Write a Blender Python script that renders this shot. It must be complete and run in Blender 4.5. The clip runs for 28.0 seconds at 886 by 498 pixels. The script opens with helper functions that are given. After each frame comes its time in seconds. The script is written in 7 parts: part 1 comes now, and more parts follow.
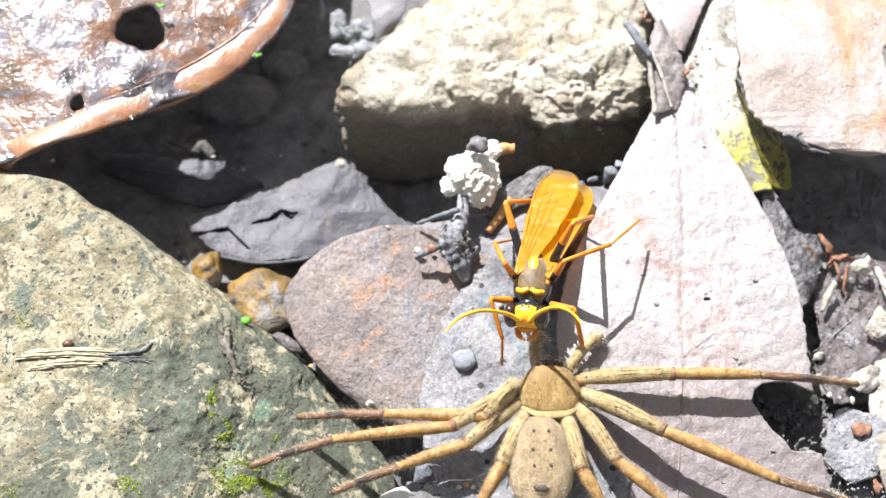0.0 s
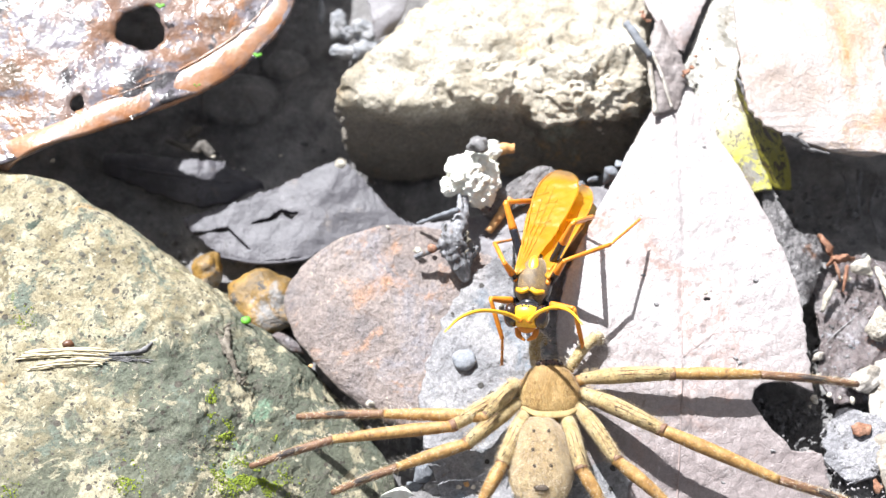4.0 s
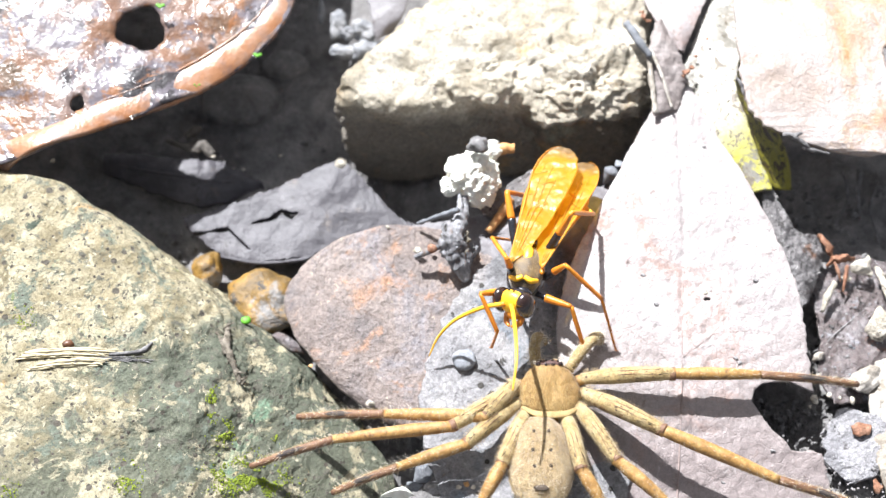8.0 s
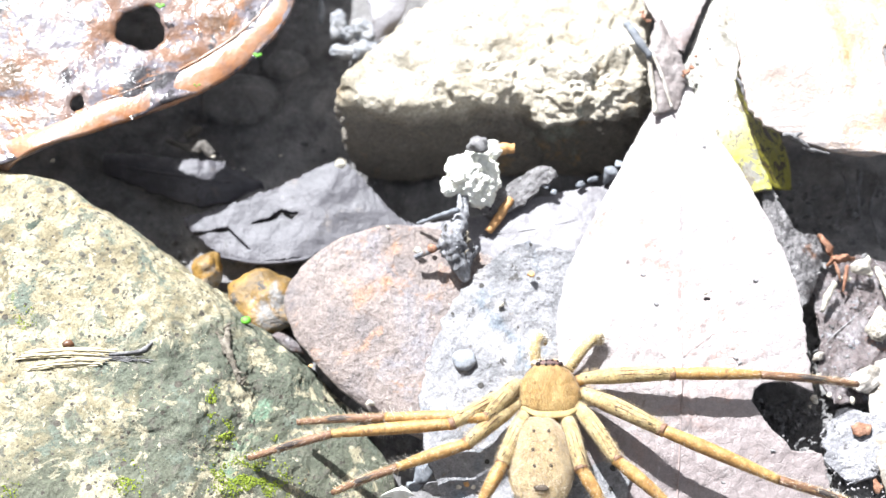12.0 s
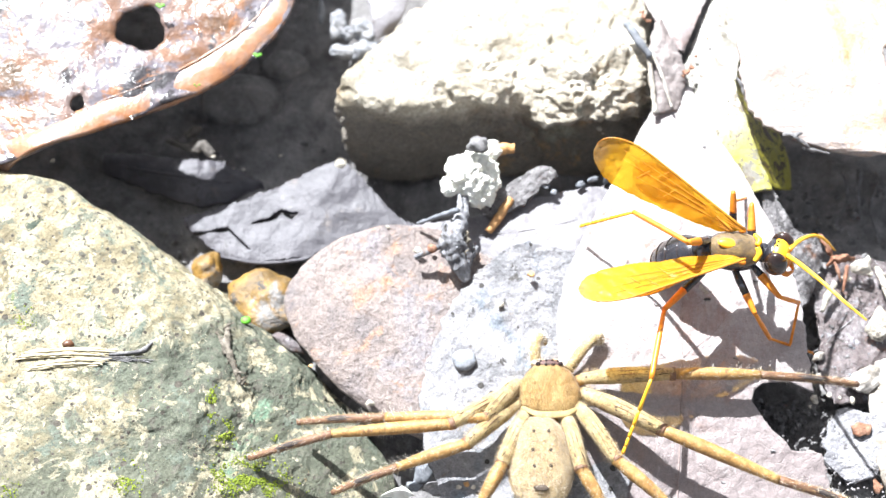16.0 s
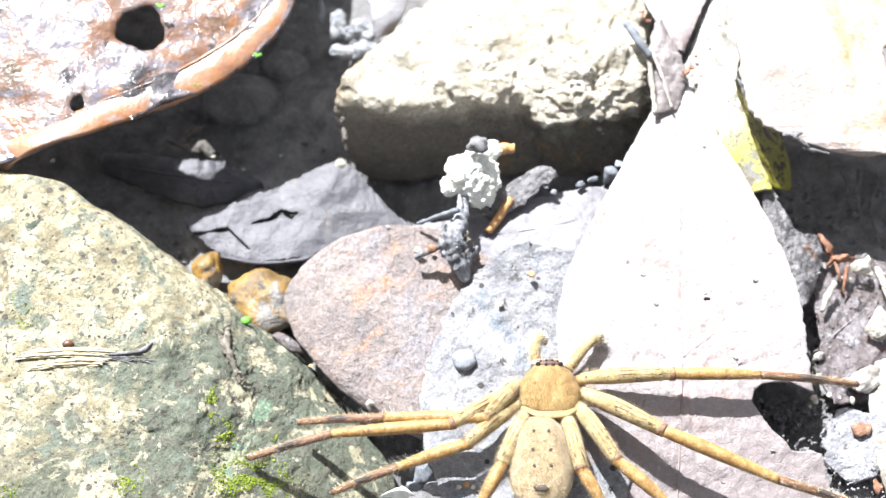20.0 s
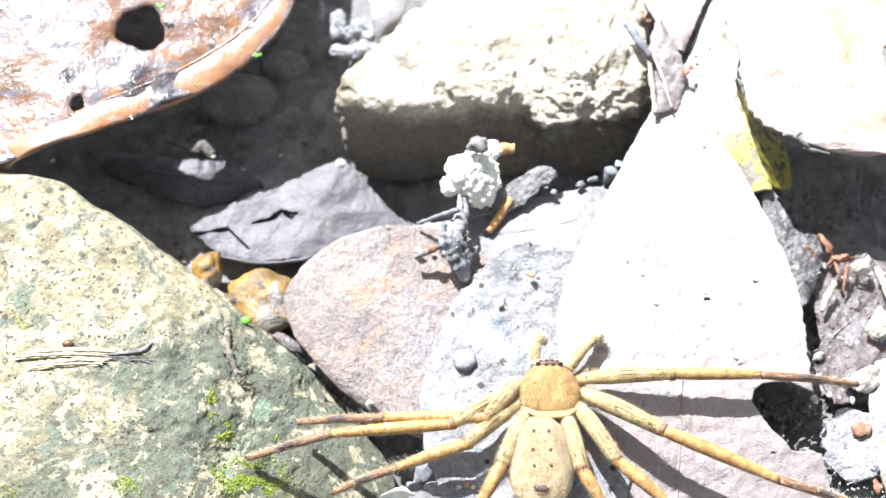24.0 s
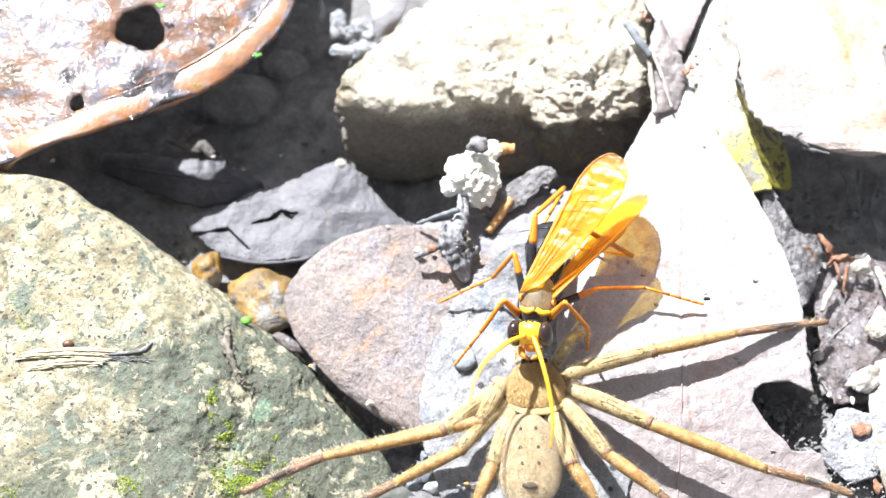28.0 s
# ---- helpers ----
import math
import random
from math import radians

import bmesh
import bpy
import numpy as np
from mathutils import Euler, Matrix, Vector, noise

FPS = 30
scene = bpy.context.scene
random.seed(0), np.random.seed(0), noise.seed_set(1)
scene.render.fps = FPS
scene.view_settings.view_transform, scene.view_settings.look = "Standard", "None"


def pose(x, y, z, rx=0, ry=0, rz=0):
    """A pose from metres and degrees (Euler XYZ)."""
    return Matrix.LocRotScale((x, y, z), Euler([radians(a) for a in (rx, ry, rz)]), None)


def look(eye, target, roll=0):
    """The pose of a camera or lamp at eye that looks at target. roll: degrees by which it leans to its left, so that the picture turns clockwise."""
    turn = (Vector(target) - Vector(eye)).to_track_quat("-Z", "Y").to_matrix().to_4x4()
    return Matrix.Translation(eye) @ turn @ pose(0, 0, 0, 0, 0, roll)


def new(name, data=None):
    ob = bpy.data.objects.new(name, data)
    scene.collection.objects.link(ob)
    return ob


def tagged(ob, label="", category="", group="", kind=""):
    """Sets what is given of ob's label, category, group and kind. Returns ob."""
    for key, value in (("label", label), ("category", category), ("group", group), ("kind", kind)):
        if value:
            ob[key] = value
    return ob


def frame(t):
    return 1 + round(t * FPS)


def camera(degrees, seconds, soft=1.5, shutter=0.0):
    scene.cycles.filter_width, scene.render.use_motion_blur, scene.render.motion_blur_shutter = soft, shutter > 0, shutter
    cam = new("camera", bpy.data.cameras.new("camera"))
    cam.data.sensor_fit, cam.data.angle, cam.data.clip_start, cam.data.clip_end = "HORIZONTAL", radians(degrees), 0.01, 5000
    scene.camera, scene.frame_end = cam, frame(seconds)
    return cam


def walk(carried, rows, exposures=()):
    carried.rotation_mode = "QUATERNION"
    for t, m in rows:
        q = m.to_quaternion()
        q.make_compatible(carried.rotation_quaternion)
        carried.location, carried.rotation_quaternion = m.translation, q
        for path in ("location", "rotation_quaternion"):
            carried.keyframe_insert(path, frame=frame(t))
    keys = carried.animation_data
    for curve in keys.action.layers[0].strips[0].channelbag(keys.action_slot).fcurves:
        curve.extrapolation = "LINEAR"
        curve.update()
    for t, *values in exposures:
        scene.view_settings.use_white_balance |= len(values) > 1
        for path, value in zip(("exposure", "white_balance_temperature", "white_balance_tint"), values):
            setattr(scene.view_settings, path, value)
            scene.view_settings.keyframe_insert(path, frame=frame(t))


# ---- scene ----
from mathutils.bvhtree import BVHTree

# Forest floor close-up: a spider wasp and a huntsman spider among leaves and stones.
# Plan in millimetres (MM turns them into metres): x to the right, y away from the camera, z up.
MM = 0.001
EYE, AIM = (0, -0.09103, 0.19522), (0, 0, 0)
cam = camera(40, 28.0, soft=1.35, shutter=0.5)
cam.data.dof.use_dof, cam.data.dof.focus_distance, cam.data.dof.aperture_fstop = True, 0.199, 17.0
walk(cam, [(0.0, look(EYE, AIM)), (28.0, look(EYE, AIM))], exposures=[
    (0.0, 1.32, 6400, 11), (1.0, 1.3, 6400, 11), (2.0, 1.1, 6350, 11), (3.0, 1.54, 6350, 11), (3.5, 1.5, 6350, 11),
    (5.5, 1.5, 6350, 11), (8.0, 1.48, 6350, 11), (8.6, 1.4, 6350, 11), (10.0, 1.45, 6350, 11), (10.6, 1.45, 6350, 11),
    (11.0, 1.62, 6230, 10), (11.5, 1.75, 6230, 10), (12.5, 1.8, 6230, 10), (14.5, 1.85, 6230, 10),
    (17.0, 1.9, 6230, 10), (18.0, 1.85, 6230, 10), (18.5, 1.8, 6230, 10), (20.0, 1.8, 6230, 10),
    (21.5, 1.8, 6230, 10), (23.5, 1.9, 6230, 10), (25.0, 1.9, 6230, 10), (26.0, 1.8, 6230, 10), (28.0, 1.8, 6230, 10)])

# ---- daylight ----
SUN_WAY = Vector((0.42, -0.75, -1.0)).normalized()
world = bpy.data.worlds.new("sky")
scene.world = world
world.use_nodes = True
sky = world.node_tree.nodes.new("ShaderNodeTexSky")
sky.sky_type, sky.sun_disc = "NISHITA", False
sky.air_density, sky.dust_density, sky.ozone_density = 1.0, 3.0, 1.0
sky.sun_elevation = math.asin(-SUN_WAY.z)
sky.sun_rotation = math.atan2(-SUN_WAY.x, -SUN_WAY.y)
backing = world.node_tree.nodes["Background"]
backing.inputs["Strength"].default_value = 0.052
haze = world.node_tree.nodes.new("ShaderNodeHueSaturation")
haze.inputs["Saturation"].default_value = 0.3
world.node_tree.links.new(sky.outputs[0], haze.inputs["Color"])
world.node_tree.links.new(haze.outputs[0], backing.inputs["Color"])
sun = new("sun", bpy.data.lights.new("sun", "SUN"))
sun.data.energy, sun.data.angle, sun.data.color = 4.6, radians(0.6), (0.985, 0.993, 1.0)
sun.matrix_world = look((0, 0, 0), SUN_WAY)


# ---- materials ----
def surf(name, stops, scale=0.15, rough=0.75, patches=(), spots=(), bumps=((1.5, 0.12),), metal=0.0, coat=0.0,
         rough_var=0.1, vary=0.0, cells=None, thin=0.0, spec=0.5, stretch=(1, 1, 1), sheen=0.0, drift=(), grain=0.3, coat_rough=0.12):
    """A surface with mottled colour, patches and spots of other colours, and relief in mm; scales are per mm."""
    mat = bpy.data.materials.new(name)
    mat.use_nodes = True
    nt = mat.node_tree
    N, L = nt.nodes.new, nt.links.new
    bsdf = nt.nodes["Principled BSDF"]
    co = N("ShaderNodeTexCoord")
    mp = N("ShaderNodeMapping")
    mp.inputs["Scale"].default_value = [1000 * s for s in stretch]
    L(co.outputs["Object"], mp.inputs[0])

    def noise_of(s, detail=6, dist=0.3, seed=0.0, grain=0.62):
        n = N("ShaderNodeTexNoise")
        n.noise_dimensions = "4D"
        n.inputs["W"].default_value = seed
        n.inputs["Scale"].default_value, n.inputs["Detail"].default_value = s, detail
        n.inputs["Roughness"].default_value, n.inputs["Distortion"].default_value = grain, dist
        L(mp.outputs[0], n.inputs["Vector"])
        return n.outputs["Fac"]

    def ramp(fac, points):
        r = N("ShaderNodeValToRGB")
        while len(r.color_ramp.elements) < len(points):
            r.color_ramp.elements.new(0.5)
        for e, (p, c) in zip(r.color_ramp.elements, points):
            e.position, e.color = p, (*c, 1)
        L(fac, r.inputs[0])
        return r.outputs[0]

    def mix(fac, a, b):
        m = N("ShaderNodeMix")
        m.data_type = "RGBA"
        L(fac, m.inputs["Factor"])
        L(a, m.inputs["A"])
        if hasattr(b, "links"):
            L(b, m.inputs["B"])
        else:
            m.inputs["B"].default_value = (*b, 1)
        return m.outputs["Result"]

    k = len(stops)
    col = ramp(noise_of(scale), [(0.3 + 0.4 * i / max(1, k - 1), c) for i, c in enumerate(stops)])
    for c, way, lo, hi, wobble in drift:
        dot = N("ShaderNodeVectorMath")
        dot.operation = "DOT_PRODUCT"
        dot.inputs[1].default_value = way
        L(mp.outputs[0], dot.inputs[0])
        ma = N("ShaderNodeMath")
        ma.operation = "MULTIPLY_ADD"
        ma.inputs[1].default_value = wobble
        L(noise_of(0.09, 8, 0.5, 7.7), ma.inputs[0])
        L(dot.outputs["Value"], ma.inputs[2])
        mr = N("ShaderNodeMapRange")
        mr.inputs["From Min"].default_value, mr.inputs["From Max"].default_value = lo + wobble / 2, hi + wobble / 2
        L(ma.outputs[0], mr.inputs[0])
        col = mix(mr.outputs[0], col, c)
    for i, (c, s, lo, hi) in enumerate(patches):
        col = mix(ramp(noise_of(s, 9, 0.6, 3.1 + 2.7 * i, 0.72), [(lo, (0, 0, 0)), (hi, (1, 1, 1))]), col, c)
    for c, s, size in spots:
        v = N("ShaderNodeTexVoronoi")
        v.inputs["Scale"].default_value = s
        warp = N("ShaderNodeMix")
        warp.data_type = "VECTOR"
        warp.inputs["Factor"].default_value = 0.35
        n = N("ShaderNodeTexNoise")
        n.inputs["Scale"].default_value = s * 1.7
        L(mp.outputs[0], n.inputs["Vector"])
        L(mp.outputs[0], warp.inputs["A"])
        L(n.outputs["Color"], warp.inputs["B"])
        L(warp.outputs["Result"], v.inputs["Vector"])
        thr = N("ShaderNodeMath")
        thr.operation = "MULTIPLY"
        L(noise_of(s * 0.6, 3, 0.2, 9.0), thr.inputs[0])
        thr.inputs[1].default_value = size * 2
        less = N("ShaderNodeMath")
        less.operation = "LESS_THAN"
        L(v.outputs["Distance"], less.inputs[0])
        L(thr.outputs[0], less.inputs[1])
        col = mix(less.outputs[0], col, c)
    if grain:
        add = N("ShaderNodeMath")
        add.operation = "ADD"
        L(noise_of(1.6, 3, 0.0, 21.0, 0.7), add.inputs[0])
        L(noise_of(5.0, 3, 0.0, 23.0, 0.7), add.inputs[1])
        gr = N("ShaderNodeMapRange")
        gr.inputs["From Min"].default_value, gr.inputs["From Max"].default_value = 0.72, 1.28
        gr.inputs["To Min"].default_value, gr.inputs["To Max"].default_value = 1 - grain, 1 + grain
        L(add.outputs[0], gr.inputs[0])
        shade = N("ShaderNodeHueSaturation")
        L(gr.outputs[0], shade.inputs["Value"])
        L(col, shade.inputs["Color"])
        col = shade.outputs[0]
    if vary:
        oi = N("ShaderNodeObjectInfo")
        hsv = N("ShaderNodeHueSaturation")
        mr = N("ShaderNodeMapRange")
        mr.inputs["To Min"].default_value, mr.inputs["To Max"].default_value = 1 - vary, 1 + vary
        L(oi.outputs["Random"], mr.inputs[0])
        L(mr.outputs[0], hsv.inputs["Value"])
        L(col, hsv.inputs["Color"])
        col = hsv.outputs[0]
    L(col, bsdf.inputs["Base Color"])
    rr = N("ShaderNodeMapRange")
    rr.inputs["To Min"].default_value, rr.inputs["To Max"].default_value = max(0.02, rough - rough_var), min(1, rough + rough_var)
    L(noise_of(0.5, 4, 0.2, 5.0), rr.inputs[0])
    L(rr.outputs[0], bsdf.inputs["Roughness"])
    bsdf.inputs["Metallic"].default_value = metal
    bsdf.inputs["Coat Weight"].default_value = coat
    bsdf.inputs["Coat Roughness"].default_value = coat_rough
    bsdf.inputs["Specular IOR Level"].default_value = spec
    bsdf.inputs["Sheen Weight"].default_value = sheen
    last = None
    for i, (s, a) in enumerate(bumps):
        b = N("ShaderNodeBump")
        b.inputs["Strength"].default_value, b.inputs["Distance"].default_value = 1.0, a * MM
        L(noise_of(s, 5, 0.2, 1.3 * i), b.inputs["Height"])
        if last:
            L(last, b.inputs["Normal"])
        last = b.outputs[0]
    if cells:
        v = N("ShaderNodeTexVoronoi")
        v.feature = "DISTANCE_TO_EDGE"
        v.inputs["Scale"].default_value = cells[0]
        bend = N("ShaderNodeTexNoise")
        bend.inputs["Scale"].default_value, bend.inputs["Detail"].default_value = cells[0] * 0.9, 4
        L(mp.outputs[0], bend.inputs["Vector"])
        shift = N("ShaderNodeVectorMath")
        shift.operation = "MULTIPLY_ADD"
        shift.inputs[1].default_value = (1.6 / cells[0],) * 3
        L(bend.outputs["Color"], shift.inputs[0])
        L(mp.outputs[0], shift.inputs[2])
        L(shift.outputs[0], v.inputs["Vector"])
        cut = N("ShaderNodeMapRange")
        cut.inputs["From Max"].default_value = 0.09
        L(v.outputs["Distance"], cut.inputs[0])
        b = N("ShaderNodeBump")
        b.inputs["Strength"].default_value, b.inputs["Distance"].default_value = 1.0, cells[1] * MM
        L(cut.outputs[0], b.inputs["Height"])
        if last:
            L(last, b.inputs["Normal"])
        last = b.outputs[0]
    if last:
        L(last, bsdf.inputs["Normal"])
        L(last, bsdf.inputs["Coat Normal"])
    if thin:
        out = nt.nodes["Material Output"]
        tr = N("ShaderNodeBsdfTranslucent")
        L(col, tr.inputs["Color"])
        m = N("ShaderNodeMixShader")
        m.inputs[0].default_value = thin
        L(bsdf.outputs[0], m.inputs[1])
        L(tr.outputs[0], m.inputs[2])
        L(m.outputs[0], out.inputs["Surface"])
    return mat


MUD = surf("wet_mud", [(0.10, 0.096, 0.094), (0.185, 0.178, 0.175), (0.28, 0.265, 0.255)], 0.2, 0.65, spec=0.12, bumps=((0.4, 0.8), (2.0, 0.3)))
GRAVEL = surf("dark_crumbs", [(0.06, 0.06, 0.06), (0.14, 0.135, 0.135), (0.24, 0.23, 0.225)], 0.6, 0.7, bumps=((2.0, 0.4),), grain=0.5)
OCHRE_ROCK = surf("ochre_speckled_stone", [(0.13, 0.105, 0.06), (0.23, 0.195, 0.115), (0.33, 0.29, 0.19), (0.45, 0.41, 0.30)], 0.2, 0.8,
                  # drifts: algae green on the right and near sides, with their shade painted in
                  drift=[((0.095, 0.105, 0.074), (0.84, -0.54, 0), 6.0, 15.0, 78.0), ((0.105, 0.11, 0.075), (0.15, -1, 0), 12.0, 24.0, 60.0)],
                  patches=[((0.13, 0.15, 0.115), 0.075, 0.545, 0.575), ((0.34, 0.23, 0.11), 0.10, 0.61, 0.64), ((0.14, 0.145, 0.105), 0.28, 0.55, 0.58),
                           ((0.37, 0.33, 0.22), 0.13, 0.535, 0.575), ((0.44, 0.40, 0.29), 0.4, 0.60, 0.625), ((0.11, 0.105, 0.08), 0.6, 0.56, 0.585), ((0.05, 0.065, 0.045), 0.25, 0.62, 0.65),
                           ((0.17, 0.31, 0.20), 0.055, 0.585, 0.69), ((0.04, 0.038, 0.03), 2.0, 0.62, 0.65), ((0.12, 0.16, 0.03), 0.12, 0.63, 0.68)],
                  spots=[((0.075, 0.065, 0.05), 0.42, 0.14), ((0.06, 0.05, 0.04), 0.9, 0.15)],
                  bumps=((0.22, 1.2), (1.0, 0.6), (4.0, 0.25)), grain=0.4)
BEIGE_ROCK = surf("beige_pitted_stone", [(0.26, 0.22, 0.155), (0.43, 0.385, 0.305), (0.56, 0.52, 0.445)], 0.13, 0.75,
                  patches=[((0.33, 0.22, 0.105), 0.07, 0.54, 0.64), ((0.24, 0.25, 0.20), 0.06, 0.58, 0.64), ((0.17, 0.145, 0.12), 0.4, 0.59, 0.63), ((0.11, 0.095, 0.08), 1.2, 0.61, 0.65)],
                  # browner left slope; shade under the front painted in as a darker colour
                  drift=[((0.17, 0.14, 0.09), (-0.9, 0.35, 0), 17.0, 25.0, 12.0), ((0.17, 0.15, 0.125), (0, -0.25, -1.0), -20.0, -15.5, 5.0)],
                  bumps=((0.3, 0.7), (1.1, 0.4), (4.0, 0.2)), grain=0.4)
WET_LEAF = surf("wet_brown_leaf", [(0.07, 0.05, 0.028), (0.17, 0.08, 0.04), (0.18, 0.125, 0.105), (0.22, 0.19, 0.185)], 0.07, 0.5,
                patches=[((0.13, 0.115, 0.13), 0.09, 0.49, 0.54), ((0.23, 0.095, 0.035), 0.11, 0.57, 0.61), ((0.03, 0.026, 0.028), 0.09, 0.54, 0.58), ((0.32, 0.29, 0.28), 0.25, 0.58, 0.64)],
                drift=[((0.11, 0.065, 0.02), (-0.6, 0.8, 0), 15.0, 30.0, 26.0)],
                bumps=((0.10, 1.1), (0.28, 0.35)), rough_var=0.1, spec=0.2, coat=1.0, coat_rough=0.22, grain=0.2)
WET_RIM = surf("wet_leaf_rim", [(0.24, 0.09, 0.028), (0.32, 0.15, 0.07), (0.37, 0.25, 0.19)], 0.12, 0.45,
               patches=[((0.17, 0.125, 0.115), 0.1, 0.50, 0.72), ((0.28, 0.20, 0.17), 0.25, 0.56, 0.70)], bumps=((0.2, 0.5), (1.2, 0.06)), spec=0.2, coat=1.0, coat_rough=0.32, grain=0.15)
VEIN_BROWN = surf("dry_leaf_vein", [(0.22, 0.17, 0.155), (0.30, 0.24, 0.225)], 0.4, 0.6, bumps=((2, 0.1),))
MAIN_LEAF = surf("grey_pink_dry_leaf", [(0.30, 0.26, 0.25), (0.385, 0.352, 0.346), (0.46, 0.428, 0.422)], 0.06, 0.48,
                 # darker, pinker near half; the far half's sun glare is put into the colour
                 drift=[((0.255, 0.215, 0.208), (0, -1, 0), -4.0, 20.0, 14.0)],
                 patches=[((0.31, 0.20, 0.165), 0.05, 0.52, 0.66), ((0.23, 0.18, 0.165), 0.5, 0.60, 0.66), ((0.42, 0.38, 0.365), 0.25, 0.60, 0.68), ((0.16, 0.13, 0.115), 1.6, 0.64, 0.67)],
                 bumps=((0.12, 0.5), (0.4, 0.22), (1.3, 0.12), (3.5, 0.08)), cells=(0.7, 0.04), thin=0.08, rough_var=0.08, grain=0.22)
MUD_LEAF = surf("mud_caked_leaf", [(0.15, 0.15, 0.155), (0.23, 0.225, 0.232), (0.33, 0.32, 0.315)], 0.12, 0.7,
                patches=[((0.155, 0.175, 0.20), 0.09, 0.53, 0.61), ((0.29, 0.27, 0.265), 0.06, 0.56, 0.64), ((0.24, 0.16, 0.10), 0.25, 0.64, 0.67), ((0.06, 0.055, 0.05), 0.3, 0.61, 0.635), ((0.37, 0.355, 0.33), 0.8, 0.62, 0.66), ((0.045, 0.04, 0.037), 1.1, 0.615, 0.64)],
                spots=[((0.05, 0.045, 0.04), 0.32, 0.11)], bumps=((0.5, 0.6), (2.0, 0.4), (6.0, 0.15)), grain=0.45)
BROWN_LEAF = surf("red_brown_leaf", [(0.13, 0.115, 0.114), (0.185, 0.148, 0.132), (0.255, 0.212, 0.19)], 0.11, 0.5,
                  patches=[((0.20, 0.185, 0.195), 0.07, 0.52, 0.62), ((0.12, 0.10, 0.10), 0.3, 0.58, 0.63), ((0.30, 0.17, 0.105), 0.12, 0.54, 0.63), ((0.42, 0.36, 0.28), 0.7, 0.62, 0.65), ((0.06, 0.05, 0.046), 1.2, 0.61, 0.64)],
                  bumps=((0.25, 0.8), (1.2, 0.5), (4, 0.2)), grain=0.5)
CRACK_LEAF = surf("grey_lilac_leaf", [(0.036, 0.033, 0.039), (0.058, 0.054, 0.062), (0.085, 0.079, 0.087)], 0.12, 0.55,
                  patches=[((0.03, 0.026, 0.026), 0.25, 0.58, 0.66), ((0.11, 0.09, 0.078), 0.08, 0.58, 0.68)], bumps=((0.12, 0.6), (0.5, 0.2), (2.0, 0.1)), grain=0.25)
GREY_LEAF = surf("smooth_grey_leaf", [(0.11, 0.103, 0.11), (0.155, 0.146, 0.154), (0.205, 0.194, 0.20)], 0.09, 0.55,
                 patches=[((0.10, 0.085, 0.08), 0.3, 0.60, 0.66)], bumps=((0.2, 0.5), (2.0, 0.12)), grain=0.25)
YELLOW_LEAF = surf("yellow_spotted_leaf", [(0.36, 0.33, 0.035), (0.45, 0.42, 0.08), (0.50, 0.47, 0.18)], 0.1, 0.5,
                   drift=[((0.50, 0.47, 0.43), (-0.75, 0.6, 0), -3.0, 4.0, 9.0)],
                   patches=[((0.25, 0.235, 0.20), 0.16, 0.535, 0.57), ((0.20, 0.17, 0.13), 0.45, 0.545, 0.57), ((0.07, 0.055, 0.03), 0.8, 0.585, 0.605)],
                   bumps=((0.6, 0.25),), thin=0.2)
# Darker copy of the yellow leaf: the fold's shade is put into its colour.
YELLOW_FLAP = surf("shaded_yellow_spotted_flap", [(0.25, 0.23, 0.02), (0.32, 0.29, 0.03)], 0.15, 0.5,
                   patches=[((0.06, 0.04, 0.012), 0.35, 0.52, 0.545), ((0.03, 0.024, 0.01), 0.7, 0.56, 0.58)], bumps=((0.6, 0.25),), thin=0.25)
PALE_LEAF = surf("pale_bleached_leaf", [(0.26, 0.20, 0.16), (0.33, 0.285, 0.265), (0.39, 0.36, 0.35)], 0.05, 0.5,
                 patches=[((0.34, 0.20, 0.09), 0.035, 0.52, 0.64), ((0.28, 0.14, 0.09), 0.12, 0.57, 0.66), ((0.24, 0.215, 0.22), 0.08, 0.58, 0.66), ((0.10, 0.085, 0.08), 0.5, 0.68, 0.70)],
                 bumps=((0.25, 0.6), (2.0, 0.25)), grain=0.25)
GREY_BARK = surf("grey_bark", [(0.13, 0.125, 0.125), (0.24, 0.23, 0.23), (0.36, 0.35, 0.35)], 0.4, 0.8, bumps=((0.8, 0.5), (3, 0.2)))
FLAKE = surf("lilac_grey_mud_flake", [(0.17, 0.165, 0.175), (0.25, 0.245, 0.255), (0.34, 0.33, 0.335)], 0.2, 0.7, patches=[((0.08, 0.075, 0.075), 0.4, 0.57, 0.61), ((0.42, 0.41, 0.41), 0.9, 0.60, 0.63)], bumps=((0.4, 0.7), (1.5, 0.5), (5, 0.2)), grain=0.5)
BARK_BROWN = surf("rotten_brown_bark", [(0.06, 0.05, 0.04), (0.14, 0.12, 0.09), (0.26, 0.23, 0.19)], 0.6, 0.8, bumps=((1.0, 0.6), (3, 0.3)), grain=0.5)
BARK_STRIP = surf("speckled_grey_bark", [(0.085, 0.08, 0.08), (0.155, 0.145, 0.145), (0.27, 0.26, 0.26)], 0.35, 0.6,
                  patches=[((0.15, 0.08, 0.05), 0.15, 0.58, 0.64), ((0.42, 0.41, 0.40), 0.9, 0.60, 0.63), ((0.03, 0.027, 0.025), 0.8, 0.57, 0.60)], bumps=((0.6, 0.8), (2, 0.5)), coat=0.3, grain=0.5)
PEBBLE_PALE = surf("pale_blue_grey_pebble", [(0.10, 0.105, 0.115), (0.19, 0.195, 0.205), (0.30, 0.295, 0.295)], 0.3, 0.8, bumps=((0.8, 0.4),), vary=0.2)
DARK_TWIG = surf("dark_twig", [(0.07, 0.065, 0.065), (0.15, 0.145, 0.145), (0.27, 0.26, 0.26)], 0.5, 0.7, bumps=((1.0, 0.4), (3, 0.2)))
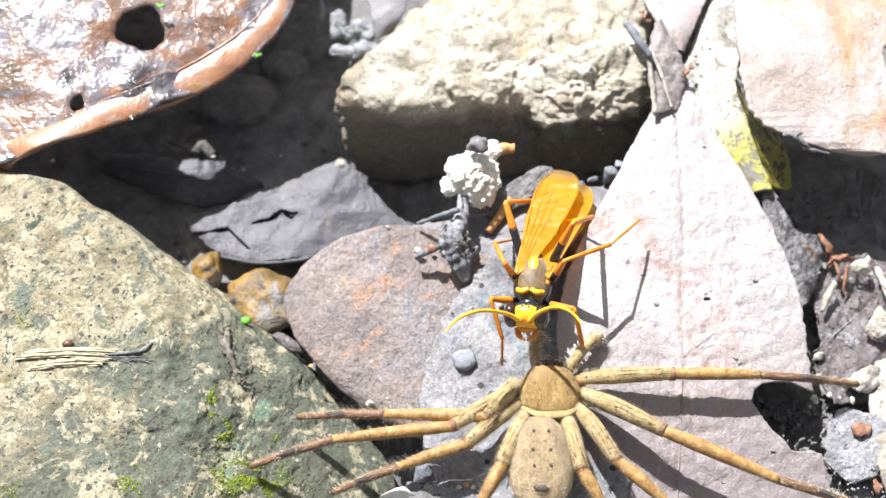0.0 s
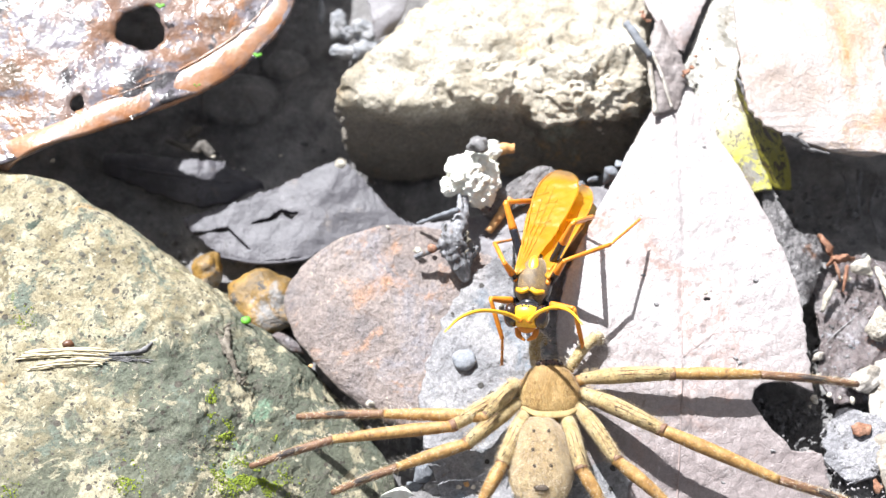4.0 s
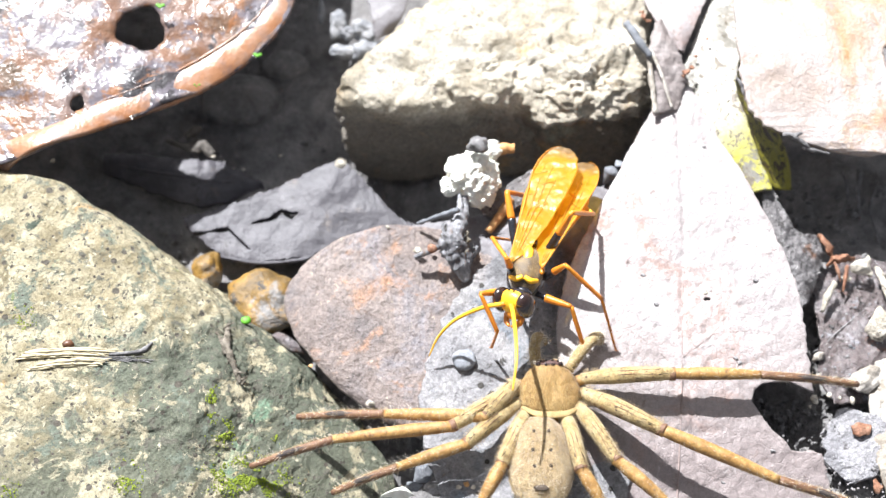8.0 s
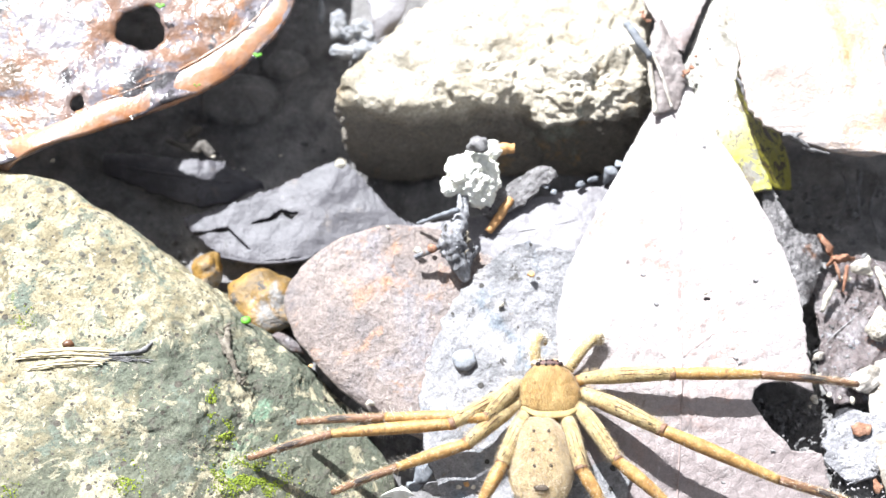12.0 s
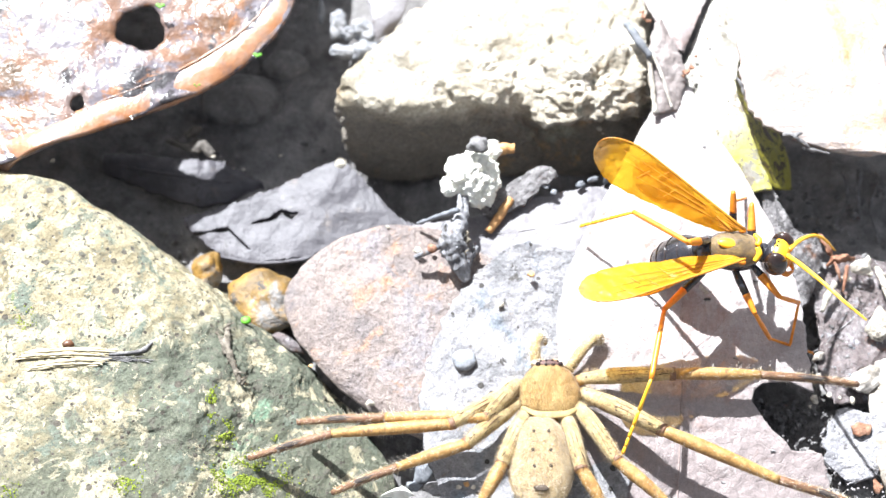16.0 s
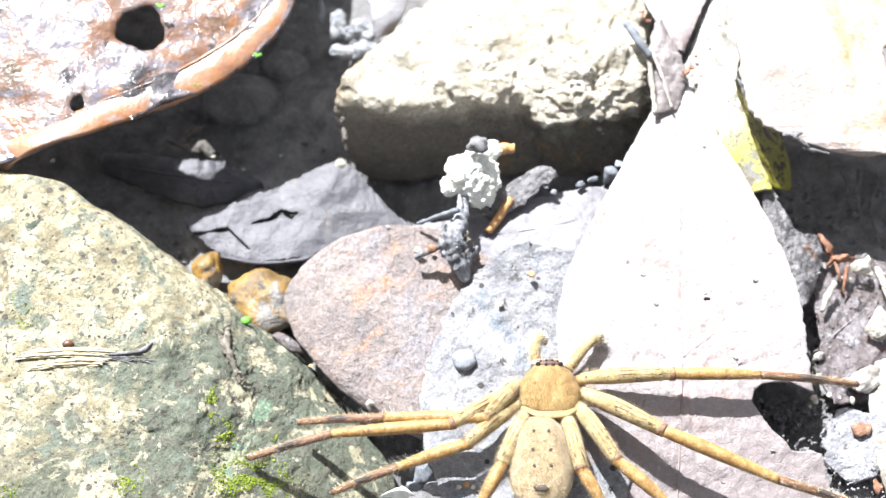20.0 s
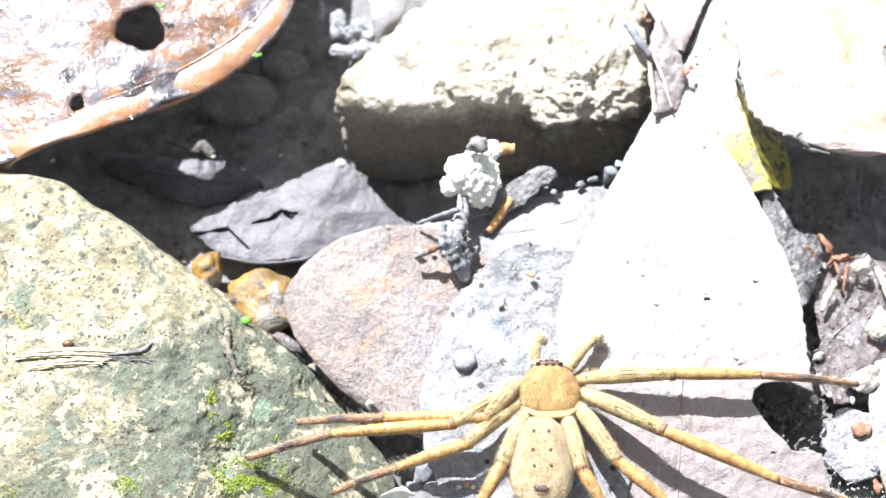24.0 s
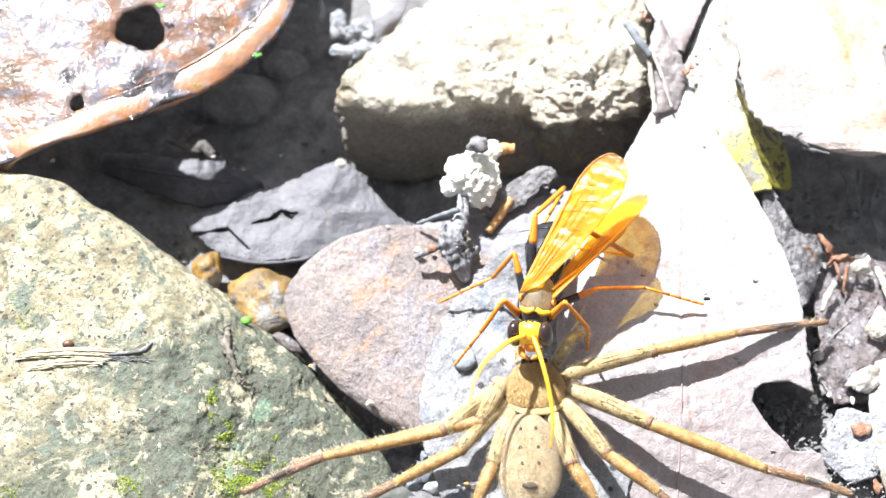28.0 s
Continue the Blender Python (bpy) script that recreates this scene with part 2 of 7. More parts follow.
BROWN_CURL = surf("grey_brown_curled_leaf", [(0.11, 0.09, 0.083), (0.18, 0.152, 0.142), (0.27, 0.24, 0.23)], 0.15, 0.6, patches=[((0.27, 0.25, 0.24), 0.3, 0.60, 0.66)], bumps=((0.5, 0.4), (2, 0.15)), grain=0.35)
TAN_SCRAP = surf("pale_tan_scrap", [(0.19, 0.155, 0.115), (0.29, 0.26, 0.22), (0.40, 0.37, 0.34)], 0.2, 0.5, patches=[((0.30, 0.18, 0.09), 0.12, 0.60, 0.66), ((0.16, 0.14, 0.13), 0.35, 0.60, 0.64)], bumps=((0.4, 0.5), (1.6, 0.25)), grain=0.35)
STALK = surf("blue_grey_rotten_stalk", [(0.07, 0.07, 0.072), (0.18, 0.18, 0.19), (0.37, 0.37, 0.385)], 0.45, 0.7, patches=[((0.17, 0.095, 0.05), 0.3, 0.60, 0.65), ((0.04, 0.035, 0.03), 0.5, 0.58, 0.62)], bumps=((0.7, 0.6), (2.5, 0.25)), stretch=(1, 0.45, 1), grain=0.5)
WET_SCRAP = surf("wet_red_brown_scrap", [(0.06, 0.048, 0.046), (0.12, 0.095, 0.092), (0.20, 0.185, 0.19)], 0.22, 0.35,
                 patches=[((0.18, 0.075, 0.04), 0.11, 0.61, 0.67), ((0.27, 0.27, 0.29), 0.3, 0.57, 0.64), ((0.40, 0.38, 0.36), 1.0, 0.63, 0.66), ((0.03, 0.025, 0.022), 0.5, 0.58, 0.62)],
                 bumps=((0.6, 0.7), (2, 0.5)), coat=0.6, coat_rough=0.15, grain=0.5)
RUST = surf("rust_leaf_scrap", [(0.15, 0.065, 0.035), (0.27, 0.125, 0.07), (0.36, 0.21, 0.14)], 0.5, 0.6, bumps=((0.8, 0.5), (2.5, 0.2)), thin=0.15, grain=0.5)
HUSK = surf("grey_seed_husk", [(0.055, 0.048, 0.042), (0.10, 0.088, 0.076), (0.16, 0.145, 0.125)], 0.4, 0.7, bumps=((1.0, 0.3),))
STRAW = surf("straw", [(0.40, 0.33, 0.20), (0.56, 0.49, 0.33)], 0.5, 0.7, bumps=((1.5, 0.15),), stretch=(0.2, 1, 1), spots=[((0.12, 0.10, 0.07), 0.8, 0.08)])
ORANGE_STICK = surf("orange_brown_stick", [(0.38, 0.18, 0.06), (0.55, 0.32, 0.13)], 0.5, 0.6, bumps=((1.5, 0.15),))
FUNGUS = surf("white_crumbly_fungus", [(0.74, 0.73, 0.62), (0.86, 0.86, 0.80)], 0.5, 0.9, bumps=((1.0, 0.4), (3, 0.2)), grain=0.1)
STONE_GREY = surf("grey_stone", [(0.13, 0.14, 0.155), (0.22, 0.23, 0.25)], 0.3, 0.8, bumps=((0.8, 0.3),), vary=0.25)
STONE_PALE = surf("pale_stone", [(0.26, 0.225, 0.17), (0.44, 0.40, 0.33), (0.58, 0.54, 0.46)], 0.4, 0.8, patches=[((0.13, 0.11, 0.09), 0.5, 0.58, 0.62)], bumps=((0.8, 0.6), (3, 0.3)), vary=0.15, grain=0.4)
STONE_OCHRE = surf("ochre_wet_stone", [(0.05, 0.035, 0.02), (0.15, 0.09, 0.025), (0.36, 0.20, 0.035)], 0.13, 0.5, patches=[((0.22, 0.21, 0.20), 0.09, 0.55, 0.62), ((0.02, 0.018, 0.016), 0.2, 0.56, 0.60), ((0.42, 0.26, 0.05), 0.11, 0.57, 0.63)], bumps=((0.5, 0.6), (2, 0.2)), grain=0.4)
MOSS = surf("yellow_green_moss", [(0.17, 0.22, 0.02), (0.32, 0.40, 0.04)], 0.8, 0.9, bumps=((2, 0.4),), thin=0.2)
SPROUT = surf("bright_green_sprout", [(0.10, 0.35, 0.02), (0.18, 0.5, 0.05)], 0.8, 0.5, thin=0.3)
SPIDER = surf("tan_velvety_cuticle", [(0.24, 0.165, 0.08), (0.31, 0.225, 0.12), (0.38, 0.29, 0.165)], 0.3, 0.75, bumps=((2.5, 0.2), (7.0, 0.2)), sheen=0.4, grain=0.45)
LEG = surf("cream_spotted_leg", [(0.23, 0.155, 0.05), (0.32, 0.235, 0.10), (0.40, 0.315, 0.17)], 0.5, 0.65, patches=[((0.20, 0.115, 0.04), 0.35, 0.56, 0.62), ((0.12, 0.075, 0.035), 0.9, 0.60, 0.63)],
           spots=[((0.10, 0.06, 0.028), 0.9, 0.13), ((0.08, 0.045, 0.02), 1.8, 0.13)], bumps=((2.0, 0.2), (8.0, 0.08)), sheen=0.2, grain=0.45)
ABDOMEN_SPOT = surf("grey_brown_dimple", [(0.05, 0.036, 0.026), (0.09, 0.068, 0.05)], 0.6, 0.9)
CARAPACE = surf("golden_brown_carapace", [(0.22, 0.118, 0.034), (0.34, 0.205, 0.065), (0.42, 0.28, 0.115)], 0.35, 0.6, bumps=((2.0, 0.2), (8.0, 0.1)), sheen=0.3, stretch=(1, 0.35, 1), grain=0.4)
SPIDER_DARK = surf("brown_leg_cuticle", [(0.11, 0.055, 0.032), (0.20, 0.105, 0.055)], 0.6, 0.6, bumps=((4.0, 0.06),))
SPIDER_MID = surf("amber_leg_cuticle", [(0.18, 0.09, 0.025), (0.31, 0.17, 0.05), (0.40, 0.255, 0.10)], 0.6, 0.55, patches=[((0.15, 0.075, 0.03), 0.35, 0.57, 0.62)], bumps=((3.0, 0.12),), grain=0.4)
HEAD_PATCH = surf("maroon_eye_region", [(0.05, 0.022, 0.018), (0.10, 0.05, 0.04)], 0.8, 0.6)
SPIDER_PAD = surf("dark_velvety_pad", [(0.03, 0.022, 0.02), (0.07, 0.055, 0.05)], 0.8, 0.8)
SPIDER_RIM = surf("cream_band", [(0.30, 0.21, 0.085), (0.38, 0.28, 0.13)], 0.6, 0.8)
GOLD_HAIR = surf("golden_hair", [(0.36, 0.25, 0.09), (0.50, 0.37, 0.17)], 0.5, 0.6, bumps=())
HAIR = surf("pale_hair", [(0.44, 0.32, 0.17), (0.58, 0.45, 0.27)], 0.5, 0.6, bumps=())
FRINGE = surf("white_hair", [(0.66, 0.60, 0.50), (0.78, 0.73, 0.64)], 0.5, 0.6, bumps=())
SPIDER_EYE = surf("dark_eye", [(0.015, 0.01, 0.01), (0.03, 0.02, 0.02)], 0.5, 0.08, bumps=())
BLACK = surf("glossy_black_cuticle", [(0.010, 0.010, 0.013), (0.022, 0.022, 0.028)], 0.5, 0.25, bumps=((6.0, 0.03),), coat=0.3)
EYE = surf("black_brown_compound_eye", [(0.012, 0.007, 0.006), (0.03, 0.014, 0.010)], 0.5, 0.10, bumps=((12.0, 0.01),), coat=0.5)
YELLOW = surf("bright_yellow_cuticle", [(0.78, 0.38, 0.012), (0.88, 0.50, 0.025)], 0.4, 0.4, bumps=((5.0, 0.03),))
ORANGE = surf("orange_cuticle", [(0.52, 0.155, 0.010), (0.66, 0.24, 0.016)], 0.4, 0.4, bumps=((5.0, 0.03),))
DARK_ORANGE = surf("dark_brown_cuticle", [(0.05, 0.025, 0.015), (0.12, 0.045, 0.015)], 0.4, 0.4, bumps=((5.0, 0.03),))
VEIN = surf("brown_wing_vein", [(0.42, 0.16, 0.012), (0.55, 0.24, 0.02)], 0.4, 0.4, bumps=())
OLIVE = surf("brown_gold_thorax", [(0.025, 0.017, 0.01), (0.10, 0.06, 0.018), (0.20, 0.13, 0.04)], 0.35, 0.5, bumps=((4.0, 0.12),), sheen=0.4, grain=0.5)


def water_material():
    mat = bpy.data.materials.new("water_drop")
    mat.use_nodes = True
    bsdf = mat.node_tree.nodes["Principled BSDF"]
    bsdf.inputs["Transmission Weight"].default_value = 1.0
    bsdf.inputs["Roughness"].default_value = 0.2
    bsdf.inputs["IOR"].default_value = 1.33
    return mat


WATER = water_material()


def wing_material():
    mat = bpy.data.materials.new("amber_wing_membrane")
    mat.use_nodes = True
    nt = mat.node_tree
    N, L = nt.nodes.new, nt.links.new
    bsdf = nt.nodes["Principled BSDF"]
    co = N("ShaderNodeTexCoord")
    n = N("ShaderNodeTexNoise")
    n.inputs["Scale"].default_value = 250
    L(co.outputs["Object"], n.inputs["Vector"])
    r = N("ShaderNodeValToRGB")
    r.color_ramp.elements[0].color, r.color_ramp.elements[1].color = (0.68, 0.37, 0.015, 1), (0.80, 0.51, 0.04, 1)
    L(n.outputs["Fac"], r.inputs[0])
    # the outer margin is smoky
    axes, edge, smoke = N("ShaderNodeSeparateXYZ"), N("ShaderNodeMapRange"), N("ShaderNodeMix")
    L(co.outputs["Object"], axes.inputs[0])
    wave = N("ShaderNodeMath")
    wave.operation, wave.inputs[1].default_value = "MULTIPLY_ADD", 0.004
    L(n.outputs["Fac"], wave.inputs[0])
    L(axes.outputs["Y"], wave.inputs[2])
    edge.inputs["From Min"].default_value, edge.inputs["From Max"].default_value = -0.0225, -0.0245
    L(wave.outputs[0], edge.inputs[0])
    smoke.data_type = "RGBA"
    L(edge.outputs[0], smoke.inputs["Factor"])
    L(r.outputs[0], smoke.inputs["A"])
    smoke.inputs["B"].default_value = (0.33, 0.24, 0.13, 1)
    L(smoke.outputs["Result"], bsdf.inputs["Base Color"])
    bsdf.inputs["Roughness"].default_value = 0.35
    bsdf.inputs["Specular IOR Level"].default_value = 0.8
    bsdf.inputs["Coat Weight"].default_value = 0.2
    bsdf.inputs["Coat Roughness"].default_value = 0.3
    b = N("ShaderNodeBump")
    b.inputs["Distance"].default_value = 0.0002
    n2 = N("ShaderNodeTexNoise")
    n2.inputs["Scale"].default_value = 700
    L(co.outputs["Object"], n2.inputs["Vector"])
    L(n2.outputs["Fac"], b.inputs["Height"])
    L(b.outputs[0], bsdf.inputs["Normal"])
    tr, tp = N("ShaderNodeBsdfTranslucent"), N("ShaderNodeBsdfTransparent")
    L(r.outputs[0], tr.inputs["Color"])
    tp.inputs["Color"].default_value = (0.97, 0.78, 0.2, 1)
    m1, m2 = N("ShaderNodeMixShader"), N("ShaderNodeMixShader")
    m1.inputs[0].default_value, m2.inputs[0].default_value = 0.4, 0.55
    L(bsdf.outputs[0], m1.inputs[1])
    L(tr.outputs[0], m1.inputs[2])
    L(m1.outputs[0], m2.inputs[1])
    L(tp.outputs[0], m2.inputs[2])
    L(m2.outputs[0], nt.nodes["Material Output"].inputs["Surface"])
    return mat


WING = wing_material()


# ---- building blocks ----
def thing(name, at, label, category, group="", kind=""):
    """An empty at its base, in mm, that parents its parts."""
    ob = tagged(new(name), label, category, group, kind)
    ob.empty_display_size = 0.002
    ob.location = Vector(at) * MM
    return ob


def mesh_of(name, geo, material, smooth=True, origin=(0, 0, 0)):
    verts, faces = geo
    me = bpy.data.meshes.new(name)
    o = np.array(origin, float)
    me.from_pydata([tuple((np.array(v, float) - o) * MM) for v in verts], [], [tuple(f) for f in faces])
    me.validate()
    if smooth:
        me.polygons.foreach_set("use_smooth", [True] * len(me.polygons))
    me.materials.append(material)
    return me


def part(name, geo, material, parent, label="", smooth=True, pivot=None):
    """One mesh under a thing or part. geo is in plan mm, or in the thing's own mm if pivot is given: there the part turns."""
    if pivot is None:
        ob = new(name, mesh_of(name, geo, material, smooth, Vector(parent_base(parent)) / MM))
    else:
        ob = new(name, mesh_of(name, geo, material, smooth, (0, 0, 0)))
        ob.location = Vector(pivot) * MM
    ob.parent = parent
    return tagged(ob, label)


def parent_base(ob):
    v = Vector((0, 0, 0))
    while ob:
        v += ob.location
        ob = ob.parent
    return v


def single(name, geo, material, at, label, category, group="", kind="", smooth=True):
    """A thing of one mesh, geo in plan mm, based at a point in mm."""
    ob = new(name, mesh_of(name, geo, material, smooth, at))
    ob.location = Vector(at) * MM
    return tagged(ob, label, category, group, kind)


def glide(pts, n):
    """n points along a smooth line through pts (Catmull-Rom)."""
    p = np.array(pts, float)
    if len(p) == 2:
        return np.linspace(p[0], p[1], n)
    q = np.concatenate([[2 * p[0] - p[1]], p, [2 * p[-1] - p[-2]]])
    s = np.linspace(0, len(p) - 1, n)
    i = np.minimum(s.astype(int), len(p) - 2)
    f = (s - i)[:, None] if p.ndim == 2 else (s - i)[:, None, None]
    a, b, c, d = q[i], q[i + 1], q[i + 2], q[i + 3]
    return 0.5 * (2 * b + (c - a) * f + (2 * a - 5 * b + 4 * c - d) * f ** 2 + (3 * b - a - 3 * c + d) * f ** 3)


def fbm(p, s, octaves=4, seed=0.0):
    return noise.fractal(Vector((p[0] * s + seed, p[1] * s - seed, p[2] * s + 2 * seed)), 0.9, 2.1, octaves)


def tube(pts, radii, n=12, seg=8, rough=0.0, seed=0.0, flat=1.0):
    line = glide(pts, n)
    rad = np.interp(np.linspace(0, 1, n), np.linspace(0, 1, len(radii)), radii)
    verts, faces = [], []
    for i in range(n):
        d = line[min(i + 1, n - 1)] - line[max(i - 1, 0)]
        d = Vector(d).normalized()
        side = d.cross(Vector((0, 0, 1)))
        side = side.normalized() if side.length > 0.05 else Vector((1, 0, 0))
        up = side.cross(d)
        for k in range(seg):
            a = 2 * math.pi * k / seg
            w = Vector(line[i]) + (side * math.cos(a) + up * math.sin(a) * flat) * float(rad[i])
            if rough:
                w += (w - Vector(line[i])) * rough * fbm(w, 0.8, 3, seed)
            verts.append(tuple(w))
    for i in range(n - 1):
        for k in range(seg):
            a, b = i * seg + k, i * seg + (k + 1) % seg
            faces.append((a, a + seg, b + seg, b))
    faces.append(tuple(range(seg)))
    faces.append(tuple(reversed(range((n - 1) * seg, n * seg))))
    return verts, faces


def merge(*geos):
    verts, faces = [], []
    for v, f in geos:
        k = len(verts)
        verts += list(v)
        faces += [tuple(i + k for i in q) for q in f]
    return verts, faces


def ball(at, radii, sub=3, rough=0.0, scale=0.3, seed=0.0, turn=0.0):
    bm = bmesh.new()
    bmesh.ops.create_icosphere(bm, subdivisions=sub, radius=1.0)
    spin = Matrix.Rotation(radians(turn), 3, "Z")
    r = Vector((radii, radii, radii)) if isinstance(radii, (int, float)) else Vector(radii)
    verts = []
    for v in bm.verts:
        p = Vector((v.co.x * r.x, v.co.y * r.y, v.co.z * r.z))
        if rough:
            p *= 1 + rough * fbm(p, scale, 4, seed)
        verts.append(tuple(Vector(at) + spin @ p))
    bm.verts.index_update()
    faces = [tuple(v.index for v in f.verts) for f in bm.faces]
    bm.free()
    return verts, faces


def boulder(corners, sub=6, sharp=14, lumps=((0.05, 1.2), (0.3, 0.35)), seed=0.0, ledge=0.0):
    """A stone: the rounded hull of a few corners, weathered by lumps (per mm, mm)."""
    bm = bmesh.new()
    for c in corners:
        bm.verts.new(c)
    bmesh.ops.convex_hull(bm, input=bm.verts)
    pts = np.array(corners, float)
    mid = pts.mean(0)
    normals, offs = [], []
    bmesh.ops.recalc_face_normals(bm, faces=bm.faces)
    for f in bm.faces:
        n = np.array(f.normal)
        o = float(n @ (np.array(f.verts[0].co) - mid))
        if o < 0:
            n, o = -n, -o
        normals.append(n)
        offs.append(max(o, 0.01))
    bm.free()
    ico = bmesh.new()
    bmesh.ops.create_icosphere(ico, subdivisions=sub, radius=1.0)
    ico.verts.index_update()
    d = np.array([v.co for v in ico.verts])
    d /= np.linalg.norm(d, axis=1)[:, None]
    faces = [tuple(v.index for v in f.verts) for f in ico.faces]
    ico.free()
    # stretch the directions so that the mesh stays even on a flat stone
    span = pts.max(0) - pts.min(0)
    d = d * span
    d /= np.linalg.norm(d, axis=1)[:, None]
    q = np.maximum(0, d @ np.array(normals).T / np.array(offs)[None])
    r = (q ** sharp).sum(1) ** (-1 / sharp)
    p = mid + d * r[:, None]
    verts = []
    for v, w in zip(p, d):
        k = 0.0
        for s, a in lumps:
            k += a * fbm(v, s, 4, seed)
        if ledge:
            k += ledge * abs(noise.noise(Vector(v) * 0.16)) * (1 if v[2] < 6 else 0.3)
        verts.append(tuple(v + w * k))
    return verts, faces


def stone(at, radii, seed, sub=3, n=11):
    """A small angular stone."""
    rnd = random.Random(seed)
    r = (radii,) * 3 if isinstance(radii, (int, float)) else radii
    corners = []
    for k in range(n):
        d = Vector((rnd.gauss(0, 1), rnd.gauss(0, 1), rnd.gauss(0, 1))).normalized() * rnd.uniform(0.85, 1.15)
        corners.append((at[0] + d.x * r[0], at[1] + d.y * r[1], at[2] + d.z * r[2]))
    big = max(r)
    return boulder(corners, sub, 30, ((0.5 / big, 0.12 * big), (1.6 / big, 0.05 * big)) if sub > 2 else (), seed)


def sheet(rows, nu=60, nv=80, thick=0.35, camber=0.0, wave=0.4, wave_scale=0.06, seed=0.0, holes=(), ragged=0.3,
          rib=None, side_veins=0, vein=0.12, lump=0.0, lump_scale=0.4, lip=0.0):
    """A leaf: rows of (edge, other edge) from one end to the other; holes are (x, y, rx, ry, raggedness), lines of points, or outlines as lists."""
    r = glide(np.array(rows, float), nv)
    verts = np.zeros((nv, nu, 3))
    for j in range(nv):
        a, b = r[j]
        ln = np.linalg.norm(b - a) + 1e-6
        ra = ragged * noise.noise(Vector((j * 0.23 + seed, 1.3, seed))) + 0.4 * ragged * noise.noise(Vector((j * 0.9 + seed, 3.3, 1)))
        rb = ragged * noise.noise(Vector((j * 0.23 - seed, 7.7, seed))) + 0.4 * ragged * noise.noise(Vector((j * 0.9 - seed, 9.3, 1)))
        for i in range(nu):
            u = i / (nu - 1)
            p = a + (b - a) * (u + (ra * (1 - u) + rb * u) / ln)
            z = camber * 4 * u * (1 - u) + wave * fbm(p, wave_scale, 3, seed)
            if lump:
                z += lump * fbm(p, lump_scale, 4, seed + 3)
            if lip:
                z -= lip * (max(0, 1 - u * ln / 2.5) ** 2 + max(0, 1 - (1 - u) * ln / 2.5) ** 2)
            if rib is not None:
                e = abs(u - rib) * ln
                z -= 2.2 * vein * math.exp(-(e / 0.45) ** 2)
                if side_veins:
                    ph = (j / nv * side_veins + e * 0.045) % 1.0
                    z -= vein * math.exp(-((ph - 0.5) * 0.5 * 100 / side_veins / 0.35) ** 2)
            verts[j, i] = (p[0], p[1], p[2] + z)
    keep = np.ones((nv - 1, nu - 1), bool)
    for h in holes:
        c = (verts[:-1, :-1] + verts[1:, 1:]) / 2
        if isinstance(h, list):
            inside = np.zeros(keep.shape, bool)
            for p0, p1 in zip(h, h[1:] + h[:1]):
                across = (p0[1] > c[..., 1]) != (p1[1] > c[..., 1])
                inside ^= across & (c[..., 0] < (p1[0] - p0[0]) * (c[..., 1] - p0[1]) / (p1[1] - p0[1] + 1e-9) + p0[0])
            keep &= ~inside
        elif not isinstance(h[0], tuple):
            x, y, rx, ry, rg = h
            ang = np.arctan2((c[..., 1] - y) / ry, (c[..., 0] - x) / rx)
            rad = np.hypot((c[..., 0] - x) / rx, (c[..., 1] - y) / ry)
            edge = 1 + rg * (np.sin(3 * ang + seed) * 0.5 + np.sin(5 * ang + 2) * 0.3 + np.sin(11 * ang) * 0.15)
            keep &= rad > edge
        else:
            *line, wd = h
            for p0, p1 in zip(line[:-1], line[1:]):
                p0, p1 = np.array(p0[:2]), np.array(p1[:2])
                dv = p1 - p0
                t = np.clip(((c[..., :2] - p0) @ dv) / (dv @ dv), 0, 1)
                dist = np.linalg.norm(c[..., :2] - p0 - t[..., None] * dv, axis=-1)
                keep &= dist > wd * (0.8 + 0.35 * np.sin(c[..., 0] * 1.1 + c[..., 1]))
    # border points of holes move onto the hole's outline
    pad = np.zeros((nv + 1, nu + 1), int)
    pad[1:-1, 1:-1] = np.where(keep, 1, 2)
    near = np.stack([pad[:-1, :-1], pad[1:, :-1], pad[:-1, 1:], pad[1:, 1:]])
    border = (near == 1).any(0) & (near == 2).any(0)
    for h in holes:
        if isinstance(h, list):
            best = np.full((nv, nu), 0.55)
            spot = verts[..., :2].copy()
            for p0, p1 in zip(h, h[1:] + h[:1]):
                p0, p1 = np.array(p0[:2]), np.array(p1[:2])
                t = np.clip(((verts[..., :2] - p0) @ (p1 - p0)) / ((p1 - p0) @ (p1 - p0)), 0, 1)
                q = p0 + t[..., None] * (p1 - p0)
                dist = np.linalg.norm(verts[..., :2] - q, axis=-1)
                spot = np.where((dist < best)[..., None], q, spot)
                best = np.minimum(dist, best)
            verts[..., :2] = np.where(border[..., None], spot, verts[..., :2])
        elif not isinstance(h[0], tuple):
            x, y, rx, ry, rg = h
            dx, dy = (verts[..., 0] - x) / rx, (verts[..., 1] - y) / ry
            ang, rad = np.arctan2(dy, dx), np.hypot(dx, dy)
            edge = 1 + rg * (np.sin(3 * ang + seed) * 0.5 + np.sin(5 * ang + 2) * 0.3 + np.sin(11 * ang) * 0.15)
            pick = border & (np.abs(rad - edge) < 0.45)
            verts[..., 0] = np.where(pick, x + rx * edge * np.cos(ang), verts[..., 0])
            verts[..., 1] = np.where(pick, y + ry * edge * np.sin(ang), verts[..., 1])
    ids = np.arange(nv * nu).reshape(nv, nu)
    quads = [(ids[j, i], ids[j, i + 1], ids[j + 1, i + 1], ids[j + 1, i]) for j in range(nv - 1) for i in range(nu - 1) if keep[j, i]]
    flat = verts.reshape(-1, 3)
    q0 = quads[0]
    if np.cross(flat[q0[1]] - flat[q0[0]], flat[q0[3]] - flat[q0[0]])[2] < 0:
        quads = [q[::-1] for q in quads]
    low = flat - np.array([0, 0, thick])
    n = len(flat)
    seen = {}
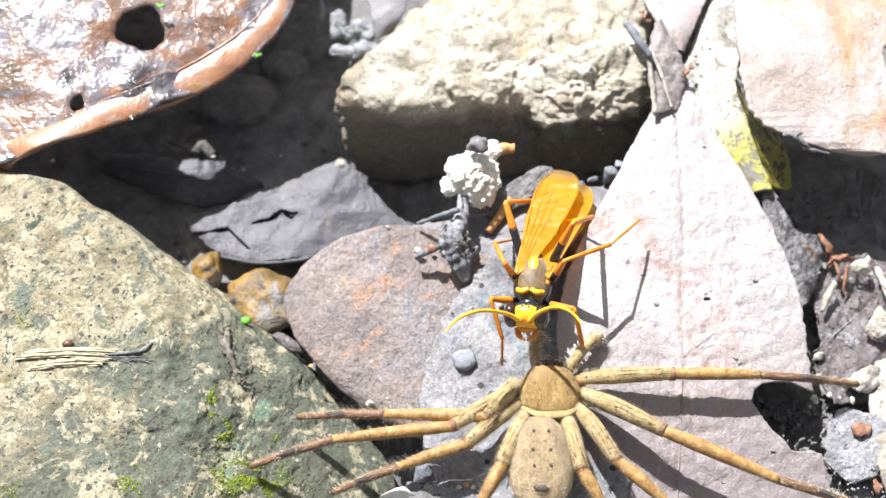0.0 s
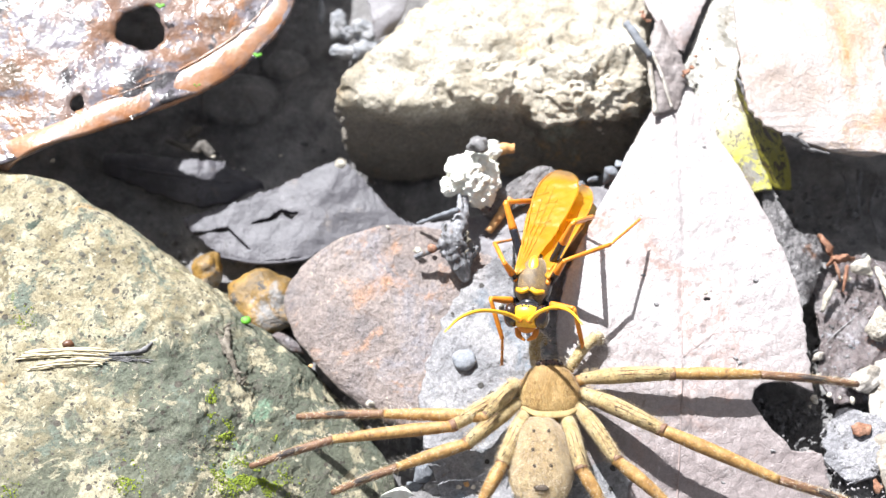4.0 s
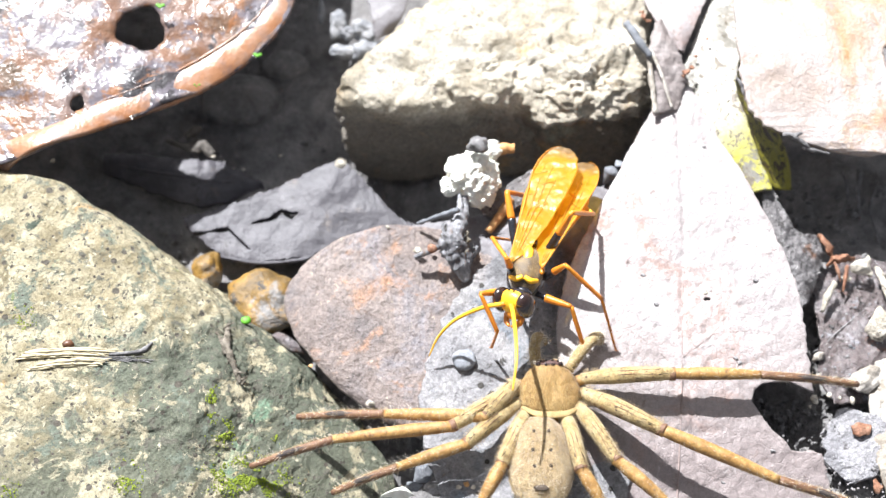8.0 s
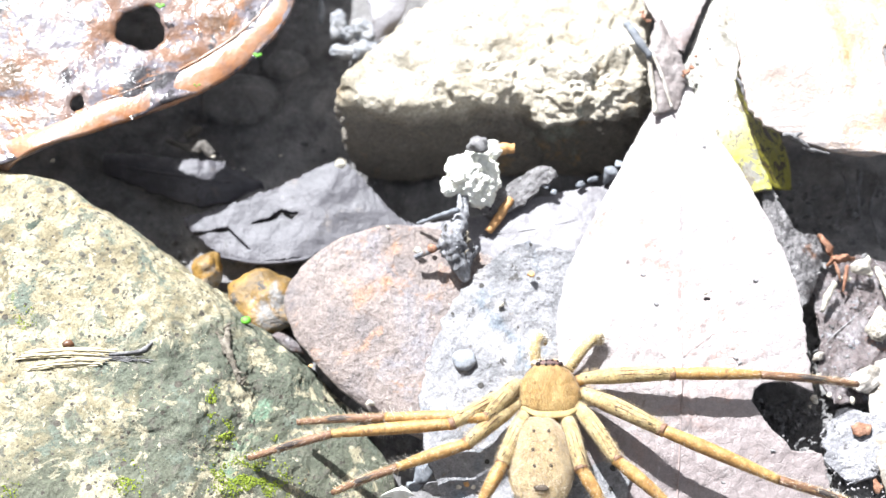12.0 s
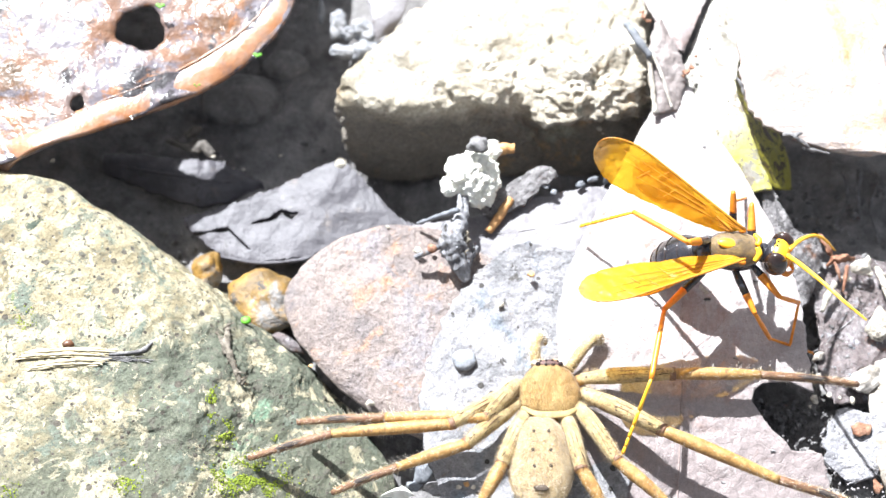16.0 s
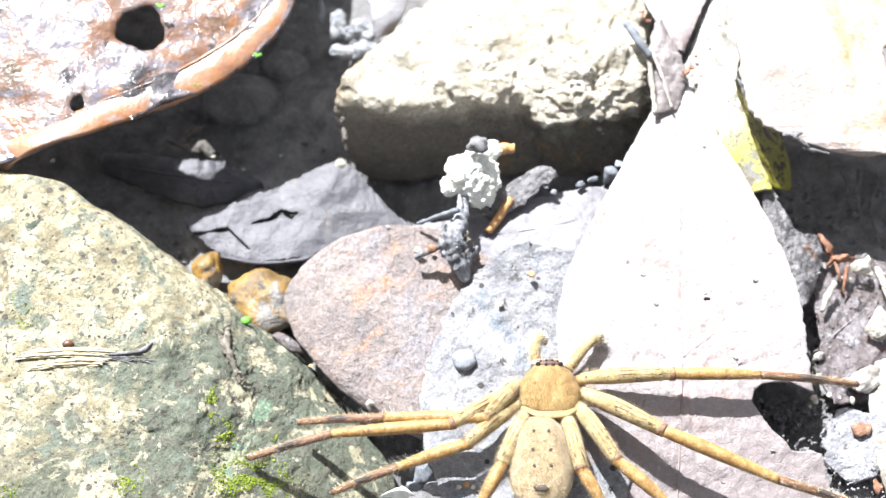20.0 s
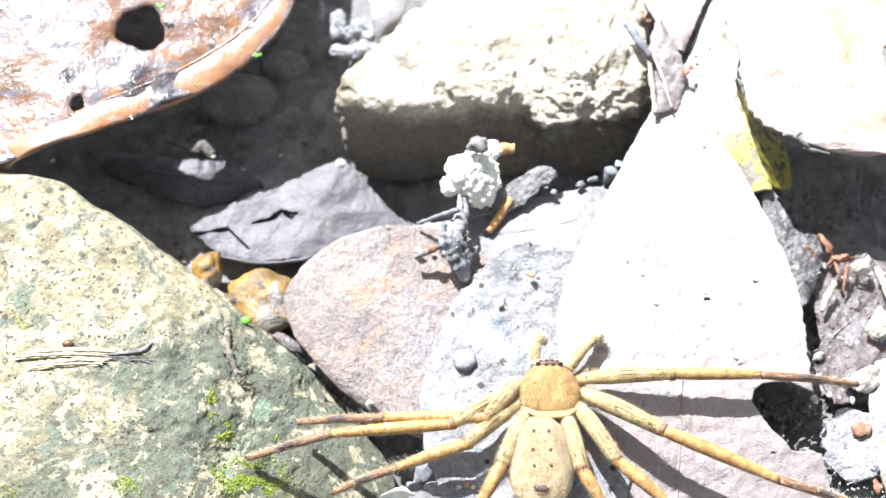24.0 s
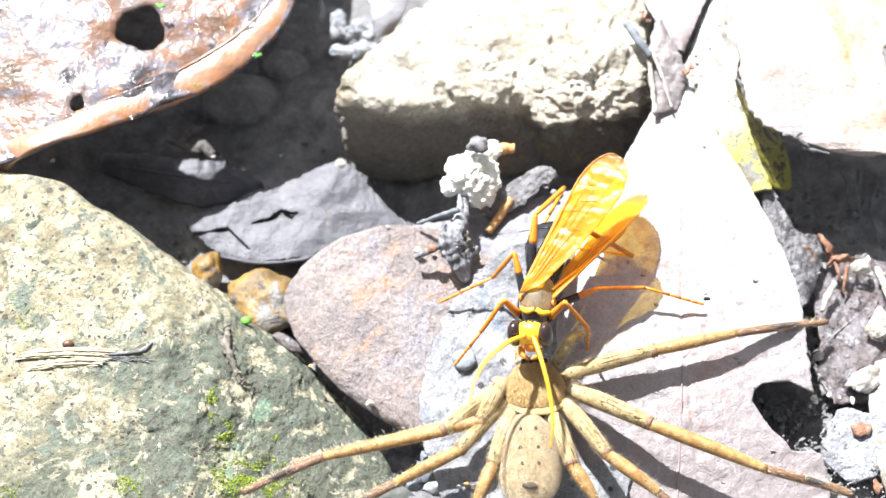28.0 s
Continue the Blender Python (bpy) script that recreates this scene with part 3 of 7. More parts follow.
    for q in quads:
        for a, b in zip(q, q[1:] + q[:1]):
            seen[(a, b)] = True
    rim = [(b, a, a + n, b + n) for (a, b) in seen if (b, a) not in seen]
    faces = quads + [tuple(i + n for i in q[::-1]) for q in quads] + rim
    used = sorted({i for f in faces for i in f})
    back = {o: k for k, o in enumerate(used)}
    allv = np.concatenate([flat, low])
    return [tuple(allv[i]) for i in used], [tuple(back[int(i)] for i in f) for f in faces]


SUPPORTS = {}


def support(name, geo):
    """Keeps a surface so that small things can be laid on it."""
    SUPPORTS[name] = BVHTree.FromPolygons([Vector(v) for v in geo[0]], geo[1])
    return geo


def top(name, x, y, sink=0.0):
    """Height of a kept surface in mm."""
    hit = SUPPORTS[name].ray_cast(Vector((x, y, 80)), Vector((0, 0, -1)))[0]
    return (hit.z if hit else -18) - sink


def lay(name, pts, lift):
    """Points of a line laid on a surface, lifted by its own thickness."""
    return [(p[0], p[1], top(name, p[0], p[1]) + lift) for p in glide(pts, 7)]


# ---- ground ----
def ground_sheet():
    """Dark mud: fine near the middle, coarse out to the far distance."""
    near = np.linspace(-130, 130, 200)
    far = np.array([160, 220, 400, 900, 3000, 12000, 60000, 300000])
    ax = np.concatenate([-far[::-1], near, far])
    n = len(ax)
    verts = []
    for y in ax:
        for x in ax:
            fade = 1 if max(abs(x), abs(y)) < 200 else 0
            z = -18 + fade * (3.2 * fbm((x, y, 0), 0.03, 3, 2.0) + 1.2 * fbm((x, y, 0), 0.25, 4, 5.0))
            # the right bank lies higher than the hollow under the stones
            z += fade * 2 * (1 + math.tanh((x - 55) / 12)) * (1 - math.tanh((y - 5) / 14))
            z -= fade * 7 * math.exp(-((x + 15) / 12) ** 2 - ((y - 16) / 14) ** 2)
            verts.append((x, y, z))
    faces = [(j * n + i, j * n + i + 1, (j + 1) * n + i + 1, (j + 1) * n + i) for j in range(n - 1) for i in range(n - 1)]
    return verts, faces


single("ground", ground_sheet(), MUD, (0, 0, -20), "dark wet muddy ground under leaves and stones", "ground", kind="structure")

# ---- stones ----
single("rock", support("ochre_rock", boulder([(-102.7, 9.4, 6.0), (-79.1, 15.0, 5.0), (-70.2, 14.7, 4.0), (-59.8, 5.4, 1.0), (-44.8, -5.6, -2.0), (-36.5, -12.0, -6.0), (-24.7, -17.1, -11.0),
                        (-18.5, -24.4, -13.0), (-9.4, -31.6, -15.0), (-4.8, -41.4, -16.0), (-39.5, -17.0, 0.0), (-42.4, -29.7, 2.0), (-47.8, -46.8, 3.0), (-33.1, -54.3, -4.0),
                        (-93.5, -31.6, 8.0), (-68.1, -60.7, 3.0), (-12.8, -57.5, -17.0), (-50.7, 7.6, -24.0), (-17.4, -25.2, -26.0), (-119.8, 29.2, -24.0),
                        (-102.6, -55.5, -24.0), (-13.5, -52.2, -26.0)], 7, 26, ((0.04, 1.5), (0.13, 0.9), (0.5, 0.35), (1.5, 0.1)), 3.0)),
       OCHRE_ROCK, (-61.5, -19.9, -22.0), "large ochre stone with dark speckles, green lichen and shade tinted into its right and near sides", "stone")
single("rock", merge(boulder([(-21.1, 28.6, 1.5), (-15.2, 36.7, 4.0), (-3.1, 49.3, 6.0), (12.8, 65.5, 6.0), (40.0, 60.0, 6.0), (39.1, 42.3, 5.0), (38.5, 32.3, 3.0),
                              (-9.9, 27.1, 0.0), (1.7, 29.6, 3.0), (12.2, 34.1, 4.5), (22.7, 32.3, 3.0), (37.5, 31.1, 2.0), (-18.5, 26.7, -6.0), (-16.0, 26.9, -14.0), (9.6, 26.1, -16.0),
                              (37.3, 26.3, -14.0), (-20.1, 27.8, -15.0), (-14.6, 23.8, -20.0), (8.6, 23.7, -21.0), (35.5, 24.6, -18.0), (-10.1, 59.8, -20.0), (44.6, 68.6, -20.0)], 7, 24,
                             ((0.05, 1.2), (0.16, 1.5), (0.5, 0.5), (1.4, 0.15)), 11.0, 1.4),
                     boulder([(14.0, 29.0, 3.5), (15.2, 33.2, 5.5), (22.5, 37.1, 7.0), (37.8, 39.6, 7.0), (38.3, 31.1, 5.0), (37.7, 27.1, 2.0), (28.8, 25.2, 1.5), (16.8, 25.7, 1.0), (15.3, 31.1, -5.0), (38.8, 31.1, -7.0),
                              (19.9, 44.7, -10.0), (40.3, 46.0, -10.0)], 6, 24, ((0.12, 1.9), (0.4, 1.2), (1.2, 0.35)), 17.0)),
       BEIGE_ROCK, (10.1, 41.5, -22.0), "beige pitted stone with an undercut front darkened by painted shade", "stone")

# ---- leaves ----
wet = thing("wet_leaf", (-63.6, 36.8, -4.0), "wet glossy brown leaf with round holes resting on stones", "leaf")
part("blade", support("wet_leaf", sheet([((-110.2, 0.9, 3.0), (-131.3, 129.6, 18.0)), ((-93.7, 10.4, 4.0), (-110.7, 133.0, 18.0)), ((-76.1, 15.4, 5.0), (-89.6, 134.7, 18.0)), ((-60.7, 22.3, 5.0), (-73.0, 134.7, 18.0)),
                     ((-45.3, 30.5, 4.0), (-57.8, 135.9, 17.0)), ((-36.3, 37.3, 4.0), (-46.0, 135.5, 16.0)), ((-30.4, 44.9, 4.0), (-38.8, 133.3, 15.0)), ((-28.3, 53.5, 4.0), (-33.5, 123.2, 15.0)), ((-28.5, 67.1, 4.0), (-30.5, 112.4, 13.0)), ((-29.7, 87.4, 4.0), (-29.6, 89.7, 8.0))],
                    170, 160, 0.5, 1.0, 1.1, 0.06, 4.0, [(*(-56.3, 42.1, 8.0)[:2], 4.4, 4.6, 0.16), (*(-66.3, 26.1, 6.2)[:2], 1.2, 1.8, 0.2)], 0.5,
                    lump=0.08, lump_scale=0.3)), WET_LEAF, wet)


def on_wet(p, lift):
    return (p[0], p[1], top("wet_leaf", p[0], p[1]) + lift)


band = [(tuple(Vector(on_wet(a, 0.12)) + (Vector(a) - Vector(b)).normalized() * 0.45), on_wet(b, 0.12)) for a, b in [
    ((-102.6, 4.8, 4.0), (-104.0, 9.3, 4.0)), ((-93.8, 10.5, 4.0), (-94.6, 14.5, 5.0)), ((-76.1, 15.6, 5.0), (-77.7, 19.3, 5.0)), ((-60.8, 22.5, 5.0), (-63.3, 26.7, 5.0)), ((-45.3, 30.8, 4.0), (-48.1, 35.0, 5.0)),
    ((-36.6, 37.7, 4.0), (-40.1, 40.8, 5.0)), ((-30.8, 45.2, 4.0), (-34.5, 47.2, 5.0)), ((-28.7, 53.5, 4.0), (-32.2, 53.8, 5.0)), ((-28.9, 65.7, 4.0), (-32.6, 65.6, 5.0))]]
part("rim", sheet(band, 14, 120, 0.75, 0.3, 0.1, 0.2, 2.0, [], 0.25, lip=0.2), WET_RIM, wet, "smooth orange-brown wet rim")
part("edge_vein", tube([on_wet(p, 0.08) for p in ((-63.3, 26.6, 5.0), (-55.9, 30.1, 5.0), (-48.1, 35.0, 5.0), (-40.1, 40.8, 5.0), (-34.5, 47.2, 5.0), (-32.2, 53.8, 5.0))], [0.08, 0.16, 0.2, 0.18, 0.1], 60, 7, 0.2), WET_RIM, wet, "raised vein along the rim")


def beads():
    rnd = random.Random(31)
    out = []
    for c, sx, sy, n in [((-65.9, 32.9, 6.0), 3.4, 2.2, 90), ((-71.2, 44.1, 7.0), 3.5, 1.2, 45), ((-61.3, 45.4, 7.0), 2.5, 1.5, 25), ((-75.2, 34.7, 7.0), 3.0, 2.0, 20), ((-65.3, 23.8, 6.0), 1.0, 1.0, 14), ((-56.6, 23.8, 6.0), 4.0, 1.0, 12), ((-48.0, 41.6, 6.0), 5.0, 2.5, 12), ((-77.3, 25.6, 6.0), 2.5, 2.5, 12)]:
        for _ in range(n):
            x, y = rnd.gauss(c[0], sx), rnd.gauss(c[1], sy)
            z = top("wet_leaf", x, y)
            if z > -5:
                r = rnd.uniform(0.15, 0.55)
                out.append(ball((x, y, z + 0.05), (r, r * rnd.uniform(0.8, 1.2), r * 0.33), 2, 0.15, 0.9, rnd.uniform(0, 9)))
    return merge(*out)


drops = part("water", beads(), WATER, wet, "beads of clear water")
drops.visible_shadow = False
tagged(drops, "beads of clear water", "", "", "stuff")

main = thing("dry_leaf", (40.6, -16.2, -2.0), "large pale grey-pink dry leaf with a bitten edge", "leaf")
part("blade", support("dry_leaf", sheet([((43.2, 30.6, 3.4), (46.1, 31.6, 3.4)), ((37.9, 25.6, 3.6), (47.9, 25.3, 3.6)), ((30.3, 11.6, 3.6), (54.5, 11.3, 3.4)), ((25.4, 2.6, 2.8), (58.9, -0.0, 2.6)),
                     ((21.4, -6.1, 1.8), (61.3, -9.2, 1.6)), ((19.4, -16.3, 0.9), (62.1, -18.2, 0.6)), ((20.1, -25.9, -0.4), (62.5, -25.8, -0.8)), ((20.6, -35.2, -2.0), (63.2, -36.0, -2.8)),
                     ((20.5, -45.1, -4.0), (64.1, -44.0, -4.8)), ((21.5, -58.4, -6.0), (60.7, -58.4, -6.0)), ((28.3, -75.2, -10.0), (49.7, -75.2, -10.0))],
                    130, 230, 0.4, 0.6, 0.5, 0.05, 1.0, [[(51.8, -27.9, -0.5), (52.4, -25.9, -0.5), (53.8, -24.9, -0.5), (58.3, -24.4, -0.5), (60.6, -25.5, -0.5), (63.2, -26.5, -1.0), (70.0, -26.7, -1.0), (69.1, -36.3, -2.5), (63.5, -36.3, -2.5), (62.4, -36.1, -2.5),
                      (61.2, -35.6, -2.5), (59.9, -36.0, -2.5), (57.9, -35.8, -2.5), (57.2, -34.5, -2.2), (55.1, -32.7, -1.8), (53.6, -30.6, -1.2), (52.5, -28.8, -0.8)],
                                                       (*(45.5, -10.4, 1.0)[:2], 0.65, 0.4, 0.3)], 0.35,
                    rib=0.5, side_veins=11, vein=0.1, lump=0.2, lump_scale=0.5)), MAIN_LEAF, main)
part("midrib", tube(lay("dry_leaf", [(41.9, -4.9, 1.5), (40.9, -14.9, 1.3), (40.0, -27.1, 0.2), (39.2, -36.5, -1.0), (38.3, -45.5, -2.6)], 0.0), [0.05, 0.13, 0.2], 80, 6), VEIN_BROWN, main, "thin raised midrib")
for a, b, c, w in [((40.6, -20.6, 1.0), (46.1, -16.3, 1.0), (49.8, -11.6, 1.0), 0.1), ((39.6, -35.5, -1.0), (46.7, -29.8, 0.0), (52.0, -26.1, 0.0), 0.1), ((41.2, -13.2, 1.0), (45.4, -9.7, 1.5), (49.8, -4.9, 1.5), 0.06), ((40.2, -23.4, 1.0), (35.1, -18.4, 1.0), (29.6, -14.8, 1.0), 0.08),
                   ((39.6, -31.5, 0.0), (33.8, -26.1, 0.0), (27.4, -22.1, 0.0), 0.09), ((38.9, -41.9, -2.0), (34.1, -36.5, -1.0), (27.8, -32.6, -1.0), 0.09), ((38.8, -43.8, -2.0), (48.2, -38.1, -2.0), (55.2, -33.8, -2.0), 0.1), ((41.3, -11.6, 1.0), (34.9, -7.1, 1.5), (29.1, -4.1, 2.0), 0.05),
                   ((46.1, -16.3, 1.0), (52.7, -15.8, 1.0), (59.7, -13.2, 1.0), 0.05), ((44.4, -21.4, 1.0), (52.1, -21.4, 1.0), (60.9, -19.4, 1.0), 0.05), ((47.2, -29.2, 0.0), (48.3, -32.9, 0.0), (52.0, -35.5, -1.0), 0.06)]:
    part("side_vein", tube(lay("dry_leaf", [a, b, c], -0.02), [w * 0.55, w * 0.5, w * 0.2], 50, 5, 0.5), VEIN_BROWN, main)

mud = thing("mud_leaf", (11.3, -20.6, -4.0), "grey mud-caked leaf with crumbs and pits", "leaf")
part("blade", support("mud_leaf", sheet([((12.6, 1.6, -1.8), (15.5, 2.0, -1.7)), ((10.2, -0.2, -2.0), (27.0, -0.8, -1.6)), ((7.2, -2.6, -2.3), (37.0, -6.0, -1.6)), ((4.4, -5.6, -2.6), (37.0, -12.0, -2.0)),
                          ((-0.2, -12.7, -3.0), (35.6, -18.3, -2.0)), ((-3.8, -25.0, -3.2), (34.9, -28.4, -2.0)), ((-3.0, -34.9, -3.2), (32.4, -36.2, -2.0)), ((0.1, -44.4, -3.4), (29.0, -45.6, -2.0)),
                          ((4.2, -56.1, -4.0), (24.0, -57.1, -3.0))], 110, 200, 0.7, 0.4, 0.6, 0.06, 6.0, [], 0.8, lump=0.5, lump_scale=0.3)),
     MUD_LEAF, mud)
rnd = random.Random(12)
part("mud_crust", merge(*[stone((x, y, top('mud_leaf', x, y, r * 0.1)), (r, r * 0.9, r * 0.6), k, 2, 9) for k, (x, y, r) in enumerate(
    (rnd.uniform(1, 17), rnd.uniform(-40, 6), abs(rnd.gauss(0, 0.12)) + 0.06) for _ in range(200))]), MUD_LEAF, mud, "crumbs of dried mud")
brown = thing("brown_leaf", (-8.4, -12.2, -7.0), "red-brown rounded dead leaf dusted with mud", "leaf")
part("blade", support("brown_leaf", sheet([((-12.8, 6.8, -5.0), (-6.1, 7.2, -5.0)), ((-20.2, 4.1, -5.0), (2.7, 5.9, -4.5)), ((-25.9, -0.9, -5.5), (9.8, 2.2, -4.5)), ((-28.5, -6.2, -5.5), (11.7, -4.7, -4.0)),
                            ((-26.9, -12.7, -5.5), (11.5, -12.3, -4.0)), ((-22.1, -19.4, -6.0), (9.4, -20.5, -4.5)), ((-16.0, -25.3, -6.0), (6.4, -26.6, -5.0)), ((-9.1, -29.8, -6.5), (3.5, -31.3, -5.5)),
                            ((-3.8, -32.3, -7.0), (0.6, -33.1, -6.0))], 100, 120, 0.5, 0.5, 0.6, 0.06, 8.0, [], 0.4, lump=0.25, lump_scale=0.4, lip=0.8)),
     BROWN_LEAF, brown)
part("mud_crust", merge(*[stone((x, y, top('brown_leaf', x, y)), (r, r * 0.9, r * 0.5), k, 2, 9) for k, (x, y, r) in enumerate(
    (rnd.gauss(-10, 6), rnd.gauss(-12, 7), abs(rnd.gauss(0, 0.1)) + 0.06) for _ in range(70))]), BROWN_LEAF, brown, "crumbs of dried mud")
grey = thing("grey_leaf", (12.1, 8.0, -7.0), "smooth grey curved dead leaf under the stalk", "leaf")
part("blade", support("grey_leaf", sheet([((-9.7, 6.8, -5.5), (-8.7, 3.8, -5.5)), ((-2.5, 7.7, -5.0), (-1.4, 1.3, -5.0)), ((4.8, 8.6, -4.5), (5.7, -1.2, -4.5)), ((11.0, 10.2, -4.0), (11.7, -2.5, -4.0)), ((17.2, 12.1, -3.6), (17.8, -2.7, -3.6)), ((24.5, 13.4, -3.0), (25.8, -1.8, -3.0)),
                           ((31.3, 14.4, -2.6), (33.0, 1.3, -2.6))], 50, 120, 0.45, 0.5, 0.8, 0.08, 21.0, [], 0.5, lump=0.15)), GREY_LEAF, grey)
part("midrib", tube(lay("grey_leaf", [(-8.6, 5.4, -5.0), (5.2, 4.6, -4.0), (17.4, 5.6, -3.0), (31.5, 8.6, -2.0)], -0.05), [0.06, 0.12, 0.12, 0.06], 60, 6, 0.3), GREY_LEAF, grey, "faint raised midrib")
cracked = thing("cracked_leaf", (-28.6, 12.6, -14.0), "grey-lilac dead leaf with a dark crack", "leaf")
part("blade", sheet([((-49.7, 12.9, -13.5), (-49.2, 11.3, -13.5)), ((-41.7, 15.5, -13.0), (-41.8, 5.0, -13.5)), ((-33.1, 18.8, -13.0), (-34.5, 3.6, -13.5)), ((-21.3, 24.1, -12.0), (-24.4, 4.7, -13.0)),
                              ((-16.3, 21.4, -12.0), (-15.4, 7.4, -13.0)), ((-9.6, 13.7, -12.5), (-6.8, 8.5, -13.0)), ((-4.7, 11.0, -13.0), (-2.5, 7.4, -13.0))], 160, 320, 1.4, 0.3, 0.7, 0.07, 12.0,
                             [[(-37.0, 11.4), (-35.2, 12.4), (-33.4, 12.7), (-32.3, 13.6), (-31.2, 14.4), (-30.1, 14.1), (-29.0, 13.7), (-27.5, 13.7), (-27.9, 12.9), (-29.0, 12.1), (-30.1, 12.9), (-30.9, 13.4), (-31.9, 12.3), (-33.1, 11.9), (-34.9, 11.6)],
                              ((-41.1, 10.7, -13.0), (-36.7, 6.2, -13.0), 0.3),
                              ((-49.2, 9.1, -13.0), (-41.3, 10.3, -13.0), 0.5)], 0.7, lump=0.08),
     CRACK_LEAF, cracked)
part("fold", tube([(-41.7, 4.5, -13.2), (-34.4, 3.2, -13.2), (-25.9, 4.0, -13.0), (-23.9, 5.4, -12.8)], [0.25, 0.4, 0.35, 0.2], 24, 7, 0.4), CRACK_LEAF, cracked)
yellow = thing("yellow_leaf", (58.2, 29.3, -2.0), "yellow leaf with black spots under a pale leaf", "leaf")
part("blade", support("yellow_leaf", sheet([((54.6, 59.4, 5.0), (59.8, 59.3, 5.2)), ((50.6, 48.8, 4.6), (57.8, 48.6, 5.2)), ((46.6, 40.0, 3.4), (56.1, 39.8, 5.0)), ((43.8, 32.3, 2.2), (54.1, 31.3, 4.6)), ((45.0, 23.9, 1.6), (55.5, 24.0, 3.7)),
                             ((49.0, 16.9, 0.9), (57.3, 18.0, 2.4)), ((54.0, 10.6, 0.2), (59.4, 11.4, 1.0))], 50, 110, 0.35, 0.5, 0.5, 0.08, 3.0, [], 0.25)),
     YELLOW_LEAF, yellow)
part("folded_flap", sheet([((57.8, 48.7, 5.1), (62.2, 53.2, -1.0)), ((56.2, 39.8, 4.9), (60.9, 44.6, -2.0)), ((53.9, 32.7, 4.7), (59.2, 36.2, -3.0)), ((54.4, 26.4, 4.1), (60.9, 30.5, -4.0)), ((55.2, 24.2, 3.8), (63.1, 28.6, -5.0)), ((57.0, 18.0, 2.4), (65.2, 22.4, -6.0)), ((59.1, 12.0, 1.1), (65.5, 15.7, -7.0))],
                          40, 90, 0.35, -0.4, 0.4, 0.1, 5.0, [], 0.3), YELLOW_FLAP, yellow, "yellow fold with black spots, shade put into its colour")
pale = thing("pale_leaf", (72.8, 31.7, 4.0), "large pale bleached dead leaf with orange blotches", "leaf")
part("blade", sheet([((56.0, 63.0, 9.0), (106.2, 66.3, 10.0)), ((54.6, 47.5, 8.5), (102.4, 46.4, 10.0)), ((54.3, 35.2, 8.0), (100.5, 34.6, 9.0)), ((54.8, 26.4, 7.0), (99.2, 25.5, 8.0)), ((57.5, 22.3, 6.4), (97.6, 20.3, 7.0)),
                     ((62.4, 19.7, 6.0), (92.4, 17.1, 6.0)), ((69.2, 16.7, 5.6), (86.2, 15.6, 5.6)), ((76.2, 15.7, 5.4), (80.2, 15.5, 5.4))], 130, 130, 0.7, 1.2, 0.9, 0.05, 7.0, [(*(81.3, 33.3, 9.0)[:2], 1.0, 3.5, 0.2)], 0.6, lump=0.12, lump_scale=0.3),
     PALE_LEAF, pale)
part("torn_edge", merge(tube([(60.5, 19.1, 7.4), (62.3, 18.6, 7.8), (65.1, 16.7, 6.8)], [0.3, 0.55, 0.2], 12, 7, 0.9, 2.0), tube([(62.1, 18.3, 7.2), (63.0, 18.7, 8.0), (64.0, 19.2, 7.6)], [0.3, 0.4, 0.1], 10, 7, 0.9, 4.0),
                        tube([(63.9, 16.8, 6.6), (66.9, 16.1, 6.5), (68.9, 15.8, 6.2)], [0.2, 0.35, 0.1], 12, 7, 0.9, 6.0), tube([(53.1, 30.2, 8.6), (54.0, 29.0, 8.2), (54.3, 27.0, 7.6)], [0.2, 0.35, 0.1], 12, 7, 0.9, 8.0)), DARK_TWIG, pale, "dark torn flakes on the edge")
# The rows beyond y 60 are unseen, added to shade the gap beside it.
single("back_leaf", sheet([((18.4, 144.5, 6.0), (58.6, 144.5, 6.0)), ((26.1, 91.6, 6.0), (58.4, 91.6, 6.0)), ((36.5, 57.3, 6.0), (53.7, 57.3, 6.0)), ((38.1, 49.3, 6.0), (50.0, 49.6, 6.0)), ((41.1, 42.9, 6.0), (47.0, 42.9, 6.0)), ((43.9, 38.5, 5.0), (44.8, 38.1, 5.0))], 60, 110, 0.4, 0.5, 0.4, 0.1, 9.0),
       MAIN_LEAF, (45.0, 50.8, 4.0), "pale grey dead leaf wedged between stones", "leaf")
curl = thing("curled_leaf", (41.7, 35.4, 4.0), "grey-brown dry leaf piece with pale ridges wedged between stones", "leaf")
part("blade", sheet([((39.9, 44.2, 6.0), (41.4, 44.7, 6.0)), ((38.0, 37.5, 6.8), (42.8, 40.3, 6.0)), ((38.0, 33.7, 6.6), (44.3, 36.5, 5.4)), ((38.3, 29.2, 6.0), (44.9, 32.4, 4.8)), ((38.6, 24.5, 5.0), (42.7, 25.9, 4.4))], 40, 60, 0.6, 0.5, 0.6, 0.2, 27.0, [], 0.5, lump=0.35, lump_scale=0.4), BROWN_CURL, curl)
part("ridge", tube([(37.8, 37.4, 7.4), (38.0, 32.1, 7.2), (38.5, 24.4, 5.6)], [0.4, 0.55, 0.45], 30, 8, 0.5, 3.0, 0.5), TAN_SCRAP, curl, "pale raised fold")
part("ridge", tube([(38.3, 37.0, 7.6), (39.8, 32.0, 7.3), (41.6, 25.5, 5.8)], [0.35, 0.36, 0.25], 30, 8, 0.5, 5.0, 0.5), TAN_SCRAP, curl, "pale raised fold")
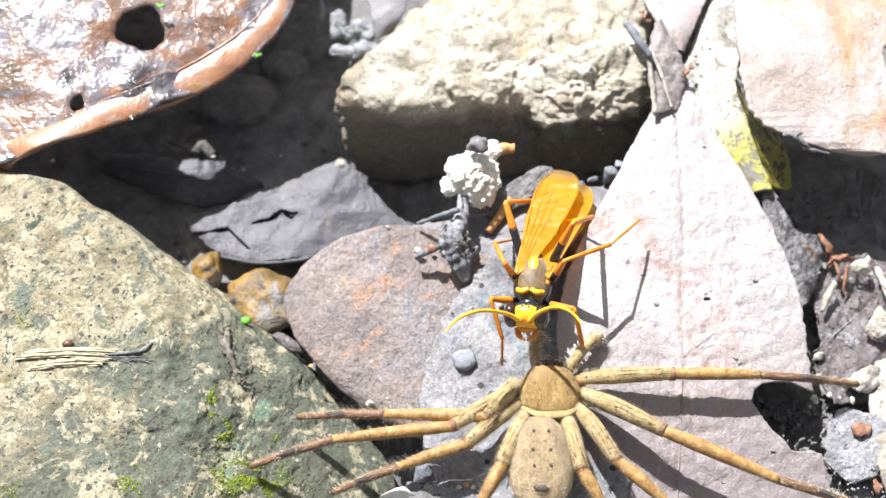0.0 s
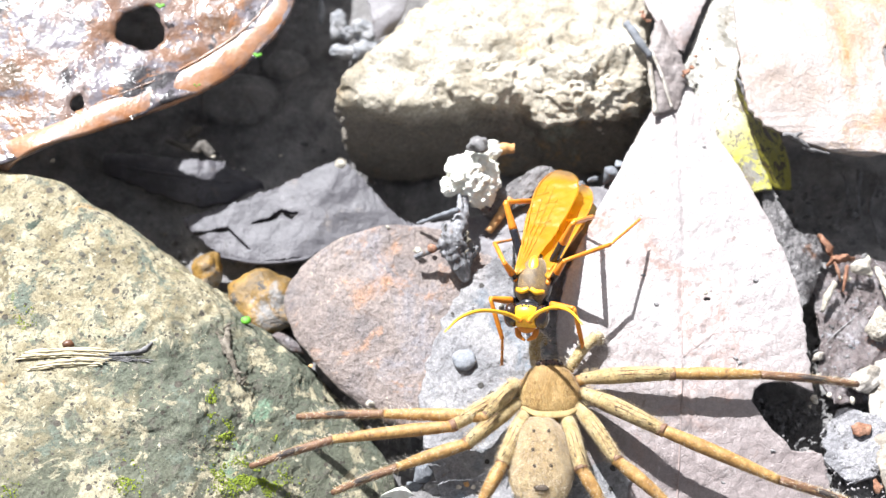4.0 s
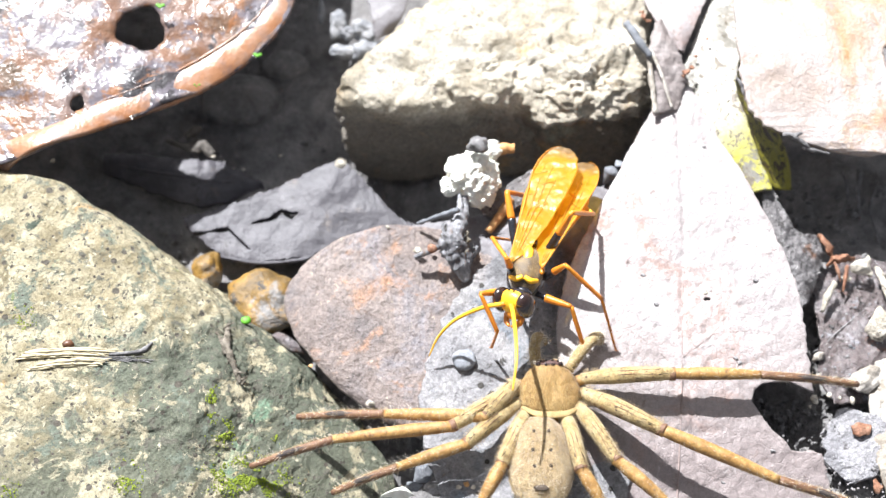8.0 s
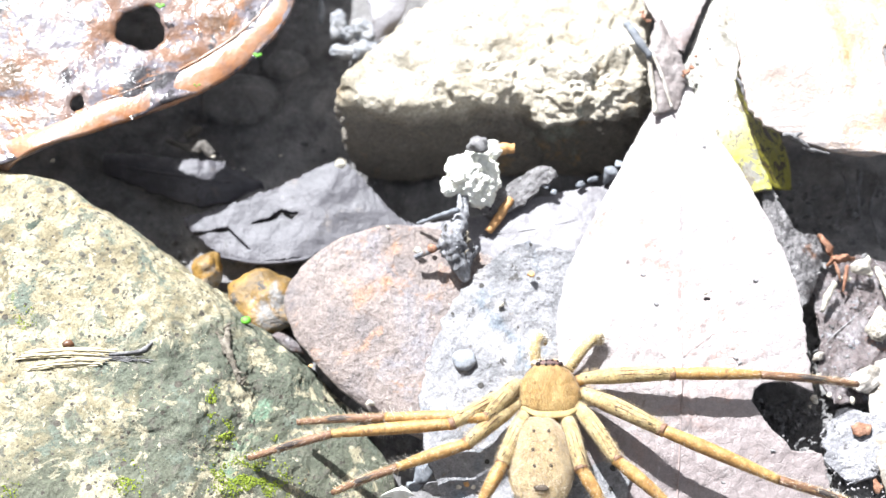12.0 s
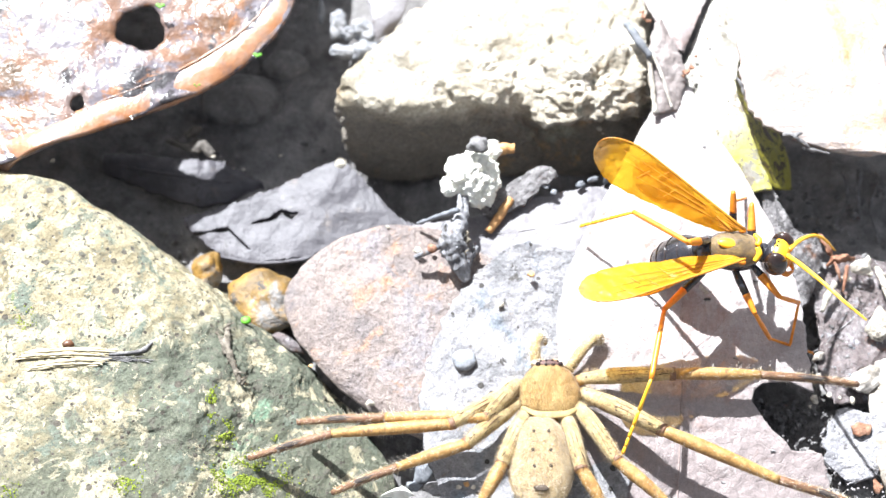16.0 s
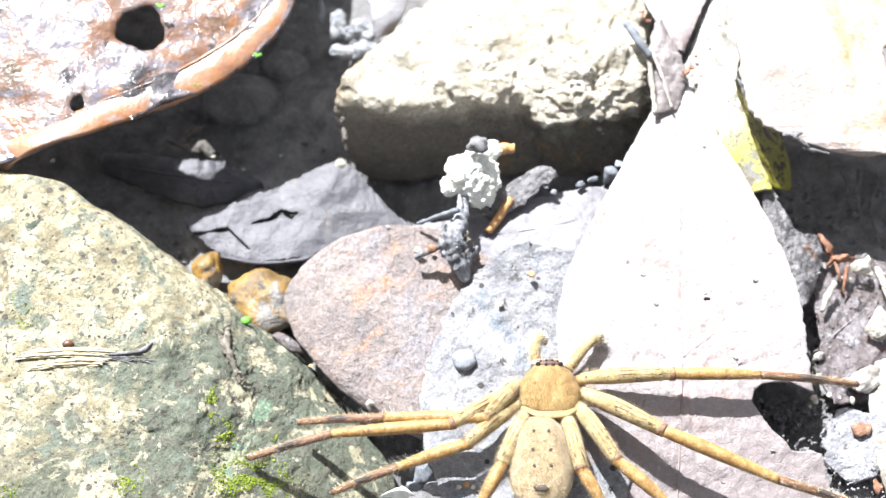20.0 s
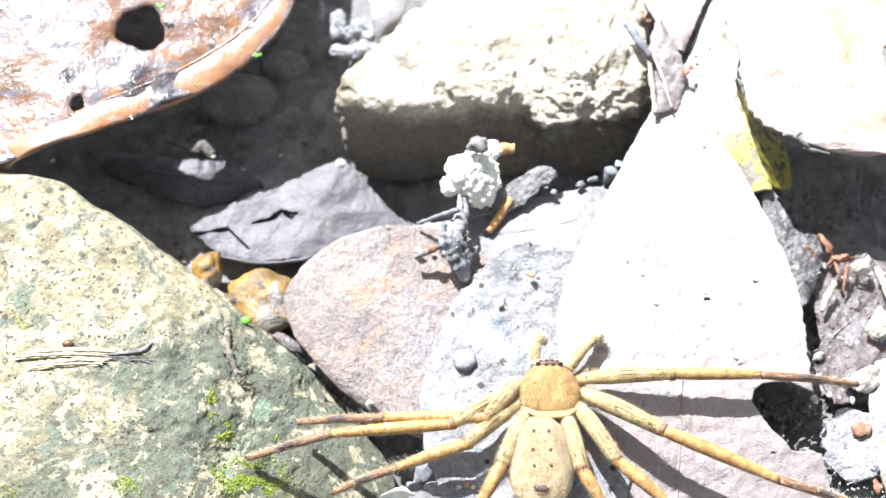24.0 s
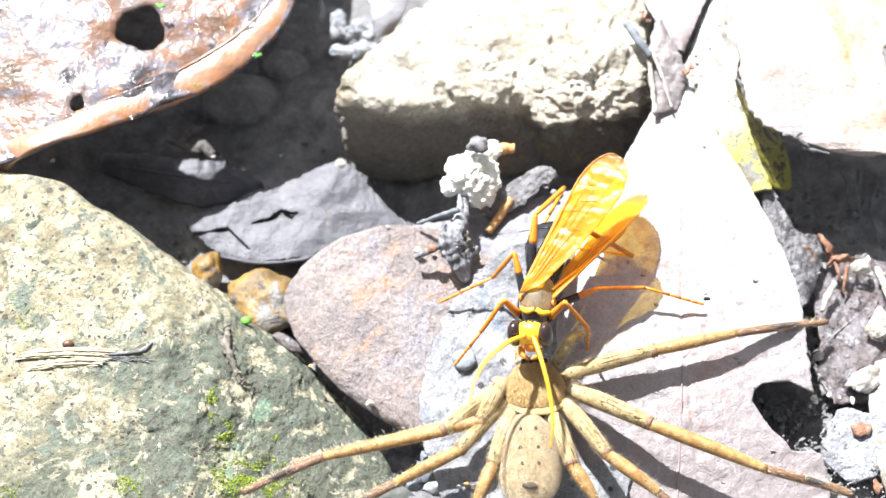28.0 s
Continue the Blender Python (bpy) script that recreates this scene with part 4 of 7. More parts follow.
for k, (p, r) in enumerate([((37.7, 44.7, 7.0), 0.9), ((38.4, 43.7, 7.0), 0.7), ((37.3, 45.8, 7.0), 0.6), ((44.9, 33.1, 6.0), 0.9), ((45.8, 34.1, 6.0), 0.7), ((44.0, 32.1, 6.0), 0.6), ((49.4, 40.5, 6.0), 0.5), ((47.1, 37.3, 5.0), 0.5)]):
    single("rust_crumb", stone(p, (r, r * 0.8, r * 0.7), k + 500, 3), RUST, (p[0], p[1], p[2] - r * 0.5), "reddish crumb of dry leaf beside the stone", "crumb", "reddish crumbs")
single("twig", tube([(33.8, 41.8, 9.0), (35.7, 38.3, 9.0), (37.9, 35.0, 8.0)], [0.7, 0.9, 0.6], 16, 8, 0.4), STONE_GREY, (36.3, 39.6, 7.0), "short blue-grey twig on the stone", "twig")

# ---- the hollow between the stones ----
single("pebble", ball((-19.9, 23.6, -12.2), 1.3, 3, 0.12), STONE_PALE, (-19.9, 23.6, -13.4), "small round yellowish pebble", "pebble")
husk = thing("seed_husk", (-49.3, 27.2, -15.6), "pale split seed husk lying in the shade", "husk")
part("shell", sheet([((-55.0, 30.7, -14.6), (-54.9, 30.4, -15.0)), ((-52.7, 30.4, -14.6), (-52.9, 29.5, -15.0)), ((-50.5, 30.1, -14.6), (-50.5, 28.4, -15.0)), ((-48.9, 30.9, -14.6), (-48.6, 28.0, -15.0)), ((-47.6, 30.7, -14.6), (-47.6, 28.3, -15.0)), ((-46.1, 29.4, -14.6), (-46.8, 27.3, -15.0)), ((-44.8, 28.0, -14.6), (-46.0, 26.9, -15.0))], 14, 30, 0.4, 0.5, 0.6, 0.3, 3.0, [], 0.2, lump=0.2), HUSK, husk)
part("tip", tube([(-51.3, 31.7, -15.2), (-49.6, 33.0, -15.0), (-48.4, 33.8, -15.2)], [0.7, 1.1, 0.5], 10, 8, 0.3), HUSK, husk)
part("bead", ball((-45.4, 26.9, -14.8), (0.5, 0.45, 0.4), 2, 0.2), STONE_PALE, husk, "pale shiny bead")
for k, (p, r) in enumerate([((-21.3, 53.8, -9.0), (1.5, 2.8, 6)), ((-18.7, 51.3, -9.0), (1.6, 1.4, 5)), ((-15.5, 52.1, -9.0), (2.6, 2.0, 6)), ((-19.5, 47.9, -10.0), (3.4, 1.5, 5.5)), ((-14.7, 47.9, -10.0), (3.0, 2.0, 5.5)), ((-24.7, 58.1, -10.0), (0.7, 2.4, 5))]):
    single("pebble", ball((p[0], p[1], p[2] + 1), (r[0] * 1.1, r[1] * 1.15, min(r) * 0.9), 4, 0.5, 0.35, k * 2.3), PEBBLE_PALE, (p[0], p[1], p[2]), "pale grey rounded pebble among the stones", "pebble", "pebbles behind the leaf")
dark = thing("dark_leaf", (-51.0, 22.3, -18.0), "dark lilac-grey sodden leaf in the shade", "leaf")
part("blade", support("dark_leaf", sheet([((-67.3, 28.0, -15.5), (-67.3, 24.4, -17.0)), ((-62.5, 27.8, -15.4), (-62.3, 22.5, -17.0)), ((-55.7, 27.4, -15.2), (-56.3, 19.8, -17.0)), ((-50.7, 26.3, -15.0), (-50.4, 17.7, -17.0)), ((-46.9, 26.2, -15.2), (-45.6, 17.2, -17.0)), ((-43.7, 26.2, -15.8), (-41.9, 18.2, -17.0)), ((-39.3, 24.1, -16.4), (-38.2, 19.8, -17.0)), ((-35.5, 22.3, -17.0), (-35.2, 21.2, -17.2))], 50, 90, 0.5, 0.9, 0.7, 0.1, 17.0, [], 0.6, lump=0.2)), CRACK_LEAF, dark)
part("midrib", tube(lay("dark_leaf", [(-67.3, 26.2, -16.1), (-56.0, 23.6, -15.9), (-46.2, 21.7, -15.9), (-38.8, 22.0, -16.5)], 0.05), [0.15, 0.3, 0.25, 0.1], 40, 6, 0.3), CRACK_LEAF, dark, "low raised midrib")
single("dark_stone", ball((-32.7, 50.0, -18.0), (5.0, 3.4, 3), 4, 0.2, 0.2, 4.0), MUD, (-33.2, 52.0, -21.0), "dark wet stone in the hollow", "stone")
single("dark_stone", ball((-41.2, 42.4, -19.0), (9.0, 6.0, 4), 4, 0.15, 0.15, 9.0), MUD, (-41.7, 44.2, -22.0), "dark wet stone in the hollow", "stone")
single("ochre_stone", ball((-44.0, 1.5, -13.0), (2.8, 3.6, 3), 4, 0.25, 0.3, 2.0), STONE_OCHRE, (-44.6, 2.8, -16.0), "small ochre stone under a leaf", "stone")
single("ochre_stone", ball((-32.8, -4.8, -13.0), (6.8, 6.4, 4), 4, 0.2, 0.2, 5.0), STONE_OCHRE, (-33.5, -3.1, -17.0), "wet ochre-rimmed stone under a leaf", "stone")
single("sprout", merge(ball((-35.1, -11.2, -6.0), (0.95, 0.8, 0.35), 2, 0.2), tube([(-35.1, -11.2, -6.2), (-35.2, -10.7, -9.0)], [0.2, 0.15], 5, 6)), SPROUT, (-35.4, -10.5, -9.0), "tiny bright green sprout beside the stone", "sprout")
single("leaf_scrap", sheet([((-31.1, -12.3, -10.0), (-30.4, -13.2, -10.0)), ((-28.8, -12.5, -9.0), (-27.4, -15.7, -9.5)), ((-26.3, -13.8, -10.0), (-24.7, -16.0, -10.0))], 14, 20, 0.3, 0.6), WET_SCRAP, (-28.6, -13.0, -12.0), "small wet reddish leaf scrap in the gap", "leaf scrap")

for p, r in [((-52.6, 45.2, 9.5), 0.8), ((-34.7, 37.6, 4.6), 0.7), ((-45.3, 30.6, 5.2), 0.35)]:
    single("sprout", merge(*[ball((p[0] + dx, p[1] + dy, p[2]), (r * 0.6, r * 0.45, 0.2), 2, 0.2) for dx, dy in ((0, 0), (0.5, 0.3), (-0.4, 0.35))]), SPROUT, (p[0], p[1], p[2] - 0.2), "tiny green sprout on the wet leaf", "sprout", "sprouts on the wet leaf")
for a, b, c, w in [((80.0, 21.5, -10.0), (79.6, 17.1, -12.0), (80.4, 11.9, -15.0), 0.5), ((76.6, 21.5, -10.0), (77.5, 16.5, -12.0), (75.0, 11.4, -14.0), 0.3), ((83.3, 19.6, -11.0), (81.9, 14.5, -13.0), (82.9, 7.8, -14.0), 0.35)]:
    single("twig", tube([a, b, c], [w, w * 0.8, w * 0.5], 20, 7, 0.5), DARK_TWIG, c, "dark thin twig in the shaded hollow", "twig", "twigs in the hollow")
for k, (p, r) in enumerate([((29.5, 27.0, -4.0), 0.7), ((30.3, 26.4, -5.0), 0.5), ((35.3, 29.2, -1.0), 0.45), ((-73.3, 20.2, -4.0), 0.7), ((-32.2, 28.0, -16.0), 0.5), ((-39.5, 24.8, -16.0), 0.6), ((-41.2, 24.8, -16.0), 0.4)]):
    single("grit", stone(p, (r, r * 0.8, r * 0.7), k + 70, 3), STONE_PALE, (p[0], p[1], p[2] - r * 0.5), "pale grain of grit in the shade", "grit", "grit in the hollow")
single("grey_leaf", sheet([((-16.4, 62.3, -4.0), (-8.5, 67.2, -3.0)), ((-14.5, 54.0, -4.0), (-6.7, 58.8, -3.0)), ((-13.9, 50.7, -5.0), (-8.3, 52.7, -4.0)), ((-13.3, 48.7, -6.0), (-10.6, 50.3, -6.0))], 30, 40, 0.5, 0.6, 0.6, 0.1, 31.0), GREY_LEAF, (-13.3, 59.8, -12.0), "blue-grey dead leaf behind the stones", "leaf")

# ---- on the ochre stone ----
for k, (a, b, w) in enumerate([((-69.6, -21.9, 5.0), (-55.5, -20.7, 4.0), 0.8), ((-67.5, -23.8, 5.0), (-56.3, -22.3, 4.0), 0.7), ((-64.4, -22.8, 5.0), (-50.9, -21.1, 3.4), 0.28), ((-59.3, -22.2, 5.0), (-48.6, -21.7, 3.0), 0.2)]):
    m = [(p + q) / 2 for p, q in zip(a, b)]
    line = lay("ochre_rock", [a, (m[0], m[1] + 0.3, m[2]), b], w * 0.5)
    single("straw", merge(*[tube([(q[0] + f * 0.5, q[1] + f * w * 0.45, q[2] + 0.12 * (f % 2)) for q in line], [w * 0.2, w * 0.3, w * 0.26, w * 0.1], 40, 6, 0.9, k * 2.0 + f, 0.7) for f in (-2, -1, 0, 1, 2)],
                          *[tube([line[q], (line[q][0] + 1.6, line[q][1] + 0.5 * (-1) ** q, line[q][2] + 0.3)], [0.12, 0.05], 5, 5) for q in (1, 3, 5)]),
           STRAW if k < 2 else DARK_TWIG, (m[0], m[1], line[3][2] - w), "dry split straw on the ochre stone", "straw", "straws on the stone")
stem_line = lay("ochre_rock", [(-56.0, -20.7, 4.0), (-51.9, -20.3, 3.5), (-50.1, -19.6, 3.4), (-49.0, -18.5, 3.4)], 0.25)
single("stem", tube(stem_line, [0.3, 0.28, 0.42, 0.22], 24, 7, 0.5), DARK_TWIG, stem_line[3], "thin dark bent stem on the stone", "twig")
p = (-62.6, -19.6, 5.0)
p = (p[0], p[1], top("ochre_rock", p[0], p[1]) + 0.4)
single("dropping", ball(p, (1.0, 0.75, 0.6), 3, 0.25, 0.9), DARK_ORANGE, p, "small dark brown dropping on the stone", "dropping")
scrap_line = lay("ochre_rock", [(-37.5, -13.9, -2.0), (-36.9, -18.3, -2.0), (-34.5, -24.2, -4.0)], 0.4)
side_line = lay("ochre_rock", [(-39.2, -15.2, -2.0), (-37.8, -17.2, -2.0), (-37.3, -19.5, -2.0)], 0.3)
rnd = random.Random(5)
bits = []
for k in range(26):
    q = scrap_line[k % 7]
    a = rnd.uniform(0, 6.28)
    e = (q[0] + rnd.uniform(-0.5, 0.5), q[1] + rnd.uniform(-0.8, 0.8), q[2] + 0.1)
    ln = rnd.uniform(0.5, 1.5)
    bits.append(tube([e, (e[0] + ln * math.cos(a), e[1] + ln * math.sin(a), e[2] + rnd.uniform(-0.1, 0.5))], [rnd.uniform(0.1, 0.3), 0.05], 6, 6, 0.6, k))
single("bark_scrap", merge(tube(scrap_line, [0.3, 0.7, 0.6, 0.3], 60, 10, 0.5, 3.0, 0.7), tube(side_line, [0.2, 0.4, 0.3], 24, 8, 0.5, 5.0, 0.7), *bits),
       BARK_BROWN, scrap_line[3], "crumbling brown bark scrap in the stone's crease", "bark")


def moss_patch(at, rx, ry, n, seed):
    rnd = random.Random(seed)
    out = []
    for k in range(n):
        x, y = at[0] + rx * rnd.gauss(0, 0.55), at[1] + ry * rnd.gauss(0, 0.55)
        if noise.noise(Vector((x * 0.5, y * 0.5, seed))) < -0.05:
            continue
        out.append(stone((x, y, top("ochre_rock", x, y) + rnd.uniform(-0.05, 0.1)), rnd.uniform(0.1, 0.28), k + 1000 * seed, 2, 7))
    return merge(*out)


for k, (p, rx, ry, n) in enumerate([((-32.2, -40.4, -4.0), 5.5, 3.4, 2300), ((-36.7, -32.8, -2.0), 1.6, 1.8, 420), ((-38.7, -28.5, -1.0), 0.7, 2.6, 300), ((-28.3, -32.6, -6.0), 0.8, 0.7, 24), ((-50.8, -42.0, 2.0), 2.2, 2.6, 260), ((-70.3, -15.2, 6.0), 1.6, 1.8, 160), ((-68.6, -44.5, 5.0), 2.0, 2.0, 60)]):
    single("moss", moss_patch(p, rx, ry, n, k), MOSS, p, "yellow-green moss cushion on the ochre stone", "moss", "moss on the stone", "stuff", smooth=False)

# ---- stalk with white fungus ----
stalk = thing("fungus_stalk", (3.1, -2.9, -3.0), "dark broken stalk topped with crumbly white fungus", "fungus")
part("stem", merge(tube([(4.5, 11.9, 1.2), (3.8, 8.6, 0.6), (2.5, 3.2, 1.4), (1.5, 0.8, 1.0), (2.4, -1.8, -0.4), (4.4, -5.0, -2.4)], [1.1, 1.0, 1.5, 2.2, 1.8, 0.8], 70, 16, 0.4, 2.0),
                   tube([(2.4, 4.9, 0.2), (3.0, 6.9, 1.6), (3.0, 10.0, 2.0)], [1.0, 0.7, 0.3], 24, 9, 0.5, 7.0),
                   tube([(4.2, -3.8, -2.0), (4.4, -1.2, -0.3), (3.2, 0.8, 1.6)], [0.5, 0.9, 0.5], 24, 9, 0.5, 9.0), tube([(6.2, 1.0, -1.0), (5.4, -0.6, -1.4), (4.6, -2.3, -2.0)], [0.3, 0.6, 0.4], 16, 8, 0.4, 11.0),
                   ball((1.4, 1.3, 0.8), (2.0, 1.5, 1.2), 4, 0.45, 0.6, 3.0)), STALK, stalk)
rnd = random.Random(19)
for k, (c, w, h) in enumerate([((0.6, 1.3, 1.0), 1.6, 1.8), ((2.4, 1.8, 2.4), 1.2, 2.0), ((1.6, -0.7, 1.6), 1.5, 1.2), ((3.8, -0.5, 0.0), 1.6, 1.4), ((2.4, -2.7, 0.2), 1.3, 1.7), ((0.2, 2.6, 1.8), 0.9, 1.5), ((4.2, 1.5, 0.6), 1.0, 1.6), ((5.4, 0.6, -1.2), 0.6, 1.6)]):
    a = rnd.uniform(-0.5, 0.5)
    part("bark_flake", sheet([((c[0] - w * 0.4, c[1] + h, c[2] - 0.3), (c[0] + w * 0.4, c[1] + h + a, c[2] + 0.2)), ((c[0] - w * 0.6, c[1], c[2] + a), (c[0] + w * 0.6, c[1], c[2] + 0.4)), ((c[0] - w * 0.3, c[1] - h, c[2] + 0.1), (c[0] + w * 0.4, c[1] - h * 0.8, c[2] - 0.3))],
                              14, 20, 0.25, 0.5, 0.7, 0.5, k * 3.0, [], 0.7), STALK if k % 3 else BARK_BROWN, stalk)
part("side_twig", tube([(1.4, 0.5, 1.0), (-1.4, 0.1, 0.0), (-5.0, -1.0, -1.5)], [0.7, 0.5, 0.6, 0.4], 24, 8, 0.35, 4.0), STALK, stalk)
part("side_twig", tube([(2.6, 5.7, 4.0), (-0.4, 6.1, 1.0), (-4.7, 6.5, -3.0)], [0.5, 0.5, 0.3], 16, 7, 0.4, 5.0), STONE_GREY, stalk, "grey side twig")
part("dark_cap", ball((6.2, 17.3, 6.5), (1.8, 1.6, 1.4), 3, 0.5, 0.6, 8.0), DARK_TWIG, stalk)
for k, (p, r) in enumerate([((4.7, 13.6, 2.0), 3.6), ((8.0, 12.6, 1.5), 2.2), ((1.4, 12.0, 1.0), 1.8), ((2.9, 15.4, 2.0), 2.2), ((8.7, 18.7, 2.0), 1.9), ((6.7, 10.6, 0.5), 2.4), ((5.9, 16.4, 2.5), 2.3), ((8.6, 15.0, 1.9), 1.6)]):
    part("fungus_lump", ball(p, (r * 1.05, r * 1.05, r * 0.85), 5, 0.3, 0.8, k * 3.1), FUNGUS, stalk, "crumbly white lump")
part("brown_knob", ball((-2.0, -0.2, 0.6), (0.9, 0.8, 0.7), 3, 0.3, 0.8, 5.0), RUST, stalk, "red-brown knob on the twig")
part("orange_tip", tube([(9.9, 18.7, 2.0), (11.5, 19.3, 2.0), (13.0, 19.3, 1.8)], [0.9, 1.1, 0.8], 12, 10, 0.3, 6.0), ORANGE_STICK, stalk, "orange-brown stub")
single("stick", tube([(12.4, 10.8, -1.5), (10.4, 7.8, -2.4), (8.1, 4.9, -3.0)], [0.75, 0.85, 0.8, 0.7], 16, 10, 0.25), ORANGE_STICK, (10.2, 7.6, -2.0), "short orange-brown stick beside the stalk", "stick")
single("bark_chip", sheet([((6.8, 8.9, -2.4), (8.4, 7.6, -3.0)), ((9.9, 12.1, -1.4), (12.4, 8.7, -2.0)), ((15.1, 15.3, -0.4), (16.5, 11.6, -1.2)), ((18.7, 16.5, 0.4), (19.3, 13.5, 0.0)), ((20.6, 15.8, 0.4), (20.7, 14.5, 0.3))], 30, 40, 0.9, 0.2, 0.4, 0.2, 3.0, [], 0.6, lump=0.4, lump_scale=0.6), BARK_STRIP, (15.1, 14.2, -2.0), "ragged grey bark chip lying by the stalk", "bark")
for p, r in [((18.7, 13.1, -1.0), 0.9), ((20.0, 12.2, -1.5), 0.8), ((25.4, 13.6, -1.5), 1.1), ((30.4, 15.5, -1.2), 2.2), ((32.4, 17.0, 0.0), 1.2), ((27.6, 14.7, -1.8), 1.0)]:
    single("pebble", stone(p, (r * 1.1, r * 0.9, r * 0.8), int(r * 10), 3), STONE_GREY, (p[0], p[1], p[2] - r * 0.6), "small grey pebble at the leaf edge", "pebble", "pebbles at the leaf edge")
single("pebble", ball((3.7, -20.0, -2.0), (2.1, 1.9, 1.2), 4, 0.15, 0.4, 2.0), STONE_GREY, (3.7, -20.0, -3.0), "smooth grey pebble on the mud", "pebble")
for k, (p, r) in enumerate([((15.4, -4.9, 0.0), 0.9), ((9.9, -10.0, -1.6), 0.8), ((-4.5, 1.2, -3.0), 0.9), ((-2.2, 1.5, -3.0), 0.7), ((-10.1, 6.4, -4.0), 0.5), ((-12.5, -26.9, -5.0), 1.0), ((3.8, -41.7, -2.0), 0.7), ((2.6, -42.1, -2.0), 0.6), ((4.8, -42.1, -2.0), 0.55), ((-23.0, -20.1, -5.0), 0.5)]):
    single("grit", stone(p, (r, r * 0.8, r * 0.7), k, 3), STONE_PALE if k % 3 else ORANGE_STICK, (p[0], p[1], p[2] - r * 0.5), "grain of yellowish grit", "grit", "grit on the leaves")
single("leaf_scrap", sheet([((43.5, -3.9, 1.7), (44.1, -3.9, 1.7)), ((43.8, -7.2, 1.7), (45.1, -7.0, 1.7)), ((44.8, -9.7, 1.6), (46.0, -9.2, 1.6))], 8, 20, 0.25, 0.2), STONE_PALE, (44.7, -6.9, 1.2), "thin white leaf scrap on the dry leaf", "leaf scrap")
for k, p in enumerate([(49.5, -20.7, 1.2), (50.1, -21.5, 1.2), (34.7, -6.0, 1.9), (46.9, 18.3, 4.8), (46.2, -41.0, 0.9), (54.8, -36.0, 0.8), (36.5, -11.4, 1.7), (54.0, -7.1, 1.6)]):
    p = (p[0], p[1], top("dry_leaf", p[0], p[1]) + 0.1)
    single("soil_crumb", stone(p, (0.55, 0.35, 0.25), k, 3), DARK_TWIG, (p[0], p[1], p[2] - 0.2), "dark crumb of soil on the dry leaf", "soil crumb", "crumbs on the dry leaf")

# ---- debris by the right bank ----
single("bark_strip", sheet([((56.9, 12.8, -0.5), (59.9, 12.8, -1.0)), ((58.7, 5.6, -1.0), (63.9, 4.6, -2.0)), ((61.0, -1.2, -2.0), (69.5, 4.2, -4.0)), ((62.4, -6.2, -3.0), (67.9, -2.0, -5.0)), ((63.3, -9.6, -4.0), (65.3, -7.7, -6.0))], 50, 90, 0.8, 0.5, 0.8, 0.12, 5.0, [], 0.8, lump=0.5, lump_scale=0.5),
       BARK_STRIP, (63.5, 2.9, -6.0), "grey strip of rotten bark", "bark")
scrap = thing("wet_scrap", (72.7, -11.4, -9.0), "wet red-brown leaf scrap on the bank", "leaf scrap")
part("blade", support("wet_scrap", sheet([((66.7, -2.3, -7.0), (76.5, 2.7, -8.0)), ((66.8, -9.1, -6.5), (84.1, -1.8, -8.0)), ((66.2, -15.7, -6.0), (84.1, -12.2, -7.0)), ((65.6, -21.8, -6.0), (80.5, -19.9, -6.0)), ((66.9, -26.6, -6.5), (77.7, -26.0, -6.5))], 70, 70, 0.5, 0.4, 0.9, 0.1, 15.0, [], 0.8, lump=0.7, lump_scale=0.35)),
     WET_SCRAP, scrap)
part("rib", tube(lay("wet_scrap", [(64.3, -18.9, -6.0), (69.5, -13.6, -6.0), (76.7, -7.8, -7.0)], 0.1), [0.14, 0.12, 0.06], 30, 6, 0.4), GREY_BARK, scrap, "pale grey leaf rib")
part("mud_crust", merge(*[stone((x, y, top("wet_scrap", x, y)), (r, r * 0.9, r * 0.6), k, 2, 9) for k, (x, y, r) in enumerate(
    (rnd.uniform(62, 80), rnd.uniform(-24, -4), abs(rnd.gauss(0, 0.2)) + 0.08) for _ in range(160))]), MUD_LEAF, scrap, "crumbs of dried mud")
single("rust_scrap", merge(sheet([((67.6, 4.2, -3.0), (68.2, 4.4, -3.0)), ((68.2, 2.4, -2.4), (69.4, 3.0, -2.8)), ((69.2, 0.8, -3.0), (70.3, 1.6, -3.2)), ((69.7, -0.0, -4.0), (70.2, 0.2, -4.0))], 10, 24, 0.25, 0.4, 0.5, 0.4, 2.0, [], 0.4),
                           sheet([((68.4, -1.2, -4.0), (68.7, -1.8, -4.0)), ((70.2, 0.2, -2.6), (70.9, -1.2, -3.0)), ((72.5, 0.1, -2.8), (72.7, -1.0, -3.4)), ((74.0, -0.0, -4.0), (74.0, -0.5, -4.0))], 12, 24, 0.25, 0.7, 0.6, 0.4, 4.0, [], 0.5),
                           tube([(69.9, -0.9, -3.0), (70.4, -3.2, -3.0), (70.9, -4.7, -4.0)], [0.25, 0.3, 0.12], 12, 6, 0.5)), RUST, (71.5, 1.2, -6.0), "ragged curled rust-coloured leaf scrap", "leaf scrap")
for k, (p, rad) in enumerate([((75.1, -1.9, -4.0), (2.2, 1.8, 1.2)), ((72.7, -3.2, -5.0), (1.1, 1.0, 0.8)), ((76.4, -13.0, -3.5), (2.8, 3.6, 2)), ((66.3, -25.3, -5.0), (0.55, 0.6, 0.4)), ((70.3, -26.3, -5.0), (0.5, 0.95, 0.4)), ((68.2, -25.8, -5.2), (0.4, 0.4, 0.3)), ((69.0, -28.0, -5.0), (0.4, 0.3, 0.3))]):
    single("pale_stone", stone(p, rad, k + 40, 4, 14), STONE_PALE, (p[0], p[1], p[2] - rad[2]), "pale crumbly stone among the debris", "stone", "pale stones on the bank")
